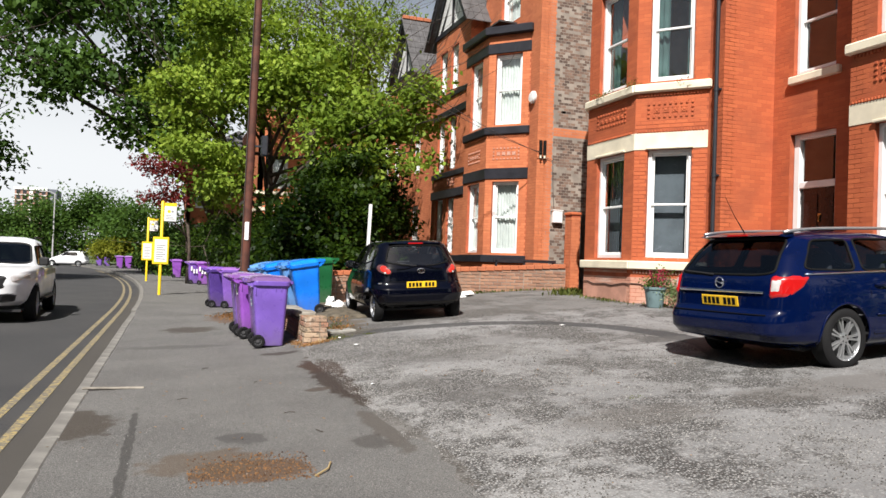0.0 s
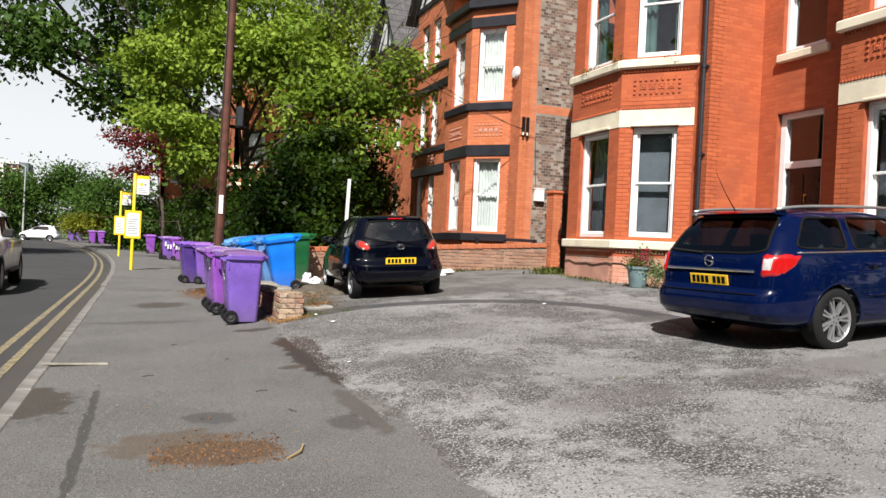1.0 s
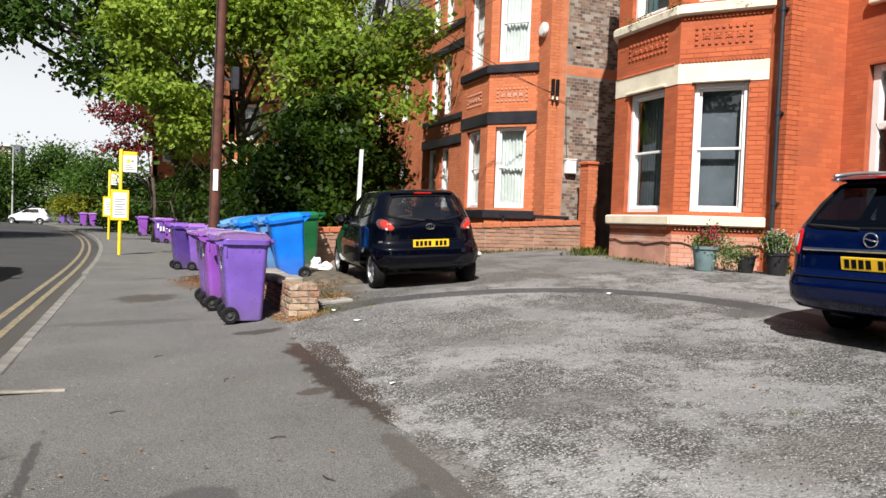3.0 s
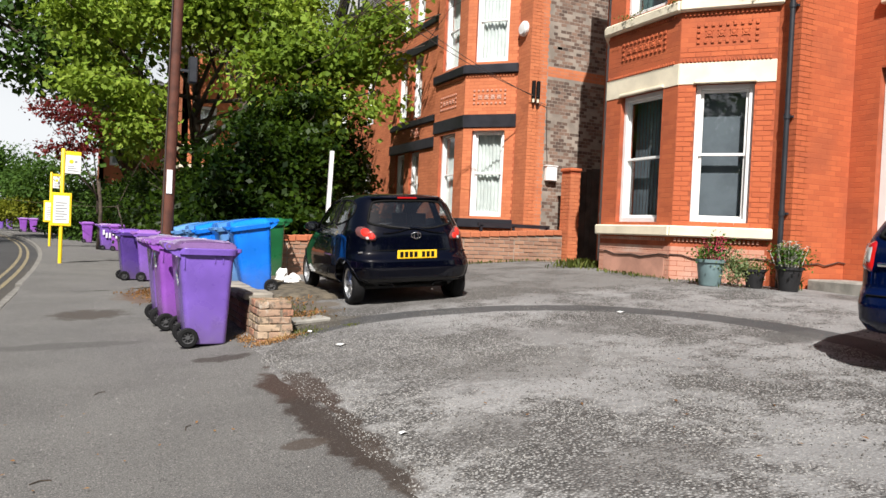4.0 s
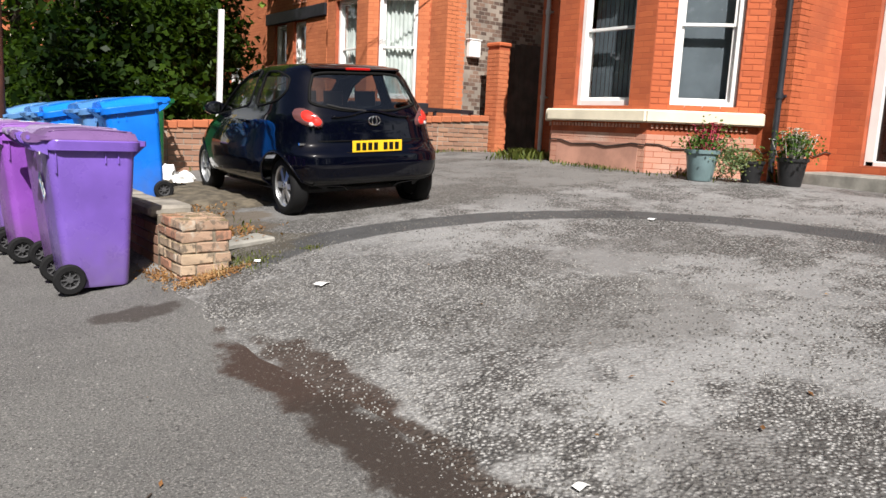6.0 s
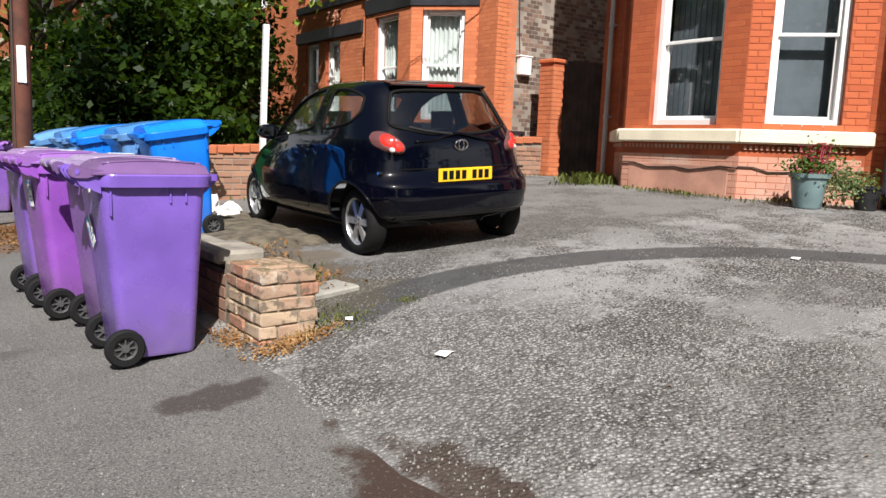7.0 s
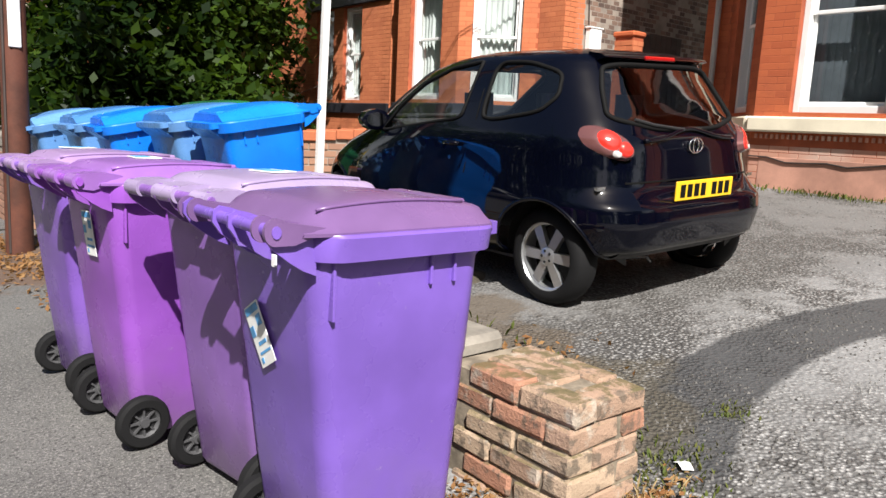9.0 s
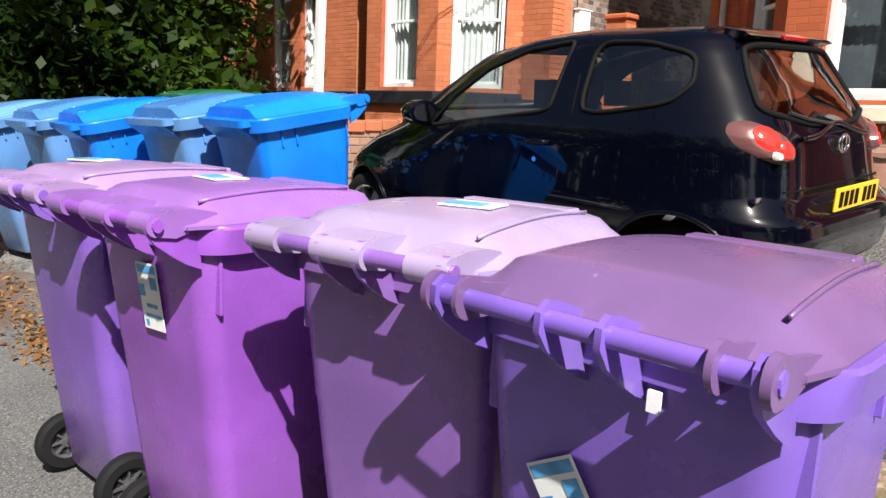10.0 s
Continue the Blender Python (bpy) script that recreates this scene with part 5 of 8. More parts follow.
def build_car(name, label, rows, paint, wheel_x, wheel_r, track, windows, rear_window, screen, seams, glass, rear_glass, rows_z=64, arch=1.17):
    e = base(name, (0, 0, 0), label, "car")
    sh = Shell(rows)
    zs = list(np.linspace(rows[0][0], rows[-1][0], rows_z))
    N = 260
    rings = [sh.outline(z, N) for z in zs]
    g = Geo()
    wins = [smooth_poly(p, r=q) for p, q in windows]
    rw = smooth_poly(rear_window, r=0.25)
    sc = smooth_poly(screen, r=0.2) if screen else None
    vs = [p for r in rings for p in r]
    fs = []
    xmid = 0.5 * (rows[6][1] + rows[6][2])
    for i in range(len(rings) - 1):
        for j in range(N):
            a, b = i * N + j, i * N + (j + 1) % N
            x, y, z = ((vs[a][k] + vs[b][k] + vs[a + N][k] + vs[b + N][k]) / 4 for k in range(3))
            if any(math.hypot(x - wx, z - wheel_r) < wheel_r * arch for wx in wheel_x) and abs(y) > track / 2 - 0.16:
                continue
            if any(inside(p, x, z) for p in wins) and abs(y) > 0.45:
                continue
            if x < xmid and inside(rw, y, z) and z > rear_window[0][1] - 0.05:
                continue
            if sc and x > xmid and inside(sc, y, z):
                continue
            fs.append((a, b, b + N, a + N))
    g.add(vs, fs)
    k = len(g.v)
    g.f.append(tuple(range((len(rings) - 1) * N, len(rings) * N)))
    body = g.ob("body", paint, e, "", True, 50)
    # floor pan and inner arches
    g = Geo().box((0.55, -track / 2 + 0.10, wheel_r * 0.62), (rows[3][2] - 0.25, track / 2 - 0.10, wheel_r * 0.75))
    for wx in wheel_x:
        for s in (-1, 1):
            arc = [(wx + wheel_r * arch * 1.02 * math.cos(radians(a)), wheel_r + wheel_r * arch * 1.02 * math.sin(radians(a))) for a in range(-5, 186, 10)]
            ring = [[(x, s * (track / 2 - 0.24), z) for x, z in arc], [(x, s * max(track / 2 - 0.23, min(track / 2 + 0.03, sh.side(x, z).y - 0.015)), z) for x, z in arc]]
            g.loft(ring, False, False)
    g.ob("underbody", M_BLACKPLASTIC, e)
    for wx in wheel_x:
        for s in (-1, 1):
            gl = Geo().tube([sh.side(wx + wheel_r * arch * math.cos(radians(a)), max(rows[0][0], wheel_r + wheel_r * arch * math.sin(radians(a))), s) for a in range(-6, 187, 6)], 0.012, 6)
            gl.ob("arch_lip", paint, e, "", True)
    # glass with its black seal
    for poly in wins:
        for s in (-1, 1):
            g = Geo()
            patch(g, poly, lambda x, z, o, s=s: sh.side(x, z, s) - Vector((0, s * 0.006, 0)), 0.0, 4)
            w = g.ob("side_window", glass, e, "", True)
            w.visible_shadow = False
            Geo().tube([sh.side(x, z, s) for x, z in poly], 0.013, 6, None, True).ob("seal", M_INK, w, "", True)
    g = Geo()
    patch(g, rw, lambda y, z, o: sh.rear(y, z) + Vector((0.006, 0, 0)), 0.0, 5)
    w = g.ob("rear_window", rear_glass, e, "", True)
    w.visible_shadow = False
    Geo().tube([sh.rear(y, z) for y, z in rw], 0.015, 6, None, True).ob("seal", M_INK, w, "", True)
    if sc:
        g = Geo()
        patch(g, sc, lambda y, z, o: sh.rear(y, z, True), 0.0, 5)
        w = g.ob("windscreen", glass, e, "", True)
        w.visible_shadow = False
        Geo().tube([sh.rear(y, z, True) for y, z in sc], 0.02, 6, None, True).ob("seal", M_BLACKPLASTIC, w, "", True)
    for pts in seams:
        for s in (-1, 1):
            Geo().tube([sh.side(x, z, s) for x, z in pts], 0.0045, 4).ob("door_seam", M_INK, e)
    return e, sh


def number_plate(e, sh, y0, z0, out, tilt=0.0, bars=7):
    """A yellow plate; the characters stay plain bars."""
    m = Matrix.Translation((sh.rear(0, z0).x - out, y0, z0)) @ Matrix.Rotation(radians(-tilt), 4, "Y")
    p = Geo().box((-0.006, -0.26, -0.055), (0.006, 0.26, 0.055), m, 0.004).ob("number_plate", M_PLATE, e, "yellow rear number plate")
    y = 0.225
    for k in range(bars):
        if k == 4:
            y -= 0.04
        Geo().box((-0.0085, y - 0.042, -0.036), (-0.0062, y, 0.036), m).ob("plate_mark", M_INK, p, "plain dark bar")
        y -= 0.061
    return p


def seats(e, xs, w, h, mat):
    for x in xs:
        for y in (-w, w):
            g = Geo()
            g.loft([rrect(x - 0.10 + 0.16 * (1 - t) * 0 - 0.12 * t, x + 0.06 - 0.14 * t, y - 0.23 + 0.04 * t, y + 0.23 - 0.04 * t, 0.45 + (h - 0.45) * t, 0.05, 3) for t in (0, 0.3, 0.6, 0.9, 1.0)], True)
            g.loft([rrect(x - 0.22, x - 0.14, y - 0.11, y + 0.11, h + 0.03 + 0.16 * t, 0.03, 3) for t in (0, 0.5, 1.0)], True)
            g.box((x - 0.05, y - 0.24, 0.35), (x + 0.45, y + 0.24, 0.50), None, 0.04)
            g.ob("seat", mat, e, "", True, 50)


AYGO = [(0.21, 0.52, 3.10, 0.68, 4.6, 3.0), (0.27, 0.34, 3.28, 0.775, 5.0, 3.0), (0.315, 0.05, 3.36, 0.815, 5.6, 3.0), (0.36, -0.03, 3.39, 0.828, 5.8, 3.0), (0.50, -0.06, 3.40, 0.845, 6.0, 3.0), (0.60, -0.045, 3.38, 0.845, 6.0, 3.0),
        (0.64, 0.0, 3.34, 0.84, 6.0, 3.0), (0.69, 0.04, 3.28, 0.832, 6.0, 3.0), (0.80, 0.06, 3.08, 0.815, 5.6, 3.0), (0.90, 0.075, 2.80, 0.80, 5.4, 3.0), (0.96, 0.09, 2.62, 0.785, 5.2, 3.2), (1.05, 0.14, 2.44, 0.752, 5.0, 3.6),
        (1.15, 0.205, 2.25, 0.716, 4.8, 4.0), (1.25, 0.275, 2.06, 0.678, 4.8, 4.4), (1.33, 0.33, 1.88, 0.644, 4.8, 4.6), (1.385, 0.365, 1.70, 0.610, 4.6, 4.6), (1.42, 0.40, 1.54, 0.57, 4.2, 4.4), (1.445, 0.47, 1.38, 0.50, 3.6, 4), (1.46, 0.60, 1.20, 0.36, 3, 3), (1.465, 0.72, 1.06, 0.22, 2.5, 2.5)]
small, shA = build_car(
    "hatchback_car", "glossy black small three-door hatchback parked before the low wall", AYGO, M_CARBLACK, (0.44, 2.78), 0.285, 1.40,
    [([(1.21, 1.035), (2.10, 0.915), (1.98, 1.08), (1.72, 1.25), (1.45, 1.345), (1.17, 1.385)], 0.10), ([(0.47, 1.18), (0.56, 1.09), (0.90, 1.035), (1.02, 1.05), (1.02, 1.375), (0.74, 1.37), (0.50, 1.31)], 0.30)],
    [(-0.25, 1.0), (0.25, 1.0), (0.56, 1.065), (0.51, 1.22), (0.44, 1.36), (-0.44, 1.36), (-0.51, 1.22), (-0.56, 1.065)], [(-0.60, 1.0), (0.60, 1.0), (0.52, 1.36), (-0.52, 1.36)],
    [[(1.12, 1.42), (1.07, 1.20), (1.06, 1.05), (1.08, 0.73), (1.14, 0.42), (1.20, 0.34)], [(1.20, 0.34), (2.25, 0.32)], [(2.25, 0.32), (2.36, 0.55), (2.38, 0.90)], [(2.55, 0.90), (2.95, 0.80)]], M_CARGLASS, M_REARGLASS)
number_plate(small, shA, 0.0, 0.672, 0.062, 2)
for s in (-1, 1):
    poly = [(0.475, 0.90), (0.53, 0.98), (0.61, 1.03), (0.67, 1.025), (0.70, 0.975), (0.695, 0.92), (0.64, 0.87), (0.55, 0.84), (0.49, 0.85)]
    sp = smooth_poly([(s * y, z) for y, z in poly], r=0.4)
    g = Geo()
    patch(g, sp, lambda y, z, o: shA.rear(y, z) - Vector((o, -o * 0.0, 0)), 0.035, 5)
    lamp = g.ob("tail_lamp", M_SMOKELAMP, small, "clear tail lamp with red round lenses", True, 60)
    for y, z, r in ((0.612, 0.955, 0.054), (0.548, 0.905, 0.042), (0.60, 0.882, 0.02)):
        ring = [(s * (y + r * 0.9 * math.cos(a)), z + r * math.sin(a)) for a in [k * math.pi / 10 for k in range(20)]]
        g = Geo()
        patch(g, ring, lambda yy, zz, o: shA.rear(yy, zz) - Vector((0.034 + o, 0, 0)), 0.008 + 0.2 * (0.07 - r), 4)
        g.ob("lens", M_CLEARLAMP if r < 0.04 else M_REDLENS, lamp, "", True)
    # mirror
    g = Geo()
    c = shA.side(2.16, 0.97, s) + Vector((0, s * 0.09, 0.02))
    g.loft([[(c.x + dx, c.y + s * (0.11 * math.cos(t)) * k, c.z + 0.075 * math.sin(t) * k) for t in [j * math.pi / 8 for j in range(16)]] for dx, k in ((-0.05, 0.92), (-0.045, 1.0), (0.02, 1.0), (0.07, 0.75), (0.09, 0.4))], True)
    g.box((c.x - 0.02, min(c.y - s * 0.16, c.y), c.z - 0.06), (c.x + 0.05, max(c.y - s * 0.16, c.y), c.z - 0.02))
    mir = g.ob("door_mirror", M_CARBLACK, small, "", True, 45)
    Geo().disc((c.x - 0.0515, c.y, c.z), (-1, 0, 0), 0.08, 16, 0.05).ob("mirror_glass", M_MIRROR, mir)
    # door handle
    c = shA.side(1.22, 0.88, s)
    Geo().tube([c + Vector((-0.07, s * 0.012, 0.0)), c + Vector((-0.03, s * 0.035, 0.004)), c + Vector((0.05, s * 0.035, 0.0)), c + Vector((0.08, s * 0.010, -0.004))], 0.014, 8).ob("door_handle", M_CARBLACK, small, "", True)
    Geo().disc(shA.side(1.24, 0.79, s) + Vector((0, s * 0.004, 0)), (0, s, 0), 0.013, 12).ob("door_lock", M_CHROME, small)
for wx in (0.44, 2.78):
    for s in (-1, 1):
        alloy_wheel(small, (wx, s * 0.675, 0.28), 0.28, 0.155, 6, s)
g = Geo()
g.loft([[(0.30 + dx, y, 1.40 + dz) for dx, dz in ((0.16, 0.03), (0.06, 0.012), (0.035, -0.004), (0.09, -0.02), (0.16, -0.02))] for y in np.linspace(-0.46, 0.46, 9)], True)
spoiler = g.ob("spoiler", M_CARBLACK, small, "", True, 40)
Geo().box((0.325, -0.13, 1.387), (0.35, 0.13, 1.412), None, 0.006).ob("brake_light", M_REDLAMP, spoiler, "red high brake light")
g = Geo().tube([shA.rear(y, 0.945 + 0.06 * math.exp(-((y) / 0.20) ** 2)) - Vector((0.014, 0, 0)) for y in np.linspace(-0.40, 0.40, 25)], 0.013, 6)
g.ob("tailgate_lip", M_CARBLACK, small, "", True)
g = Geo()
c = shA.rear(0, 0.91) - Vector((0.02, 0, 0)) + Vector((0, -0.02, 0))
g.tube([c + Vector((0, 0.062 * math.cos(t), 0.043 * math.sin(t))) for t in [k * math.pi / 12 for k in range(24)]], 0.005, 6, None, True)
g.tube([c + Vector((0, 0.024 * math.cos(t), 0.041 * math.sin(t))) for t in [k * math.pi / 10 for k in range(20)]], 0.005, 6, None, True)
g.ob("badge", M_CHROME, small, "plain chrome ring badge", True)
g = Geo().tube([shA.rear(0.05, 1.0) - Vector((0.02, 0, 0)), shA.rear(0.30, 1.03) - Vector((0.025, 0, 0)), shA.rear(0.42, 1.06) - Vector((0.02, 0, 0))], 0.009, 6)
g.ob("wiper", M_BLACKPLASTIC, small)
for s in (-1, 1):
    g = Geo()
    c = shA.rear(s * 0.66, 0.70) - Vector((0.004, 0, 0))
    g.box((c.x - 0.002, c.y - 0.05, c.z - 0.01), (c.x + 0.02, c.y + 0.05, c.z + 0.01))
    g.ob("lettering_bar", M_CHROME, small, "plain bar in place of lettering")
g = Geo()
g.loft([[shA.rear(y, z) - Vector((o, 0, 0)) for z, o in ((0.30, 0.0), (0.315, 0.016), (0.335, 0.016), (0.35, 0.0))] for y in np.linspace(-0.60, 0.60, 21)], False, False)
g.ob("bumper_trim", M_BLACKPLASTIC, small, "", True)
g = Geo().tube([shA.rear(y, 0.725) - Vector((0.002, 0, 0)) for y in np.linspace(-0.55, 0.55, 25)], 0.006, 4)
g.ob("tailgate_seam", M_INK, small)
seats(small, (1.0, 1.75), 0.33, 1.0, M_SEAT)
Geo().box((2.25, -0.62, 0.75), (2.6, 0.62, 0.98), None, 0.05).ob("dashboard", M_BLACKPLASTIC, small)
Geo().box((0.22, -0.55, 0.5), (0.55, 0.55, 0.98), None, 0.03).ob("parcel_shelf", M_BLACKPLASTIC, small)
small.matrix_basis = pose(4.08, 12.03, 0.398, -3.2, -0.95, 88.0) @ Matrix.Scale(0.97, 4) @ Matrix.Scale(1.055, 4, (0, 1, 0))

ASTRA = [(0.20, 0.55, 4.00, 0.72, 6, 3), (0.27, 0.30, 4.25, 0.83, 6.5, 3), (0.32, 0.08, 4.30, 0.855, 7, 3), (0.40, 0.01, 4.33, 0.868, 7.5, 3), (0.52, 0.00, 4.34, 0.875, 7.5, 3), (0.60, 0.03, 4.34, 0.878, 7.5, 3), (0.645, 0.085, 4.33, 0.88, 8, 3),
         (0.80, 0.10, 4.22, 0.878, 8, 3), (0.90, 0.12, 3.95, 0.865, 8, 3), (0.97, 0.14, 3.5, 0.85, 8, 3.2), (1.03, 0.18, 3.18, 0.83, 8, 3.6), (1.12, 0.25, 3.0, 0.79, 8, 4), (1.22, 0.33, 2.8, 0.745, 8, 4.4), (1.30, 0.41, 2.56, 0.70, 7, 4.6), (1.37, 0.47, 2.32, 0.66, 6, 4.6),
         (1.415, 0.51, 2.1, 0.61, 5, 4.4), (1.44, 0.58, 1.95, 0.54, 4, 4), (1.458, 0.72, 1.75, 0.40, 3, 3), (1.465, 0.85, 1.6, 0.25, 2.5, 2.5)]
estate, shB = build_car(
    "estate_car", "dark blue metallic estate car parked on the forecourt", ASTRA, M_CARBLUE, (0.98, 3.55), 0.325, 1.52,
    [([(0.46, 1.06), (1.18, 1.03), (1.24, 1.36), (0.72, 1.36)], 0.16), ([(1.30, 1.03), (2.14, 1.02), (2.06, 1.36), (1.34, 1.37)], 0.12), ([(2.24, 1.02), (3.02, 1.0), (2.62, 1.26), (2.16, 1.35)], 0.12)],
    [(-0.66, 1.0), (0.66, 1.0), (0.60, 1.22), (0.54, 1.385), (-0.54, 1.385), (-0.60, 1.22)], [(-0.68, 1.02), (0.68, 1.02), (0.58, 1.37), (-0.58, 1.37)],
    [[(1.26, 1.42), (1.25, 1.02), (1.36, 0.80), (1.42, 0.35)], [(2.2, 1.4), (2.19, 1.02), (2.18, 0.34)], [(1.42, 0.35), (3.0, 0.33)], [(3.02, 0.33), (3.06, 1.0)]], M_PRIVACY, M_PRIVACY, arch=1.14)
number_plate(estate, shB, -0.03, 0.72, 0.014, 8)
g = Geo().tube([shB.rear(y, 0.825) - Vector((0.010, 0, 0)) for y in np.linspace(-0.60, 0.60, 25)], 0.017, 10)
g.ob("chrome_strip", M_CHROME, estate, "chrome tailgate strip", True, 40)
c = shB.rear(0, 0.915) - Vector((0.014, 0, 0))
g = Geo()
g.tube([c + Vector((0, 0.058 * math.cos(t), 0.058 * math.sin(t))) for t in [k * math.pi / 12 for k in range(24)]], 0.008, 6, None, True)
g.tube([c + Vector((0, 0.05, 0.012)), c + Vector((-0.004, 0.012, 0.004)), c + Vector((-0.004, -0.012, -0.004)), c + Vector((0, -0.05, -0.012))], 0.008, 6)
g.ob("badge", M_CHROME, estate, "plain chrome ring badge", True)
for s in (-1, 1):
    poly = [(0.645, 1.0), (0.815, 1.0), (0.815, 0.90), (0.79, 0.79), (0.655, 0.765)]
    sp = smooth_poly([(s * y, z) for y, z in poly], r=0.2)
    g = Geo()
    patch(g, sp, lambda y, z, o: shB.rear(y, z) - Vector((o, 0, 0)), 0.022, 5)
    lamp = g.ob("tail_lamp", M_REDLAMP, estate, "red tail lamp with a clear middle", True, 60)
    g = Geo()
    sp = smooth_poly([(s * y, z) for y, z in ((0.67, 0.955), (0.745, 0.955), (0.74, 0.84), (0.675, 0.84))], r=0.15)
    patch(g, sp, lambda y, z, o: shB.rear(y, z) - Vector((0.022 + o, 0, 0)), 0.008, 3)
    g.ob("lens", M_CLEARLAMP, lamp, "", True)
    # the lamp runs on round the corner to a point
    g = Geo()
    sd = smooth_poly([(0.26, 0.995), (0.50, 0.985), (0.40, 0.88), (0.26, 0.80)], r=0.15)
    patch(g, sd, lambda x, z, o: shB.side(x, z, s) + Vector((0, s * o, 0)), 0.012, 4)
    g.ob("lamp_corner", M_REDLAMP, lamp, "", True, 60)
    Geo().tube([(x, s * 0.60 - s * 0.04 * abs(x - 1.4), 1.44 + 0.045 * (1 - ((x - 1.45) / 1.05) ** 4)) for x in np.linspace(0.45, 2.45, 18)], 0.017, 8).ob("roof_rail", M_ALLOY, estate, "silver roof rail", True)
    c = shB.side(1.52, 0.88, s)
    Geo().tube([c + Vector((-0.10, s * 0.01, 0)), c + Vector((-0.06, s * 0.035, 0)), c + Vector((0.08, s * 0.035, 0)), c + Vector((0.11, s * 0.01, 0))], 0.013, 8).ob("door_handle", M_CARBLUE, estate, "", True)
    Geo().tube([shB.side(x, 1.012, s) + Vector((0, s * 0.008, 0)) for x in np.linspace(0.44, 3.0, 20)], 0.009, 5).ob("window_trim", M_CHROME, estate, "", True)
    c = shB.side(2.9, 1.06, s) + Vector((0, s * 0.10, 0.0))
    Geo().loft([[(c.x + dx, c.y + s * 0.10 * math.cos(t) * k, c.z + 0.075 * math.sin(t) * k) for t in [j * math.pi / 8 for j in range(16)]] for dx, k in ((-0.06, 0.95), (0.02, 1.0), (0.09, 0.5))], True).ob("door_mirror", M_CARBLUE, estate, "", True, 45)
    Geo().tube([shB.side(x, 0.56, s) + Vector((0, s * 0.004, 0)) for x in np.linspace(1.45, 3.05, 10)], 0.012, 6).ob("side_strip", M_CARBLUE, estate, "", True)
for wx in (0.98, 3.55):
    for s in (-1, 1):
        alloy_wheel(estate, (wx, s * 0.765, 0.325), 0.325, 0.205, 7, s, True)
g = Geo()
g.loft([[(0.40 + dx, y, 1.42 + dz) for dx, dz in ((0.20, 0.03), (0.02, 0.008), (-0.02, -0.006), (0.08, -0.025), (0.2, -0.02))] for y in np.linspace(-0.56, 0.56, 9)], True)
sp = g.ob("spoiler", M_CARBLUE, estate, "", True, 40)
Geo().box((0.372, -0.14, 1.412), (0.40, 0.14, 1.433), None, 0.005).ob("brake_light", M_REDLAMP, sp, "red high brake light")
Geo().tube([(0.62, 0.12, 1.455), (0.48, 0.13, 1.65), (0.36, 0.14, 1.86)], [0.008, 0.004, 0.003], 6).ob("aerial", M_INK, estate)
Geo().tube([shB.rear(0.12, 1.0) - Vector((0.02, 0, 0)), shB.rear(0.4, 1.02) - Vector((0.025, 0, 0)), shB.rear(0.58, 1.03) - Vector((0.02, 0, 0))], 0.010, 6).ob("wiper", M_BLACKPLASTIC, estate)
Geo().tube([shB.rear(y, 0.60) - Vector((0.006, 0, 0)) for y in np.linspace(-0.66, 0.66, 25)], 0.006, 6).ob("bumper_seam", M_INK, estate)
seats(estate, (1.45, 2.35), 0.36, 1.0, M_SEAT)
Geo().box((0.25, -0.7, 0.55), (1.2, 0.7, 0.98), None, 0.03).ob("parcel_shelf", M_BLACKPLASTIC, estate)
estate.matrix_basis = pose(5.48, 6.387, 0.425, -0.3, -3.1, 4) @ Matrix.Scale(0.98, 4)

TRUCK = [(0.35, 0.10, 5.0, 0.80, 5, 3.5), (0.45, 0.02, 5.2, 0.90, 5, 3.5), (0.60, 0.0, 5.25, 0.92, 6, 3.6), (0.80, 0.0, 5.25, 0.925, 6, 3.8), (0.95, 0.0, 5.22, 0.925, 6, 3.8), (1.08, 0.0, 5.10, 0.92, 6, 3.8), (1.14, 1.45, 4.6, 0.90, 6, 3.8), (1.18, 1.50, 4.05, 0.87, 6, 4), (1.30, 1.56, 3.82, 0.83, 6, 4.2), (1.45, 1.62, 3.55, 0.78, 6, 4.4), (1.60, 1.68, 3.28, 0.735, 6, 4.6), (1.70, 1.75, 3.05, 0.69, 5, 4.6), (1.76, 1.9, 2.8, 0.58, 4, 4), (1.80, 2.1, 2.55, 0.4, 3, 3)]
pickup, shC = build_car("pickup_truck", "white double-cab pickup truck on the road", TRUCK, M_CARWHITE, (1.05, 4.25), 0.38, 1.62,
                        [([(1.72, 1.22), (2.45, 1.20), (2.45, 1.62), (1.82, 1.62)], 0.12), ([(2.55, 1.20), (3.66, 1.18), (3.12, 1.60), (2.58, 1.63)], 0.12)],
                        [(-0.6, 1.25), (0.6, 1.25), (0.55, 1.6), (-0.55, 1.6)], [(-0.72, 1.20), (0.72, 1.20), (0.60, 1.66), (-0.60, 1.66)],
                        [[(2.5, 1.66), (2.5, 0.5)], [(3.55, 1.2), (3.5, 0.5)], [(1.6, 1.15), (1.62, 0.5)]], M_PRIVACY, M_PRIVACY, arch=1.16)
for wx in (1.05, 4.25):
    for s in (-1, 1):
        alloy_wheel(pickup, (wx, s * 0.80, 0.38), 0.38, 0.25, 6, s)
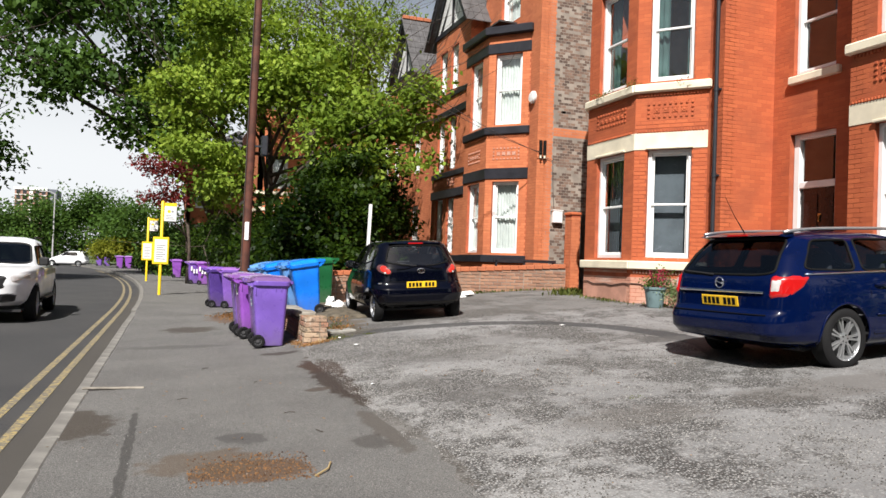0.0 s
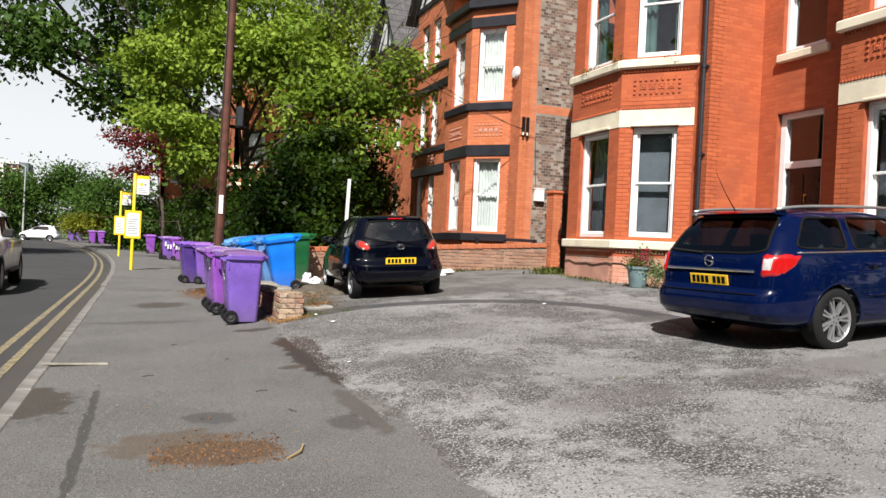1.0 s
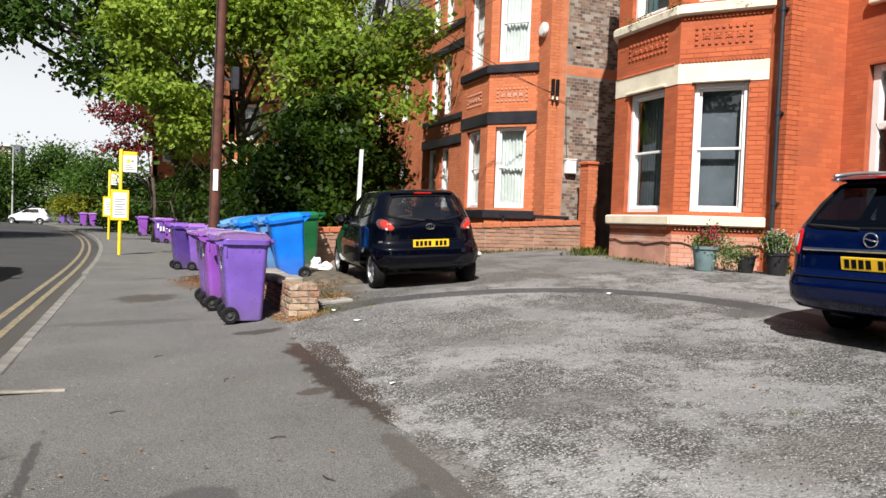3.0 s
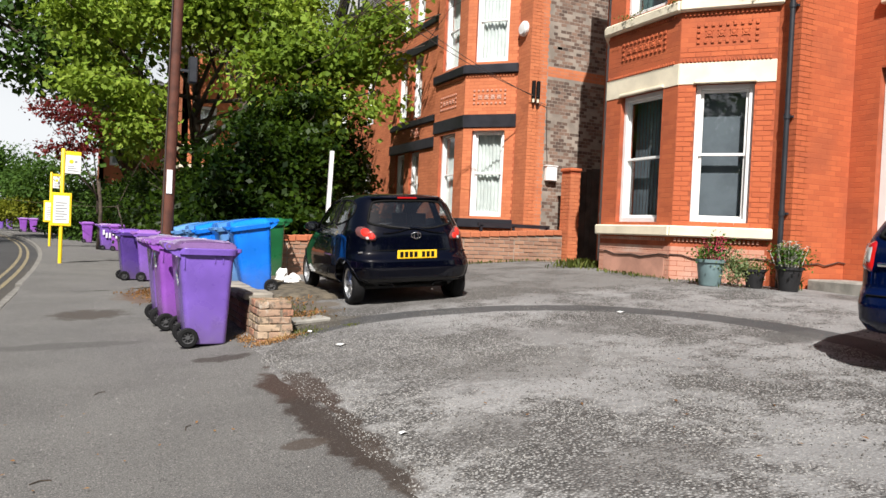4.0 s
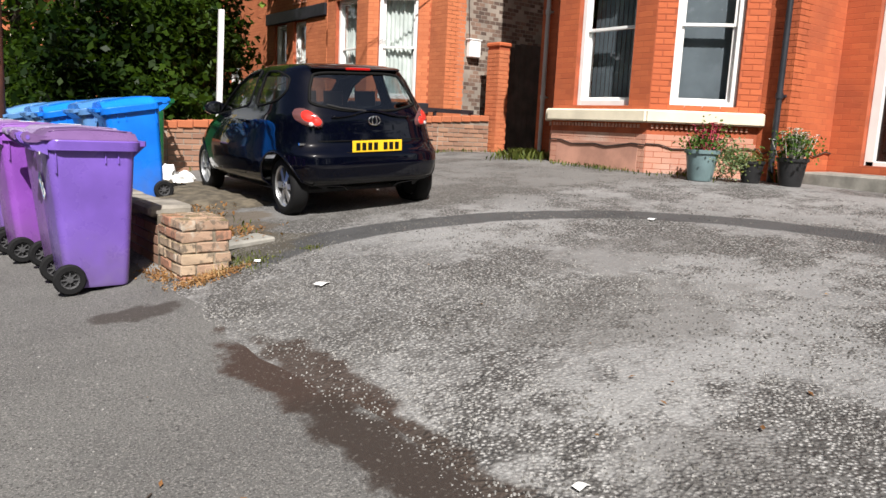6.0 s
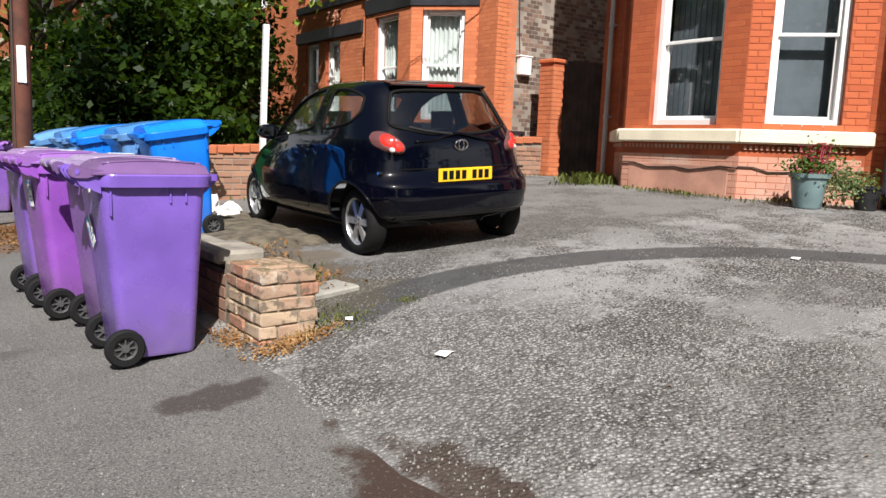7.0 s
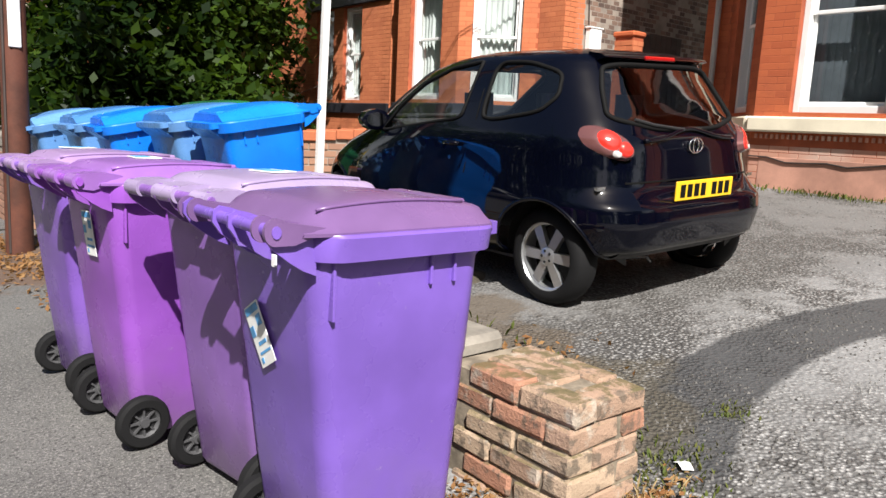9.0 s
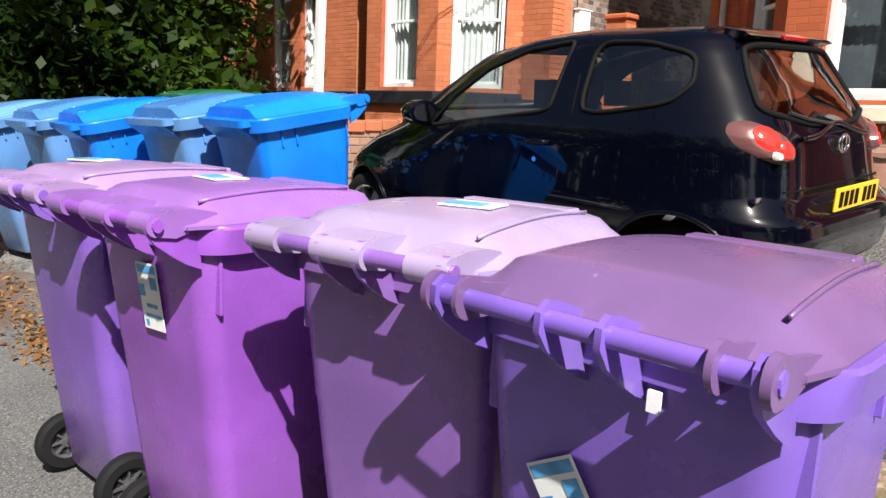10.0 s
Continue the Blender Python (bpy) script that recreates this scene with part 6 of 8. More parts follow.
for s in (-1, 1):
    g = Geo()
    sp = smooth_poly([(s * y, z) for y, z in ((0.50, 0.98), (0.82, 1.02), (0.84, 0.90), (0.55, 0.84))], r=0.2)
    patch(g, sp, lambda y, z, o: shC.rear(y, z, True) + Vector((o, 0, 0)), 0.02, 4)
    g.ob("headlamp", M_CLEARLAMP, pickup, "", True, 50)
    c = shC.side(3.55, 1.24, s) + Vector((0, s * 0.13, 0.02))
    Geo().box((c.x - 0.06, c.y - 0.10, c.z - 0.09), (c.x + 0.06, c.y + 0.10, c.z + 0.10), None, 0.03).ob("door_mirror", M_BLACKPLASTIC, pickup)
    Geo().box((1.6, s * 0.93 - 0.08, 0.42), (3.5, s * 0.93 + 0.08, 0.47), None, 0.02).ob("side_step", M_BLACKPLASTIC, pickup)
    Geo().tube([(x, s * 0.66, 1.80 - 0.02 * abs(x - 2.4)) for x in (1.9, 2.2, 2.6, 3.0)], 0.02, 6).ob("roof_rail", M_BLACKPLASTIC, pickup)
g = Geo()
patch(g, smooth_poly([(-0.46, 0.98), (0.46, 0.98), (0.42, 0.70), (-0.42, 0.70)], r=0.2), lambda y, z, o: shC.rear(y, z, True) + Vector((o, 0, 0)), 0.03, 4)
g.ob("grille", M_BLACKPLASTIC, pickup, "black grille")
g = Geo()
patch(g, smooth_poly([(-0.8, 0.62), (0.8, 0.62), (0.75, 0.42), (-0.75, 0.42)], r=0.2), lambda y, z, o: shC.rear(y, z, True) + Vector((o, 0, 0)), 0.03, 4)
g.ob("bumper", M_BLACKPLASTIC, pickup, "black lower bumper")
pickup.matrix_basis = pose(-3.66, 19.5, ROAD_Z + 0.005, 0, 0, -88) @ Matrix.Translation((-2.6, 0, 0))

far_car, shD = build_car("hatchback_car", "white hatchback car parked far along the road", AYGO, M_CARWHITE, (0.62, 2.94), 0.285, 1.42, [([(0.7, 1.02), (2.3, 0.99), (1.8, 1.33), (0.8, 1.35)], 0.2)],
                        [(-0.5, 1.0), (0.5, 1.0), (0.45, 1.33), (-0.45, 1.33)], None, [], M_PRIVACY, M_PRIVACY, 40)
for wx in (0.62, 2.94):
    for s in (-1, 1):
        alloy_wheel(far_car, (wx, s * 0.70, 0.285), 0.285, 0.165, 6, s)
far_car.matrix_basis = pose(-7.6, 78.0, ROAD_Z + 0.005, 0, 0, 170)


# ---- garden walls, gate ----
def brick_block(mesh_cache, size, jitter, mat):
    """A brick with chipped edges; alike bricks share a mesh."""
    k = (round(size[0], 3), round(size[1], 3), round(size[2], 3), jitter)
    if k not in mesh_cache:
        rnd = random.Random(jitter * 7 + 3)
        g = Geo().box((-size[0] / 2, -size[1] / 2, -size[2] / 2), (size[0] / 2, size[1] / 2, size[2] / 2), None, 0.008)
        g.v = [(x + rnd.uniform(-0.004, 0.004), y + rnd.uniform(-0.004, 0.004), z + rnd.uniform(-0.004, 0.004)) for x, y, z in g.v]
        me = bpy.data.meshes.new("brick")
        me.from_pydata(g.v, [], g.f)
        me.materials.append(mat)
        mesh_cache[k] = me
    return mesh_cache[k]


BRICKS = {}
PX0, PX1, PY0, PY1 = 1.90, 2.26, 11.05, 11.56
pillar = base("brick_pillar", (2.08, 11.3, 0.08), "low weathered buff brick pillar ending the garden wall", "pillar", world=True)
Geo().box((PX0 + 0.012, PY0 + 0.012, -0.05), (PX1 - 0.012, PY1 + 0.05, 0.525), None, 0.01).ob("core", M_OLDMORTAR, pillar)
rnd = random.Random(5)
for k in range(6):
    zc = 0.115 + 0.078 * k
    cells = []
    if k % 2 == 0:
        cells = [((PX0 + 0.115, PY0 + 0.055), (0.225, 0.105)), ((PX1 - 0.06, PY0 + 0.055), (0.115, 0.105)), ((PX0 + 0.055, PY0 + 0.225), (0.105, 0.222)), ((PX1 - 0.055, PY0 + 0.225), (0.105, 0.222)), ((PX0 + 0.055, PY0 + 0.43), (0.105, 0.17)), ((PX1 - 0.055, PY0 + 0.43), (0.105, 0.17)), ((PX0 + 0.18, PY0 + 0.225), (0.14, 0.222))]
    else:
        cells = [((PX0 + 0.055, PY0 + 0.112), (0.105, 0.222)), ((PX0 + 0.225, PY0 + 0.055), (0.225, 0.105)), ((PX1 - 0.055, PY0 + 0.225), (0.105, 0.222)), ((PX0 + 0.055, PY0 + 0.345), (0.105, 0.222)), ((PX1 - 0.055, PY0 + 0.43), (0.105, 0.17)), ((PX0 + 0.18, PY0 + 0.33), (0.14, 0.3))]
    for (x, y), (w, d) in cells:
        if k == 5 and rnd.random() < 0.08:
            continue
        b = new("brick", brick_block(BRICKS, (w, d, 0.068), rnd.randrange(4), M_OLDBRICK))
        b.parent, b.matrix_parent_inverse = pillar, INV[pillar.name]
        b.matrix_basis = pose(x + rnd.uniform(-0.004, 0.004), y + rnd.uniform(-0.004, 0.004), zc, rnd.uniform(-1, 1), rnd.uniform(-1, 1), rnd.uniform(-1.5, 1.5))
gw = base("garden_wall", (2.05, 12.2, 0.1), "low old brick wall with worn stone coping slabs", "wall", kind="structure", world=True)
Geo().box((1.93, 11.57, -0.05), (2.22, 13.65, 0.46)).ob("core", M_MORTAR_GREY, gw)
Wl, Wr = Panel((1.93, 13.65), (1.93, 11.57)), Panel((2.22, 11.57), (2.22, 13.65))
for P in (Wl, Wr):
    g = Geo()
    P.bricks(g, -0.02, 0.46, proud=0.012, uneven=0.005, joint=0.014)
    tagged(g.ob("brickwork", M_OLDBRICK_J, gw), kind="stuff")
for y0, y1, z in ((11.62, 12.10, 0.50), (12.12, 12.85, 0.47), (12.87, 13.68, 0.475)):
    g = Geo().box((1.86, y0, z), (2.19, y1, z + 0.08), None, 0.022)
    g.v = [(x + 0.012 * noise.noise((x * 9, y * 9, z * 9)), y + 0.02 * noise.noise((x * 7, y * 7, 4)), zz + 0.008 * noise.noise((x * 8, y * 8, 9))) for x, y, zz in g.v for z in (zz,)]
    g.ob("coping_stone", M_STONE, gw)
gw2 = base("garden_wall", (1.9, 19, 0.1), "old brick wall with rough stone capping under the hedge", "wall", kind="structure", world=True)
Geo().box((1.75, 17.75, 0), (2.1, 34.0, 0.86)).ob("core", M_MORTAR_GREY, gw2)
g = Geo()
Panel((1.75, 34.0), (1.75, 17.75)).bricks(g, 0.06, 0.86, proud=0.012, uneven=0.005, joint=0.014)
Panel((1.75, 17.75), (2.1, 17.75)).bricks(g, 0.06, 0.86, proud=0.012, uneven=0.005, joint=0.014)
tagged(g.ob("brickwork", M_OLDBRICK_J, gw2), kind="stuff")
for i in range(14):
    g = Geo().box((1.70 + 0.03 * (i % 2), 17.7 + i * 1.15, 0.86), (2.16, 18.8 + i * 1.15, 0.99 + 0.04 * (i % 3)), None, 0.04)
    g.v = [(x + 0.03 * noise.noise((x * 5, y * 5, z * 5)), y, z + 0.03 * noise.noise((x * 6, y * 6, 2))) for x, y, z in g.v]
    g.ob("coping_stone", M_STONE, gw2)
# boundary wall between the forecourt and the far house
bw = base("boundary_wall", (6.5, 16.95, 0.4), "old mottled brick boundary wall with a terracotta coping", "wall", kind="structure", world=True)
Pb = Panel((2.4, 16.92), (9.66, 16.92))
for k in range(6):
    Pk = Panel((2.4 + 1.21 * k, 16.92), (2.4 + 1.21 * (k + 1), 16.92))
    g = Geo()
    Pk.wall(g, 0.1, 1.05 + 0.07 * k, t=0.24)
    g.ob("core", M_MORTAR_GREY, bw)
    g = Geo()
    Pk.bricks(g, 0.18, 1.05 + 0.07 * k, proud=0.012, uneven=0.006, joint=0.016, long=0.24, course=0.082)
    tagged(g.ob("brickwork", M_OLDBRICK_J, bw), kind="stuff")
for i in range(32):
    s = i * 0.2265
    g = Geo()
    Pb.box(g, s + 0.005, s + 0.2215, -0.27, 0.035, 0.99 + 0.058 * s, 1.10 + 0.058 * s, 0.01)
    g.ob("coping_brick", M_COPE, bw)
gp = base("gate_pillar", (9.85, 16.9, 0.7), "narrow red brick gate pillar at the house's side", "pillar", world=True)
Geo().box((9.72, 16.78, 0.5), (9.98, 17.12, 2.82), None, 0.01).ob("core", M_MORTAR, gp)
g = Geo()
for P in (Panel((9.72, 16.78), (9.98, 16.78)), Panel((9.72, 17.12), (9.72, 16.78))):
    P.bricks(g, 0.6, 2.8, proud=0.006, uneven=0.003)
tagged(g.ob("brickwork", M_BRICK2, gp), kind="stuff")
Geo().box((9.69, 16.75, 2.80), (10.01, 17.15, 2.88), None, 0.02).ob("cap", M_BRICK_ONE, gp)
gt = base("side_gate", (10.4, 17.0, 0.7), "tall dark boarded gate in the passage between houses", "gate", world=True)
for i in range(9):
    Geo().box((10.0 + 0.145 * i, 16.98, 0.72), (10.135 + 0.145 * i, 17.01, 2.75 + 0.18 * math.sin(min(1, i / 3) * 1.57)), None, 0.004).ob("board", M_GATE, gt)
Geo().box((10.05, 17.01, 0.95), (11.3, 17.05, 1.07)).ob("rail", M_GATE, gt)
Geo().box((10.05, 17.01, 2.35), (11.3, 17.05, 2.47)).ob("rail", M_GATE, gt)

# kerb stones
kerb = base("kerb", (-0.82, 8, -0.1), "weathered concrete kerb stones along the pavement", "kerb", kind="structure", world=True)
km = {}
for i in range(96):
    y0 = -5.6 + 0.92 * i
    x0, x1 = kerb_x(y0), kerb_x(y0 + 0.92)
    if 0 not in km:
        me = bpy.data.meshes.new("kerb_stone")
        gg = Geo().box((-0.065, -0.453, -0.20), (0.065, 0.453, 0.0), None, 0.014)
        me.from_pydata(gg.v, [], gg.f)
        me.materials.append(M_KERB)
        km[0] = me
    o = new("kerb_stone", km[0])
    o.parent, o.matrix_parent_inverse = kerb, INV[kerb.name]
    z = ground_z(-0.8, y0) if y0 < 19 else 0.02
    o.matrix_basis = pose((x0 + x1) / 2 + 0.065 + random.uniform(-0.008, 0.008), y0 + 0.46, z + 0.012 + random.uniform(-0.006, 0.006), 0, random.uniform(-1.5, 1.5), math.degrees(math.atan2(-(x1 - x0), 0.92)))

# ---- fixtures on the far house ----
al = base("alarm_box", (9.02, 17.9, 6.0), "white round alarm box on the wall", "alarm", world=True)
Geo().lathe([(0.17, 0), (0.17, 0.05), (0.13, 0.09), (0.0, 0.10)], 24, Matrix.Translation((9.04, 17.86, 6.02)) @ Matrix.Rotation(radians(-90), 4, "Y") @ Matrix.Rotation(0, 4, "Z"), False).ob("cover", M_WHITE, al, "", True, 40)
mt = base("meter_box", (9.62, 17.5, 2.8), "white meter box on the side wall", "meter box", world=True)
Geo().box((9.55, 17.46, 2.62), (9.83, 17.575, 2.95), None, 0.015).ob("cover", M_WHITE, mt)
Geo().box((9.53, 17.45, 2.945), (9.85, 17.575, 2.97), None, 0.006).ob("lid", M_WHITE, mt)
for x in (9.12, 9.24):
    ins = base("cable_insulator", (x, 17.5, 4.6), "black cable bracket with pale insulators on the wall", "insulator", world=True)
    Geo().tube([(x, 17.50, 4.42), (x, 17.50, 4.80)], 0.045, 10).ob("bracket", M_INK, ins, "", True, 50)
    Geo().tube([(x, 17.50, 4.33), (x, 17.50, 4.42)], 0.028, 8).ob("insulator", M_CREAM, ins, "", True, 50)
g = Geo()
for a, b, sag in (((9.12, 17.47, 4.45), (1.55, 16.75, 8.3), 0.5), ((9.24, 17.47, 4.45), (1.55, 16.85, 8.0), 0.55)):
    g.tube([tuple(a[k] + (b[k] - a[k]) * t - (sag * 4 * t * (1 - t) if k == 2 else 0) for k in range(3)) for t in [i / 20 for i in range(21)]], 0.008, 5)
tagged(g.ob("overhead_cable", M_CABLE), "thin dark telephone cables slung to the house", "cable")
g = Geo().tube([(9.2, 17.55, 4.4), (9.25, 17.55, 4.2), (9.35, 17.55, 4.35), (9.52, 17.55, 4.3), (9.55, 17.55, 3.6), (9.60, 17.55, 3.0)], 0.008, 5)
g.ob("cable", M_CABLE, house2)
# black rail under the far bay
rl = base("handrail", (8.3, 17.3, 1.3), "black painted rail before the far bay", "rail", world=True)
Geo().box((7.75, 17.25, 1.52), (9.55, 17.30, 1.60)).ob("rail", M_BLACKPAINT, rl)
for x in (7.8, 8.6, 9.45):
    Geo().box((x, 17.25, 0.6), (x + 0.05, 17.30, 1.55)).ob("post", M_BLACKPAINT, rl)

# ---- street furniture ----
pl = base("telegraph_pole", (1.5, 16.75, 0.1), "tall brown wooden telegraph pole on the pavement", "pole", world=True)
Geo().tube([(1.50, 16.78, 0.0), (1.53, 16.78, 3.0), (1.57, 16.78, 6.0), (1.61, 16.78, 9.5)], [0.108, 0.096, 0.084, 0.070], 18).ob("shaft", M_TIMBER, pl, "", True, 60)
Geo().box((1.47, 16.665, 1.78), (1.56, 16.695, 2.18), None, 0.006).ob("notice", M_PAPER, pl, "small white notice")
Geo().box((1.76, 16.68, 3.68), (1.90, 16.88, 4.12), None, 0.02).ob("junction_box", M_PIPE, pl)
Geo().box((1.58, 16.74, 3.86), (1.78, 16.80, 3.90)).ob("bracket", M_PIPE, pl)
for z in (5.4, 6.1, 6.7, 7.3, 7.9):
    Geo().tube([(1.56 - 0.15, 16.76, z), (1.56 + 0.15, 16.76, z)], 0.011, 6).ob("step_iron", M_GREYPIPE, pl)
Geo().tube([(1.42, 16.71, 0.1), (1.45, 16.71, 4.0), (1.52, 16.73, 9.0)], 0.012, 6).ob("cable", M_CABLE, pl)
post = base("white_post", (4.1, 16.4, 0.4), "slightly leaning white painted wooden post", "post", world=True)
Geo().loft([rrect(x - 0.035, x + 0.035, 16.40, 16.47, z, 0.008, 2) for x, z in ((4.17, 0.3), (4.20, 1.5), (4.235, 2.72))], True).ob("shaft", M_WHITE, post)


def bus_stop(x, y, label):
    e = base("bus_stop", (x, y, 0.05), label, "bus stop")
    Geo().lathe([(0.05, 0), (0.05, 3.10), (0.03, 3.12)], 12).ob("pole", M_YELLOW, e, "", True, 50)
    f = Geo().box((0.06, -0.015, 2.45), (0.44, 0.015, 3.05), None, 0.01).ob("flag", M_SIGN, e, "white stop flag with a yellow head")
    Geo().box((0.06, -0.018, 2.95), (0.44, 0.018, 3.06), None, 0.006).ob("flag_head", M_YELLOW, f)
    Geo().disc((0.20, -0.0185, 2.78), (0, -1, 0), 0.055, 16).ob("roundel", M_YELLOW, f)
    Geo().disc((0.31, -0.0185, 2.78), (0, -1, 0), 0.04, 16).ob("roundel", M_GREYMARK, f)
    for k in range(3):
        Geo().box((0.11, -0.0175, 2.52 + 0.06 * k), (0.38 - 0.05 * k, -0.0165, 2.545 + 0.06 * k)).ob("print_bar", M_GREYMARK, f)
    c = Geo().box((-0.26, -0.06, 1.02), (0.24, -0.02, 1.92), None, 0.01).ob("timetable_case", M_YELLOW, e, "yellow timetable frame")
    Geo().box((-0.20, -0.066, 1.10), (0.18, -0.058, 1.84)).ob("timetable", M_SIGN, c, "white timetable sheet")
    for k in range(7):
        Geo().box((-0.15, -0.069, 1.18 + 0.075 * k), (0.13 - 0.06 * (k % 2), -0.0665, 1.21 + 0.075 * k)).ob("print_bar", M_GREYMARK, c)
    e.matrix_basis = pose(x, y, 0.04, 0, 0, 4)
    return tagged(e, group="bus stop signs")


bus_stop(-0.36, 26.0, "yellow bus stop pole with a flag and timetable")
bus_stop(-1.15, 38.5, "second yellow bus stop pole further along the pavement")
for x, y, h in ((-11.2, 82, 7.0), (-14.5, 110, 8.0)):
    e = base("street_lamp", (x, y, 0), "tall grey street lamp far along the road", "street lamp")
    Geo().tube([(0, 0, 0), (0, 0, h)], [0.09, 0.05], 8).ob("pole", M_GREYPIPE, e)
    Geo().tube([(0, 0, h), (0.4, 0, h + 0.2), (1.0, 0, h + 0.22)], 0.035, 6).ob("arm", M_GREYPIPE, e)
    Geo().box((0.8, -0.1, h + 0.14), (1.4, 0.1, h + 0.24), None, 0.03).ob("lantern", M_GREYPIPE, e)
    e.matrix_basis = pose(x, y, -0.05, 0, 0, 180)
tower = base("tower_block", (-46, 300, 0), "far concrete and brick tower block of flats", "building", world=True)
Geo().box((-53.5, 298, -1), (-43.2, 312, 22.5)).ob("wall", plain("far_brick", (0.36, 0.20, 0.15), 0.9), tower)
Geo().box((-43.2, 299, -1), (-40.3, 311, 23.2)).ob("stair_tower", plain("far_slate_cladding", (0.13, 0.14, 0.17), 0.8), tower)
Geo().box((-53.8, 297.6, 22.5), (-43.2, 312, 23.4)).ob("parapet", M_WHITE, tower)
for k in range(9):
    z = 4.0 + 2.1 * k
    Geo().box((-53.6, 297.7, z - 0.25), (-43.1, 298.0, z)).ob("balcony_band", M_WHITE, tower)
    for i in range(5):
        w = Geo().box((-53.0 + 2.0 * i, 297.85, z + 0.3), (-51.8 + 2.0 * i, 298.05, z + 1.5)).ob("window", M_WHITE if i == 2 else M_PIPE, tower)

# ---- plants ----
def leaves(name, blobs, n, size, mat, parent=None, seed=1, droop=0.25, clump=14, shell=0.55, label="", spread=2.2, boughs=12):
    """A mass of separate leaves in clumps, thick towards the outside of the given blobs."""
    r = np.random.default_rng(seed)
    vol = np.array([b[3] * b[4] * b[5] for b in blobs]) ** 0.75
    which = r.choice(len(blobs), n // clump, p=vol / vol.sum())
    B = np.array(blobs)[which]
    # boughs: each blob carries a few, and the clumps gather round them
    bough = r.normal(size=(len(blobs), boughs, 3))
    bough /= np.linalg.norm(bough, axis=2)[:, :, None]
    bough *= (shell + (1 - shell) * r.random((len(blobs), boughs, 1)) ** 0.6) * 1.02
    d = bough[which, r.integers(0, boughs, len(which))] + r.normal(size=(len(which), 3)) * np.array([0.20, 0.20, 0.13])
    c = B[:, :3] + d * B[:, 3:6]
    d = d / (np.linalg.norm(d, axis=1)[:, None] + 1e-6)
    c = np.repeat(c, clump, 0)
    out = np.repeat(d, clump, 0)
    c = c + r.normal(size=c.shape) * size * np.array([spread, spread, spread * 0.55])
    m = len(c)
    u = r.normal(size=(m, 3)) + out * 0.6
    u[:, 2] -= droop * 2
    u /= np.linalg.norm(u, axis=1)[:, None]
    w = np.cross(u, r.normal(size=(m, 3)) * 0.6 + np.array([0, 0, 1.0]) + out * 0.5)
    w /= np.linalg.norm(w, axis=1)[:, None] + 1e-9
    s = size * r.uniform(0.6, 1.25, (m, 1))
    nn = np.cross(u, w)
    P = np.stack([c - u * s * 0.5, c + w * s * 0.36 + nn * s * 0.10, c + u * s * 0.55, c - w * s * 0.36 + nn * s * 0.10], 1).reshape(-1, 3)
    me = bpy.data.meshes.new(name)
    me.vertices.add(len(P))
    me.vertices.foreach_set("co", P.ravel())
    me.loops.add(m * 4)
    me.loops.foreach_set("vertex_index", np.arange(m * 4, dtype=np.int32))
    me.polygons.add(m)
    me.polygons.foreach_set("loop_start", np.arange(0, m * 4, 4, dtype=np.int32))
    me.materials.append(mat)
    me.update(calc_edges=True)
    ob = new(name, me)
    if parent is not None:
        ob.parent, ob.matrix_parent_inverse = parent, INV.get(parent.name, Matrix())
    if label:
        ob["label"] = label
    return ob


def limb(g, a, b, r0, r1, depth, rnd, wob=0.12):
    """A limb that tapers and forks."""
    a, b = Vector(a), Vector(b)
    L = (b - a).length
    pts = [a + (b - a) * t + Vector((rnd.uniform(-1, 1), rnd.uniform(-1, 1), rnd.uniform(-0.4, 0.6))) * L * wob * math.sin(t * math.pi) for t in (0, 0.33, 0.66, 1)]
    g.tube(pts, [r0 + (r1 - r0) * t for t in (0, 0.33, 0.66, 1)], 7)
    if depth > 0:
        for k in range(3):
            d = (b - a).normalized() + Vector((rnd.uniform(-1, 1), rnd.uniform(-1, 1), rnd.uniform(-0.3, 0.8))) * 0.8
            limb(g, pts[2 + k % 2], pts[2 + k % 2] + d.normalized() * L * rnd.uniform(0.5, 0.8), r1 * 0.85, r1 * 0.35, depth - 1, rnd)


def tree(label, at, trunk_h, r, blobs, n, size, mat, seed, shell=0.55, depth=2, spread=2.2, name="tree", clump=14, boughs=12):
    e = base(name, at, label, "tree" if name == "tree" else "shrub", world=True)
    rnd = random.Random(seed)
    g = Geo()
    top = Vector(at) + Vector((rnd.uniform(-0.3, 0.3), rnd.uniform(-0.3, 0.3), trunk_h))
    g.tube([Vector(at) - Vector((0, 0, 0.3)), Vector(at) + (top - Vector(at)) * 0.5 + Vector((0.08, 0.05, 0)), top], [r * 1.25, r * 0.95, r * 0.8], 12)
    for b in blobs:
        c = Vector(b[:3])
        limb(g, top - Vector((0, 0, trunk_h * rnd.uniform(0.0, 0.6))), top + (c - top) * 0.95, r * 0.5, r * 0.16, depth, rnd)
    g.ob("trunk", M_BARK, e, "", True)
    tagged(leaves("crown", blobs, n, size, mat, e, seed, shell=shell, clump=clump, spread=spread, boughs=boughs), kind="stuff")
    return e


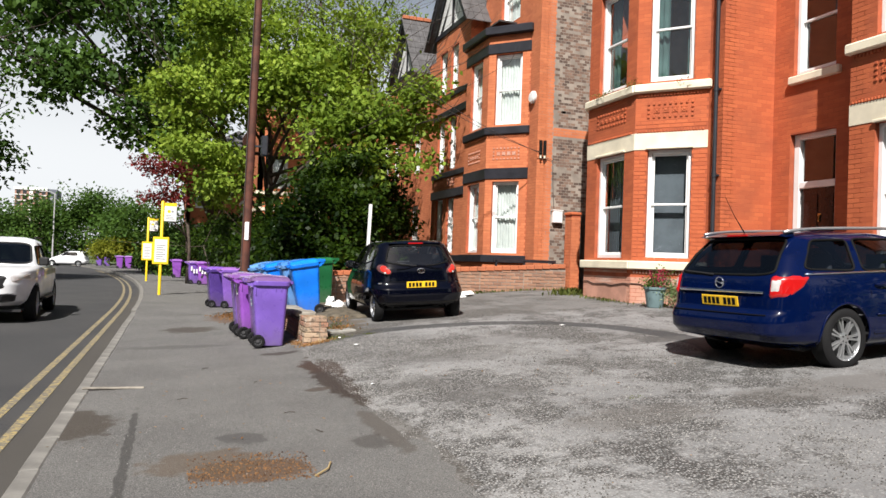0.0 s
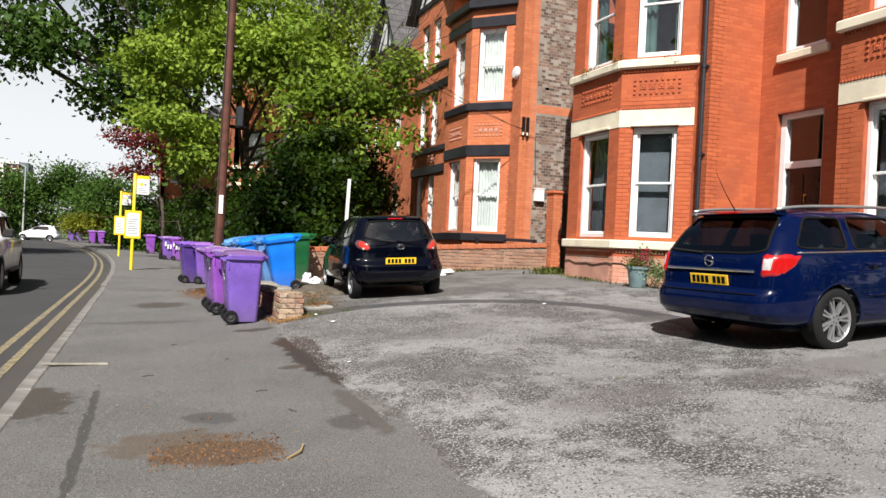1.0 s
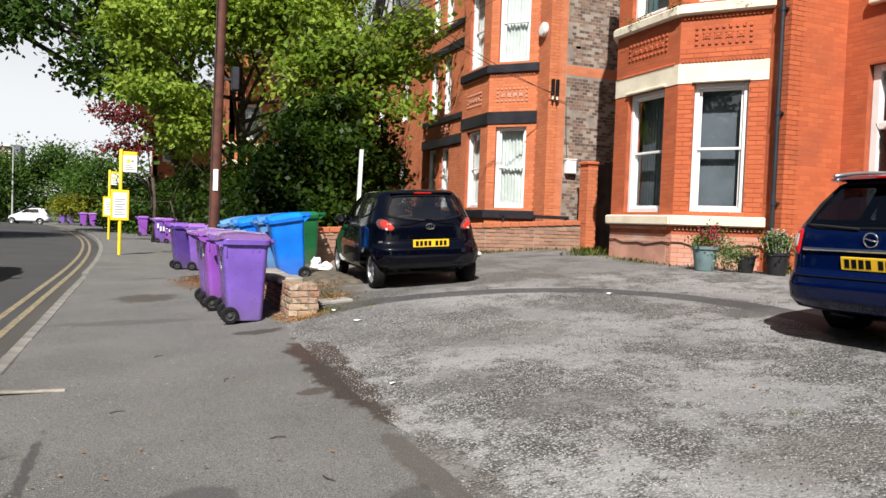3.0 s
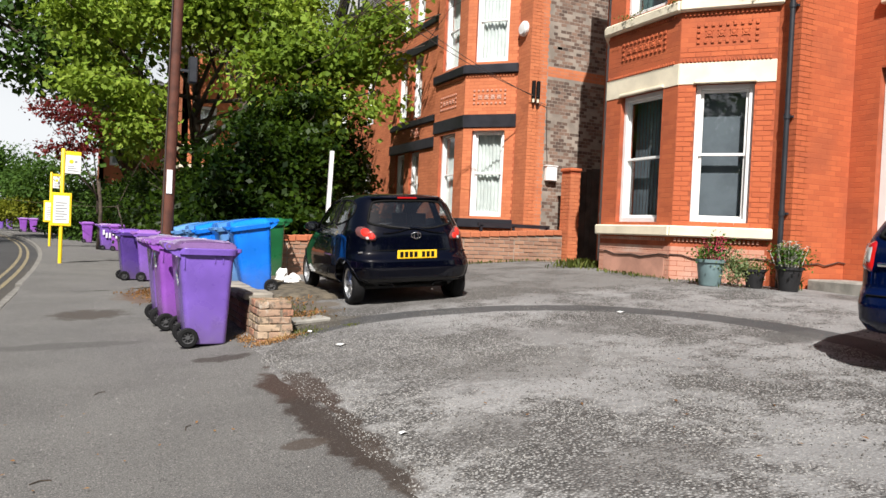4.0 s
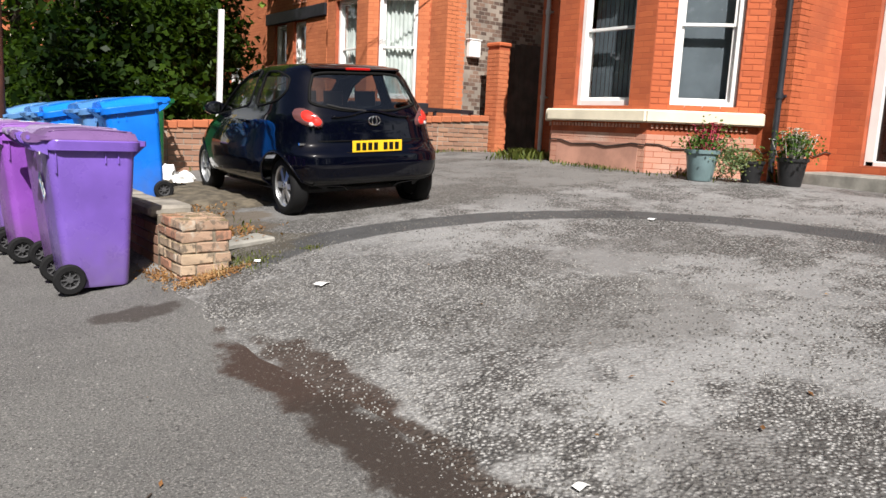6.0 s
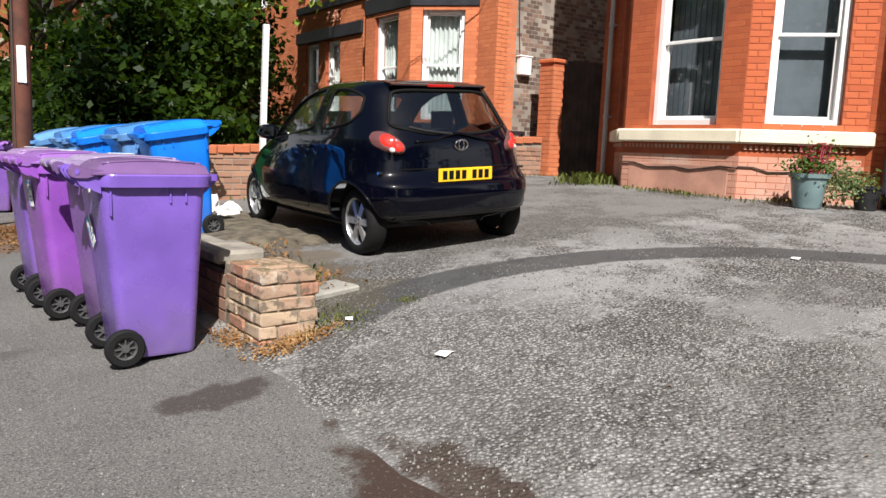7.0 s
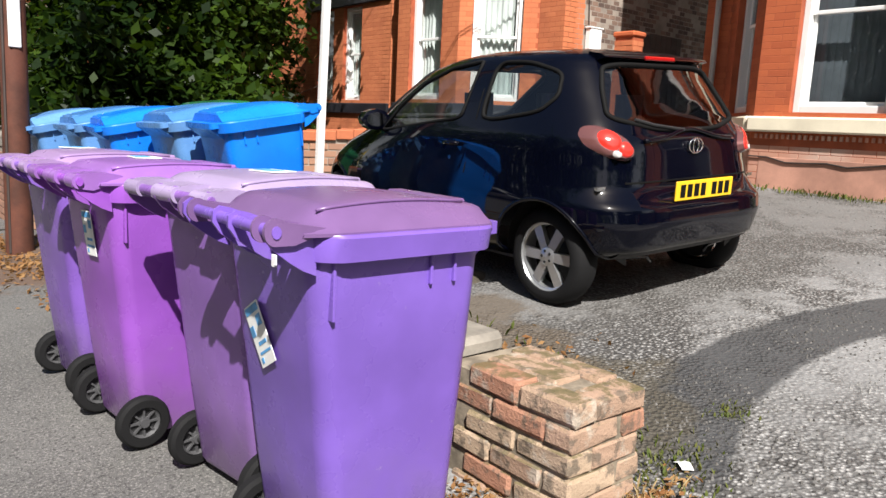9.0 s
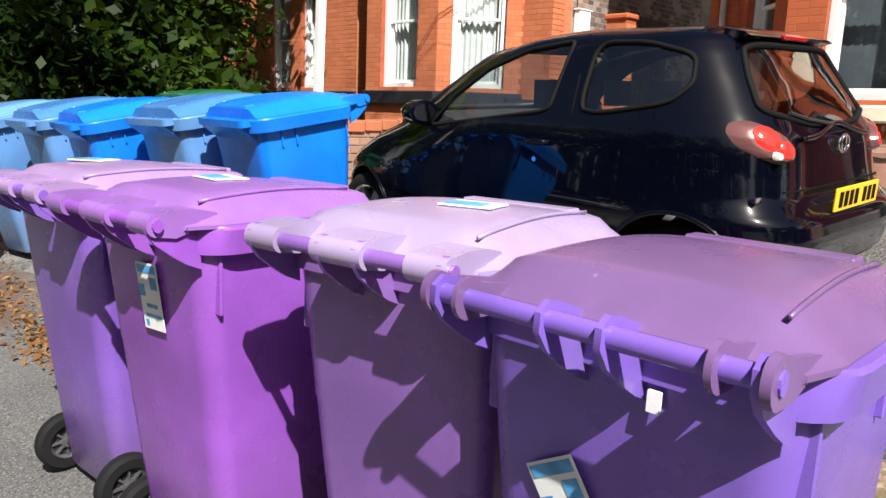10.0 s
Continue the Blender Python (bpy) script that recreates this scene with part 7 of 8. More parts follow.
tree("light green sycamore spreading over the garden wall", (3.2, 27.5, 0.3), 5.6, 0.15,
     [(0.1, 27.0, 7.1, 1.4, 1.6, 1.1), (1.6, 26.5, 8.8, 1.6, 1.7, 1.2), (1.0, 26.5, 5.3, 1.3, 1.4, 0.9), (2.7, 25.5, 6.9, 1.5, 1.6, 1.0), (3.7, 25.5, 8.7, 1.4, 1.5, 1.0), (4.7, 24.0, 7.2, 1.5, 1.6, 1.0), (4.6, 23.0, 5.4, 1.3, 1.3, 0.9),
      (6.0, 22.5, 6.4, 1.4, 1.4, 0.9), (6.9, 21.7, 5.5, 1.0, 1.0, 0.8), (5.9, 21.4, 4.4, 1.2, 1.0, 0.8), (7.3, 21.4, 6.5, 0.7, 0.8, 0.6), (1.5, 26.5, 3.9, 0.9, 1.0, 0.7), (5.6, 24.5, 8.8, 1.2, 1.2, 0.9)], 25000, 0.19, M_LIGHTLEAF, 11, 0.25, 2, clump=34, spread=1.9, boughs=9)
tree("large dark green tree overhanging the road", (2.2, 47, 0.2), 6.0, 0.45,
     [(-2.5, 46, 13.5, 4.4, 4.5, 4.2), (1.8, 45, 15.5, 4.2, 4.2, 5), (-5.4, 45.5, 11.4, 2.8, 3.2, 2.0), (-1.2, 45, 8.8, 3.0, 3.2, 2.0), (1.6, 45, 7.5, 2.2, 3.0, 2.6), (-7.2, 46, 16.0, 2.8, 3.0, 2.4), (0.6, 46, 20, 4.5, 4, 3.5), (-5, 46, 18.5, 3.5, 3.5, 3), (-8.6, 46, 12.6, 1.6, 2.0, 1.0)], 22000, 0.40, M_DARKLEAF, 23, 0.25, 2, clump=30, spread=2.0, boughs=14)
tree("tall thin-leaved tree behind the garden", (6.6, 37, 0.4), 7.5, 0.26,
     [(6.2, 37, 11, 2.6, 2.6, 3.0), (4.6, 37, 13, 2.4, 2.4, 2.6), (8.6, 36.5, 10.5, 2.4, 2.4, 2.4), (6.4, 37, 15.5, 3.4, 2.6, 2.4), (9.4, 37, 14, 2.4, 2, 2.2), (4.4, 37, 9.5, 2.0, 2, 1.8)], 17000, 0.17, M_LIGHTLEAF, 31, 0.15, 3, clump=20, spread=2.6, boughs=16)
tree("green tree on the far side of the road", (-11.8, 40, 0.0), 4.0, 0.3,
     [(-8.9, 40, 6.2, 1.5, 2.4, 2.0), (-10.4, 40, 9.2, 1.8, 2.6, 1.8), (-10.2, 40, 4.2, 1.8, 2.2, 1.6), (-11.5, 40, 11.5, 3.0, 2.8, 2.4), (-12.5, 40, 7.5, 2.4, 2.6, 2.6)], 15000, 0.27, M_DARKLEAF, 37, 0.3, clump=34, spread=2.0, boughs=12)
tree("ivy-grown shrub filling the garden corner, leaf colour darkened for shade", (4.6, 19.8, 0.3), 1.0, 0.10,
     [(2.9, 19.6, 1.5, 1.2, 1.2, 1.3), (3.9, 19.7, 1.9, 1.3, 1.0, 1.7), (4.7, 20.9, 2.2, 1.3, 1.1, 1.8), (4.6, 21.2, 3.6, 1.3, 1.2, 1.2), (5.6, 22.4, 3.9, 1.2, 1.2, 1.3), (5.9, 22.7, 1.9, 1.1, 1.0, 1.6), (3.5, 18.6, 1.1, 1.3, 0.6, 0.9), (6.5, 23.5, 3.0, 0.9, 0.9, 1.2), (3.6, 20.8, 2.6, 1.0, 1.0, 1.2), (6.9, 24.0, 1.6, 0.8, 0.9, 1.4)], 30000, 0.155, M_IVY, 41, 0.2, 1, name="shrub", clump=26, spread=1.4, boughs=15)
tree("hedge shrubs along the garden wall, leaf colour darkened for shade", (3.4, 27, 0.3), 1.2, 0.10,
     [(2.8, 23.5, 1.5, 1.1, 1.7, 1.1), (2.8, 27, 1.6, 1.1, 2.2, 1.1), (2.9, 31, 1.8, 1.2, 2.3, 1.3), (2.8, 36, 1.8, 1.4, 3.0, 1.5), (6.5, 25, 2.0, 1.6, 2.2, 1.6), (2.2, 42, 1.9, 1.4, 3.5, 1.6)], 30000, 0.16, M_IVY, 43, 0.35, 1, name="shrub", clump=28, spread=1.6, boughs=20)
tree("red-leaved ornamental shrub over the wall", (0.7, 36.5, 0.3), 2.6, 0.08, [(-0.9, 36.5, 5.6, 0.8, 0.9, 0.7), (-0.5, 36.5, 4.2, 0.8, 1.0, 0.6), (0.3, 36.5, 4.9, 0.7, 0.9, 0.8)], 2600, 0.15, M_REDLEAF, 47, 0.3, 1, name="shrub", clump=20, spread=1.8, boughs=9)
tree("round green bushes at the bend of the road", (-9, 84, 0.0), 2.0, 0.2,
     [(-13.0, 86, 3.3, 3.8, 3, 3.4), (-8.0, 84, 3.8, 3.6, 3, 3.6), (-4.5, 80, 3.0, 2.8, 3, 2.9), (-18.5, 92, 2.8, 3.6, 3, 3.0), (-2, 70, 3.2, 2.6, 3, 3.0), (-24, 100, 3.0, 5, 3, 3.2)], 42000, 0.32, M_DARKLEAF, 53, 0.5, 1, name="shrub", clump=30, spread=2.2, boughs=40)
tree("yellow-green clipped shrub by the pavement", (-3.6, 68.5, 0.0), 0.6, 0.08, [(-4.6, 69, 1.6, 1.4, 0.9, 0.8), (-5.6, 70, 1.5, 0.9, 0.8, 0.6)], 3500, 0.2, M_YELLOWLEAF, 59, 0.6, 1, name="shrub")
tree("green hedge beyond the bus stop", (-2.0, 60, 0.0), 0.8, 0.1, [(-0.4, 58, 1.6, 1.4, 4, 1.6), (0.9, 50, 1.6, 1.3, 4, 1.5)], 9000, 0.22, M_DARKLEAF, 61, 0.7, 1, name="shrub")
tree("distant line of green trees", (-60, 190, 0.0), 4, 0.5, [(-34 - 11 * k, 175 + 6 * (k % 3), 4.2, 8, 5, 5.5 + (k % 3)) for k in range(9)] + [(10 + 12 * k, 150 + 5 * (k % 2), 6, 8, 5, 8) for k in range(7)], 26000, 0.9, M_DARKLEAF, 67, 0.8, 0)

# a red brick house seen between the trees
house3 = base("brick_house", (8, 44, 0.4), "red brick house with white windows half hidden by trees", "house", world=True)
P3, P3s = Panel((4.2, 52.0), (4.2, 41.0)), Panel((4.2, 41.0), (12, 41.0))
hs3 = [(0.7, 1.6, 1.9, 3.8), (0.7, 1.6, 5.2, 7.0), (2.6, 3.5, 1.9, 3.8), (2.6, 3.5, 5.2, 7.0), (5, 5.9, 5.2, 7.0)]
for P in (P3, P3s):
    g = Geo()
    P.wall(g, 0.1, 9.5, hs3)
    g.ob("wall", M_BRICK2, house3)
    for h in hs3:
        sash_window(P, h, house3, "curtain", fw=0.09)
    for z in (1.55, 3.95, 4.85):
        band(P, house3, 0, P.len, z, z + 0.2, 0.06, M_CREAM, "string_course")
gable(41.5, 46, 4.2, 9.5, 12.5, house3, 7)
house4 = base("brick_house", (2, 62, 0.4), "red brick house beyond the red-leaved shrub", "house", world=True)
P4 = Panel((0.8, 56.0), (8, 56.0))
hs4 = [(0.6, 1.5, 1.9, 3.6), (2.4, 3.3, 1.9, 3.6), (0.6, 1.5, 4.8, 6.5)]
g = Geo()
P4.wall(g, 0, 8.5, hs4)
Panel((0.8, 66), (0.8, 56)).wall(g, 0, 8.5, [])
g.ob("wall", M_BRICK2, house4)
for h in hs4:
    sash_window(P4, h, house4, "curtain", fw=0.1)
Geo().add([(0.4, 55.6, 8.5), (8.4, 55.6, 8.5), (8.4, 66.4, 8.5), (0.4, 66.4, 8.5), (4.4, 58, 11), (4.4, 64, 11)], [(0, 1, 4), (1, 2, 5, 4), (2, 3, 5), (3, 0, 4, 5), (3, 2, 1, 0)]).ob("roof", M_SLATE, house4)


# ---- small things on the ground ----
mound = Geo()
nx, ny = 24, 44
for j in range(ny + 1):
    for i in range(nx + 1):
        x, y = 2.22 + 1.5 * i / nx, 12.9 + 4.0 * j / ny
        e = min(1.0, (3.72 - x) / 0.6, (y - 12.9) / 0.7) + 0.5 * noise.noise((x * 2.6, y * 2.6, 4)) * (1 if x < 3.6 and y > 13.0 else 0)
        mound.v.append((x, y, ground_z(x, y) - 0.03 + 0.105 * min(1.0, max(0.0, e)) + 0.008 * noise.noise((x * 5, y * 5, 1))))
mound.f = [(j * (nx + 1) + i, j * (nx + 1) + i + 1, (j + 1) * (nx + 1) + i + 1, (j + 1) * (nx + 1) + i) for j in range(ny) for i in range(nx)]
tagged(mound.ob("soil_bed", M_GRIT, smooth=True), "dark leaf-strewn soil behind the low wall", "soil", kind="structure")


def stones(name, n, box, size, mat, seed, label, power=1.0):
    """Loose stones lying on the ground."""
    r = random.Random(seed)
    g = Geo()
    for _ in range(n):
        x = box[0] + (box[1] - box[0]) * r.random() ** power
        y = r.uniform(box[2], box[3])
        if noise.noise((x * 0.9, y * 0.9, seed)) + 0.5 * noise.noise((x * 2.7, y * 2.7, seed)) < r.uniform(-0.25, 0.35):
            continue
        s = size * r.uniform(0.4, 1.3)
        a = r.uniform(0, 6.28)
        z = rise(x, y)
        pts = []
        for k in range(5):
            t = a + k * 1.2566 + r.uniform(-0.3, 0.3)
            q = s * r.uniform(0.7, 1.1)
            pts.append((x + q * math.cos(t), y + q * math.sin(t), z - 0.002))
        pts += [(p[0] * 0.55 + x * 0.45, p[1] * 0.55 + y * 0.45, z + s * r.uniform(0.45, 0.9)) for p in pts]
        g.add(pts, [(5, 6, 7, 8, 9)] + [(k, (k + 1) % 5, 5 + (k + 1) % 5, 5 + k) for k in range(5)])
    return tagged(g.ob(name, mat), label, "gravel", kind="stuff")


def stone_mat(name, a, b):
    n = Nodes(name)
    col = n.mix(n.island(), a, b)
    col = n.mix(n.math("MULTIPLY", n.noise(200, 2), 0.4), col, shade(a, 0.5))
    return n.done(col, 0.85)


M_PALESTONE = stone_mat("pale_chippings", (0.13, 0.125, 0.118), (0.38, 0.37, 0.35))
M_DARKSTONE = stone_mat("dark_chippings", (0.035, 0.032, 0.029), (0.20, 0.19, 0.175))
stones("gravel", 30000, (1.75, 4.6, 2.6, 10.9), 0.0062, M_PALESTONE, 3, "loose pale stone chippings on the forecourt", 1.3)
stones("gravel", 36000, (1.85, 5.8, 2.6, 11.4), 0.0070, M_DARKSTONE, 8, "exposed dark stones worn out of the forecourt asphalt", 1.1)
stones("gravel", 2600, (5.0, 8.3, 3.0, 13.5), 0.009, M_DARKSTONE, 12, "dark stones scattered before the house")
stones("gravel", 1200, (-0.6, 1.75, 2.6, 11.0), 0.005, M_PALESTONE, 5, "fine grit on the pavement")
stones("gravel", 900, (0.15, 0.95, 4.7, 5.4), 0.009, stone_mat("brown_seeds", (0.04, 0.02, 0.01), (0.24, 0.12, 0.045)), 9, "brown seed litter in a pavement hollow")


def scatter(name, spots, n, size, mat, seed, label, kind="stuff", flat=0.9, lift=0.006):
    """Fallen leaves and litter lying nearly flat."""
    r = random.Random(seed)
    g = Geo()
    for _ in range(n):
        cx, cy, rx, ry = r.choice(spots)
        x, y = r.gauss(cx, rx * 0.5), r.gauss(cy, ry * 0.5)
        s = size * r.uniform(0.5, 1.3)
        m = Matrix.Translation((x, y, rise(x, y) + lift + r.uniform(0, 0.018))) @ Euler((r.gauss(0, 1 - flat) * 2, r.gauss(0, 1 - flat) * 2, r.uniform(0, 6.3))).to_matrix().to_4x4()
        g.add([(-s, 0, 0), (-s * 0.2, -s * 0.5, s * 0.15), (s, 0, s * 0.05), (-s * 0.2, s * 0.5, s * 0.18)], [(0, 1, 2, 3)], m)
    return tagged(g.ob(name, mat), label, "leaves", kind=kind)


scatter("fallen_leaves", [(1.95, 10.93, 0.16, 0.12), (2.15, 10.95, 0.2, 0.1), (1.84, 11.3, 0.1, 0.3)], 1000, 0.014, M_DEADLEAF, 21, "brown fallen leaves heaped round the pillar", flat=0.7)
scatter("fallen_leaves", [(1.45, 16.2, 0.35, 0.9), (1.3, 17.2, 0.4, 0.6), (1.5, 14.9, 0.15, 0.5)], 1400, 0.026, M_DEADLEAF, 22, "brown leaf litter under the telegraph pole", flat=0.75)
scatter("fallen_leaves", [(2.75, 13.2, 0.3, 0.7), (2.6, 11.9, 0.3, 0.3), (2.9, 15.2, 0.4, 0.9), (2.4, 16.2, 0.3, 0.5)], 700, 0.022, M_DEADLEAF, 23, "dead leaves and straw beside the parked car", flat=0.7, lift=0.03)
scatter("fallen_leaves", [(0.5, 6.5, 1.0, 3.0), (3.5, 7.0, 1.5, 3.0)], 90, 0.016, M_DEADLEAF, 24, "stray leaves scattered on the asphalt")


def tuft(name, x, y, rx, ry, h, n, mat, seed, label, category="weeds", broad=0.16):
    """Blades and small leaves growing from one spot."""
    r = random.Random(seed)
    g = Geo()
    for _ in range(n):
        px, py = r.gauss(x, rx * 0.5), r.gauss(y, ry * 0.5)
        z0 = rise(px, py) - 0.01
        a, hh = r.uniform(0, 6.3), h * r.uniform(0.35, 1.15)
        lean = r.uniform(0.1, 0.9) * hh
        w = hh * broad * r.uniform(0.5, 1.2)
        dx, dy = math.cos(a), math.sin(a)
        g.add([(px - dy * w * 0.3, py + dx * w * 0.3, z0), (px + dy * w * 0.3, py - dx * w * 0.3, z0), (px + dx * lean * 0.5 + dy * w, py + dy * lean * 0.5 - dx * w, z0 + hh * 0.65), (px + dx * lean, py + dy * lean, z0 + hh), (px + dx * lean * 0.5 - dy * w, py + dy * lean * 0.5 + dx * w, z0 + hh * 0.65)], [(0, 1, 2, 4), (4, 2, 3)])
    return tagged(g.ob(name, mat), label, category)


tuft("weeds", 2.36, 11.10, 0.22, 0.28, 0.035, 420, M_WEED, 31, "green weeds at the foot of the pillar")
tuft("dry_grass", 2.14, 10.97, 0.14, 0.08, 0.075, 70, M_STRAW, 32, "dry straw stalks at the foot of the pillar", "grass", 0.05)
tuft("weeds", 2.55, 11.02, 0.16, 0.10, 0.028, 60, M_WEED, 33, "small weeds growing from the tarmac")
tuft("weeds", 2.92, 11.1, 0.10, 0.08, 0.03, 110, M_WEED, 34, "small tuft of moss in the tarmac trench")
tuft("weeds", 8.65, 14.75, 0.5, 0.35, 0.17, 420, M_WEED, 35, "green weeds by the corner of the house")
tuft("weeds", 8.35, 13.2, 0.12, 1.1, 0.07, 260, M_WEED, 36, "low weeds along the foot of the bay")
tuft("weeds", 8.75, 11.75, 0.4, 0.5, 0.07, 200, M_WEED, 37, "low weeds along the foot of the bay")
tuft("weeds", 6.8, 16.72, 2.2, 0.12, 0.08, 500, M_WEED, 38, "weeds along the foot of the boundary wall")
tuft("weeds", 9.35, 10.8, 0.12, 0.12, 0.22, 60, M_WEED, 39, "weed growing beside the doorstep")
tuft("weeds", 9.62, 8.9, 0.12, 0.3, 0.25, 80, M_STRAW, 40, "dry weeds beside the doorstep")
tuft("weeds", 3.9, 5.55, 0.10, 0.06, 0.02, 80, M_WEED, 41, "patch of moss on the asphalt")
tuft("weeds", 2.5, 12.4, 0.35, 0.6, 0.06, 260, M_WEED, 42, "weeds on the ground behind the low wall")

# plants growing on the upper sill of the bay
g = leaves("sill_plants", [(8.50, 13.5, 5.12, 0.08, 0.35, 0.05), (8.48, 12.45, 5.13, 0.09, 0.10, 0.06), (9.05, 11.62, 5.12, 0.07, 0.07, 0.07)], 500, 0.035, M_WEED, None, 51, shell=0.2)
tagged(g, "small weeds rooted on the upper window sill", "weeds", kind="stuff")


def plant_pot(label, x, y, r, h, mat, flower, seed, blobs, leafmat, n, flower_n):
    e = base("plant_pot", (0, 0, 0), label, "plant pot")
    g = Geo()
    g.lathe([(r * 0.70, 0.0), (r * 0.74, 0.02), (r * 0.96, h * 0.86), (r * 1.06, h * 0.88), (r * 1.08, h), (r * 0.98, h), (r * 0.94, h * 0.9)], 28, None, False)
    g.add([(r * 0.70 * math.cos(k * 0.3927), r * 0.70 * math.sin(k * 0.3927), 0.0) for k in range(16)], [tuple(range(16))])
    g.ob("pot", mat, e, "", True, 40)
    Geo().lathe([(r * 0.95, h * 0.92), (0.001, h * 0.95)], 20, None, False).ob("soil", M_SOIL, e)
    leaves("foliage", blobs, n, 0.045, leafmat, e, seed, shell=0.3, clump=6)
    if flower is not None:
        rnd = random.Random(seed)
        g = Geo()
        for _ in range(flower_n):
            bx = rnd.choice(blobs[:2])
            c = Vector((bx[0] + rnd.gauss(0, bx[3] * 0.6), bx[1] + rnd.gauss(0, bx[4] * 0.6), bx[2] + bx[5] * rnd.uniform(0.3, 1.5)))
            g.tube([(c.x * 0.6, c.y * 0.6, h * 0.9), tuple(c)], 0.004, 4)
            for k in range(6):
                a = k * 1.047 + rnd.random()
                s = rnd.uniform(0.022, 0.036)
                d = Vector((math.cos(a), math.sin(a), 0.35))
                p = Vector((-d.y, d.x, 0)) * s * 0.6
                g.add([c, c + d * s * 0.6 + p, c + d * s * 1.3, c + d * s * 0.6 - p], [(0, 1, 2, 3)])
        tagged(g.ob("flower_cluster", flower, e), kind="stuff")
    z = ground_z(x, y)
    e.matrix_basis = pose(x, y, z, 0, 0, seed * 20)
    return tagged(e, group="pots by the bay")


plant_pot("blue-grey glazed pot with pink flowers and trailing leaves", 8.42, 11.42, 0.20, 0.38, M_POTTEAL, M_PINK, 2, [(0.02, 0.0, 0.46, 0.16, 0.16, 0.10), (0.06, -0.08, 0.54, 0.12, 0.12, 0.12)], M_DARKLEAF, 700, 60)
tv = base("trailing_plant", (8.70, 11.22, 0.7), "cream-edged trailing plant spilling over the pot", "plant", world=True)
leaves("foliage", [(8.66, 11.16, 0.98, 0.20, 0.14, 0.22), (8.62, 11.22, 1.14, 0.14, 0.12, 0.12)], 1100, 0.042, M_VARIEGATED, tv, 3, shell=0.4, clump=6)
Geo().tube([(8.60, 11.26, 1.14), (8.66, 11.18, 1.0), (8.68, 11.14, 0.80)], 0.008, 5).ob("stem", M_BARK, tv)
plant_pot("small black pot with low green leaves", 8.82, 10.98, 0.145, 0.27, M_POTBLACK, None, 4, [(0, 0, 0.28, 0.11, 0.11, 0.05)], M_WEED, 200, 0)
plant_pot("black pot with white flowers in bloom", 9.05, 10.60, 0.175, 0.34, M_POTBLACK, M_WHITEPETAL, 5, [(0, 0, 0.43, 0.17, 0.17, 0.13), (-0.03, 0.05, 0.54, 0.12, 0.12, 0.10)], M_DARKLEAF, 900, 70)


def crumple(name, at, size, seed, mat, label, category):
    """A crumpled bag."""
    bm = bmesh.new()
    bmesh.ops.create_icosphere(bm, subdivisions=3, radius=1.0)
    for v in bm.verts:
        p = v.co.copy()
        k = 1 + 0.35 * noise.noise(p * 1.7 + Vector((seed, 0, 0))) + 0.18 * noise.noise(p * 4.1 + Vector((0, seed, 0)))
        v.co = Vector((p.x * size[0] * k, p.y * size[1] * k, max(-0.2, p.z) * size[2] * k + size[2] * 0.2))
    me = bpy.data.meshes.new(name)
    bm.to_mesh(me)
    bm.free()
    me.materials.append(mat)
    ob = new(name, me)
    ob.location = at
    return tagged(ob, label, category)


crumple("plastic_bag", (3.30, 15.25, ground_z(3.3, 15.25) + 0.02), (0.15, 0.12, 0.12), 3, M_PAPER, "crumpled white plastic bag beside the bins", "bag")
crumple("plastic_bag", (3.20, 15.55, ground_z(3.2, 15.55) + 0.06), (0.11, 0.10, 0.15), 6, M_PAPER, "white carrier bag slumped against the wall", "bag")
for x, y, w, d, rz, lift in ((6.2, 16.1, 0.55, 0.35, 12, 0.0), (6.6, 16.25, 0.5, 0.4, -15, 0.05), (6.0, 16.35, 0.4, 0.3, 30, 0.09)):
    o = Geo().box((-w, -d, 0), (w * 0.3, d * 0.4, 0.03), None, 0.006).ob("white_board", M_PAPER)
    o.matrix_basis = pose(x, y, ground_z(x, y) + 0.01 + lift, 4, -8, rz)
    tagged(o, "broken white board lying by the wall", "board", group="broken boards")
for x, y, s, rz in ((2.50, 10.15, 0.055, 25), (2.43, 11.0, 0.035, 60), (5.75, 10.1, 0.05, 15), (2.05, 7.55, 0.03, 0)):
    g = Geo().add([(-s, -s * 0.6, 0.0), (0, -s * 0.65, 0.012), (s, -s * 0.5, 0.002), (s * 0.9, s * 0.6, 0.0), (0, s * 0.55, 0.010), (-s, s * 0.6, 0.003)], [(0, 1, 4, 5), (1, 2, 3, 4)])
    o = g.ob("paper_scrap", M_PAPER)
    o.matrix_basis = pose(x, y, rise(x, y) + 0.008, 0, 0, rz)
    tagged(o, "torn white paper scrap on the ground", "litter", group="litter")
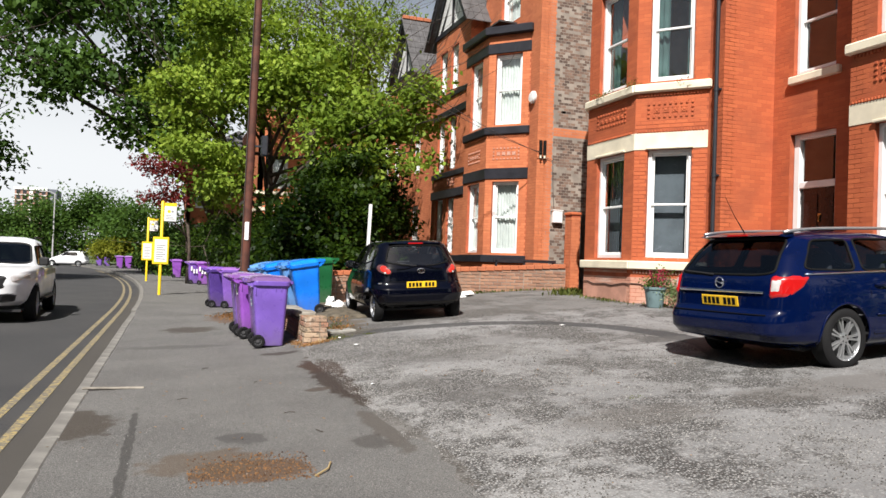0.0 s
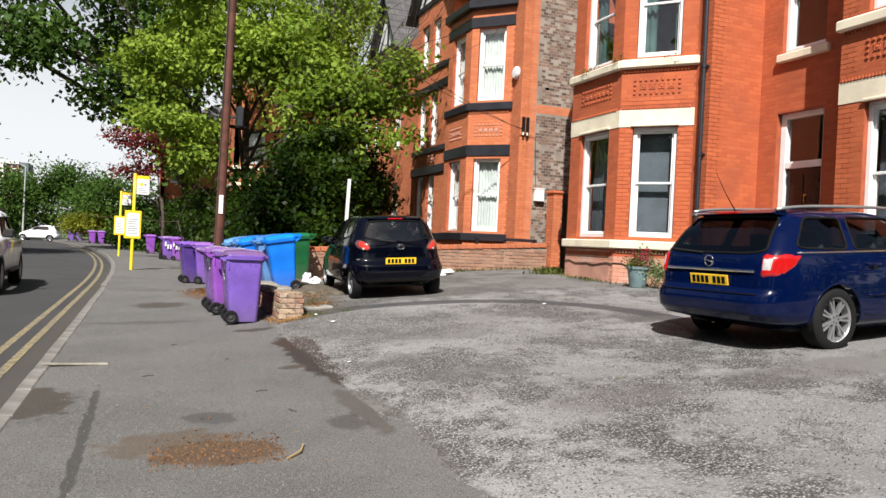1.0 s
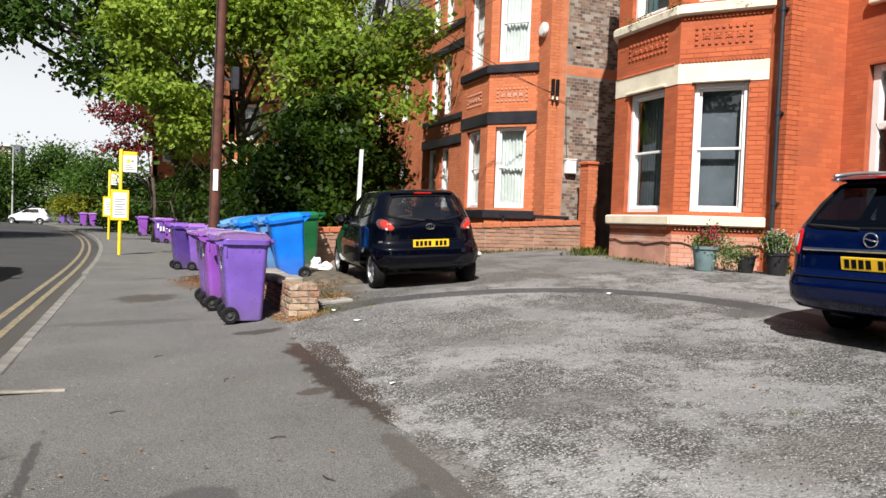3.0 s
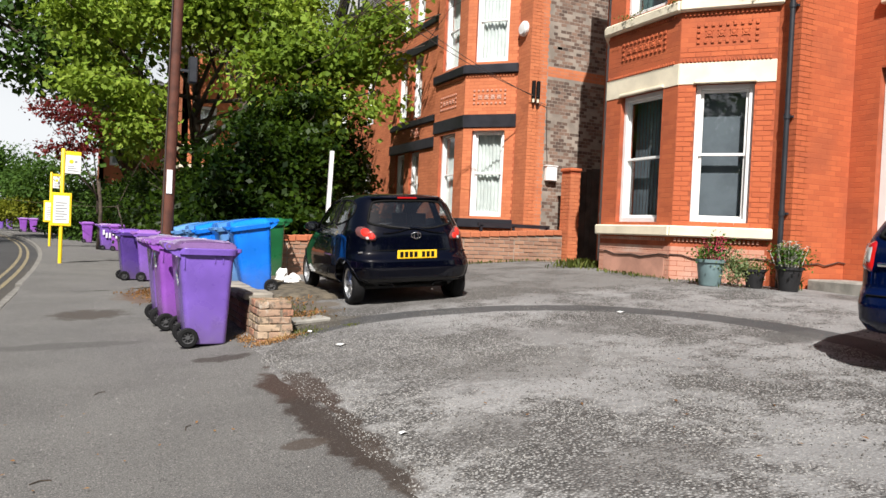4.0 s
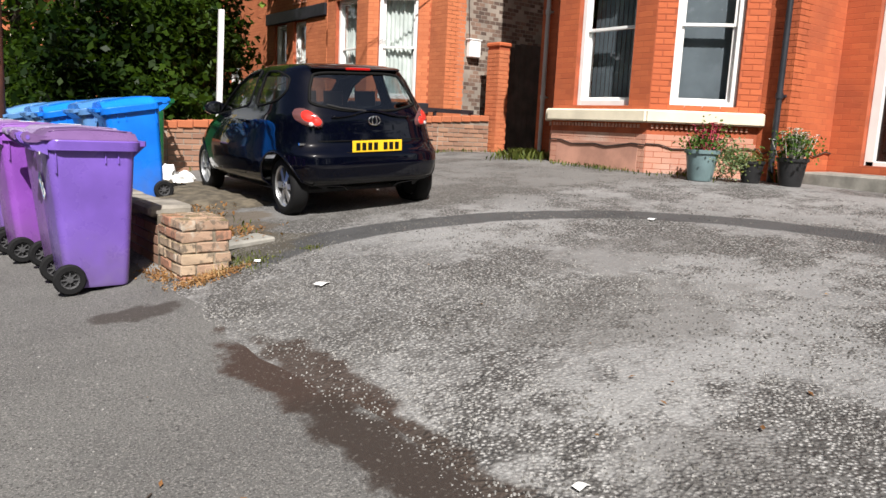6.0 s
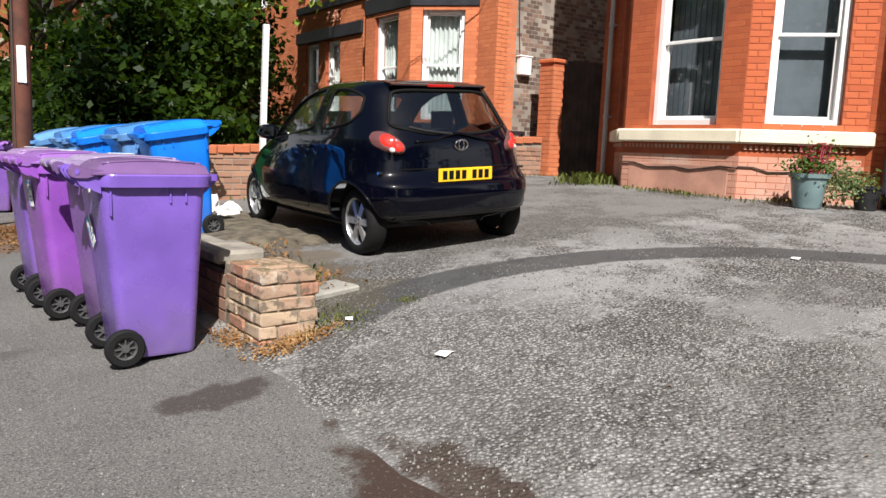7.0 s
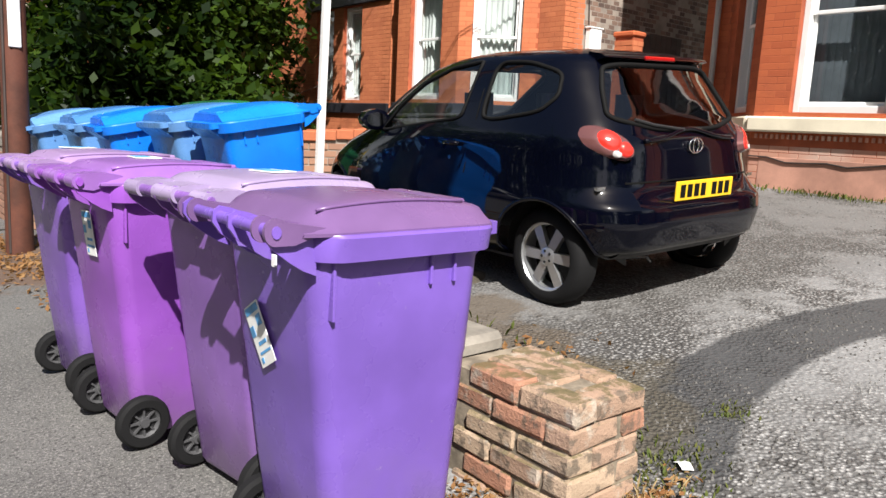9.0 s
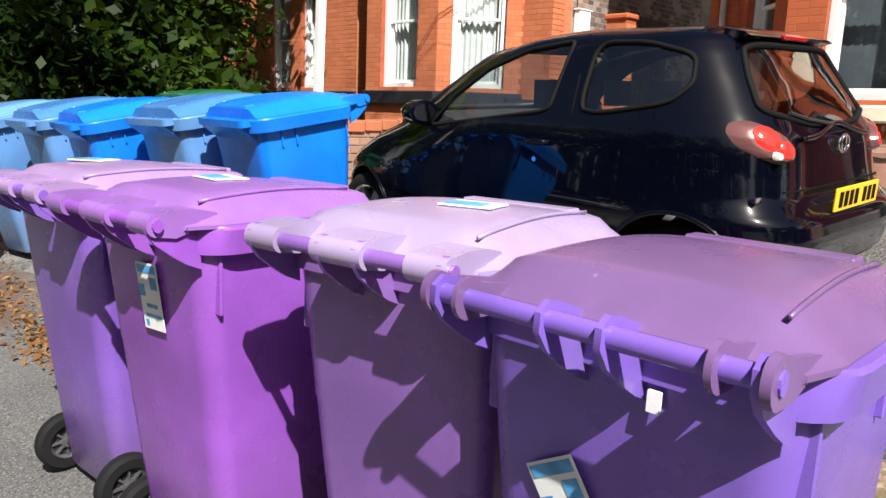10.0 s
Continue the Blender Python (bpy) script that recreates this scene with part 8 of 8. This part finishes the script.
# a broken kerb edging and its stick on the pavement
o = Geo().box((-0.30, -0.028, 0), (0.30, 0.028, 0.022), None, 0.007).ob("timber_batten", M_STONE)
o.matrix_basis = pose(-0.52, 8.42, rise(-0.5, 8.4) + 0.004, 0, 0, -4)
tagged(o, "grey weathered batten lying across the pavement edge", "batten")
o = Geo().tube([(0, 0, 0), (0.06, 0.14, 0.012), (0.05, 0.30, 0.008)], 0.007, 5).ob("twig", M_STRAW)
o.matrix_basis = pose(0.92, 4.72, rise(0.92, 4.72) + 0.008, 0, 0, -20)
tagged(o, "pale broken twig on the pavement", "twig")
for k, (x, y, rz) in enumerate(((0.1, 7.6, 20), (0.9, 8.3, 70), (1.0, 6.7, 10), (0.4, 9.5, 50), (1.2, 5.9, 120))):
    o = Geo().tube([(0, 0, 0), (0.05, 0.01, 0.006), (0.10, -0.008, 0.003)], 0.0035, 4).ob("twig", M_BARK)
    o.matrix_basis = pose(x, y, rise(x, y) + 0.004, 0, 0, rz)
    tagged(o, "small dark twig on the pavement", "twig", group="small twigs")
o = Geo().box((-0.30, -0.14, 0), (0.30, 0.14, 0.05), None, 0.012).ob("paving_slab", M_STEP)
o.matrix_basis = pose(2.50, 11.62, rise(2.5, 11.62) - 0.01, 0, -4, 8)
tagged(o, "loose concrete paving slab by the pillar", "slab")

# ---- unseen trees and hedge added behind and beside the walk and across the road, to darken reflections and fill light ----
for k, (x, y) in enumerate(((-16, -18), (-17, -5), (-16.5, 8), (-17, 21), (-18, 36), (-19.5, 50))):
    tree("unseen tree added across the road for reflections", (x, y, 0.0), 3.0, 0.25, [(x, y, 5.5, 3.6, 5.2, 3.6), (x + 0.6, y + 2, 9.5, 3.0, 5.0, 3.6), (x, y - 3.5, 3.2, 2.6, 4.6, 3.0), (x, y + 4, 4.0, 3, 4, 4.0), (x - 1, y - 3, 9.5, 3, 4, 3.5)], 11000, 0.55, M_DARKLEAF, 70 + k, 0.5, 1, clump=10)
# added out of view: gives the estate's side something dark to reflect
tree("unseen dark hedge added for the estate car's reflection", (12.2, 0.0, 0.3), 0.8, 0.1, [(12.4, 3.0 - 2.4 * k, 1.9, 1.1, 1.7, 2.0) for k in range(5)], 12000, 0.2, M_DARKLEAF, 88, 0.5, 1, name="shrub")
# added out of view to dim car reflections and the sky fill from behind
for k, (x, y) in enumerate(((13, -11), (6, -14), (-2, -15))):
    tree("unseen dark tree added behind the walk to block sky light", (x, y, 0.0), 3.0, 0.25, [(x, y, 3.0, 4.2, 2.6, 3.0), (x + 1, y, 6.5, 3.8, 2.6, 3.0), (x - 1, y - 1, 9.0, 3.2, 2.6, 2.6)], 9000, 0.5, M_DARKLEAF, 90 + k, 0.5, 1, clump=10)

# ---- single bricks of the bay's near face ----
course, long = 0.0765, 0.226
rnd = random.Random(9)
shared = {}
k, z = 0, Z_S1 + 0.002
made = 0
while z + course < 4.98 - 0.0765 * 8 and made < 330:
    s = 0.0 - (long / 2 if k % 2 else 0.0)
    while s < P_cant.len:
        for p, q in P_cant.cut(max(s, 0) + 0.0045, min(s + long, P_cant.len) - 0.0045, z + course / 2, holes["cant"] + [(0, 9, Z_B0 - 0.02, Z_B1 + 0.06)]):
            if q - p > 0.03:
                w = round(q - p, 2)
                if w not in shared:
                    gg = Geo().add([(-w / 2, 0, -0.0338), (w / 2, 0, -0.0338), (w / 2, 0, 0.0338), (-w / 2, 0, 0.0338), (-w / 2 + 0.003, 0.005, -0.0308), (w / 2 - 0.003, 0.005, -0.0308), (w / 2 - 0.003, 0.005, 0.0308), (-w / 2 + 0.003, 0.005, 0.0308)],
                                   [(4, 5, 6, 7), (0, 1, 5, 4), (1, 2, 6, 5), (2, 3, 7, 6), (3, 0, 4, 7)])
                    me = bpy.data.meshes.new("brick")
                    me.from_pydata(gg.v, [], gg.f)
                    me.materials.append(M_BRICK_ONE)
                    shared[w] = me
                o = new("brick", shared[w])
                o.parent, o.matrix_parent_inverse = house, INV[house.name]
                o.matrix_basis = P_cant.m @ Matrix.Translation(((p + q) / 2, rnd.uniform(-0.0005, 0.001), z + course / 2))
                made += 1
        s += long
    z += course
    k += 1
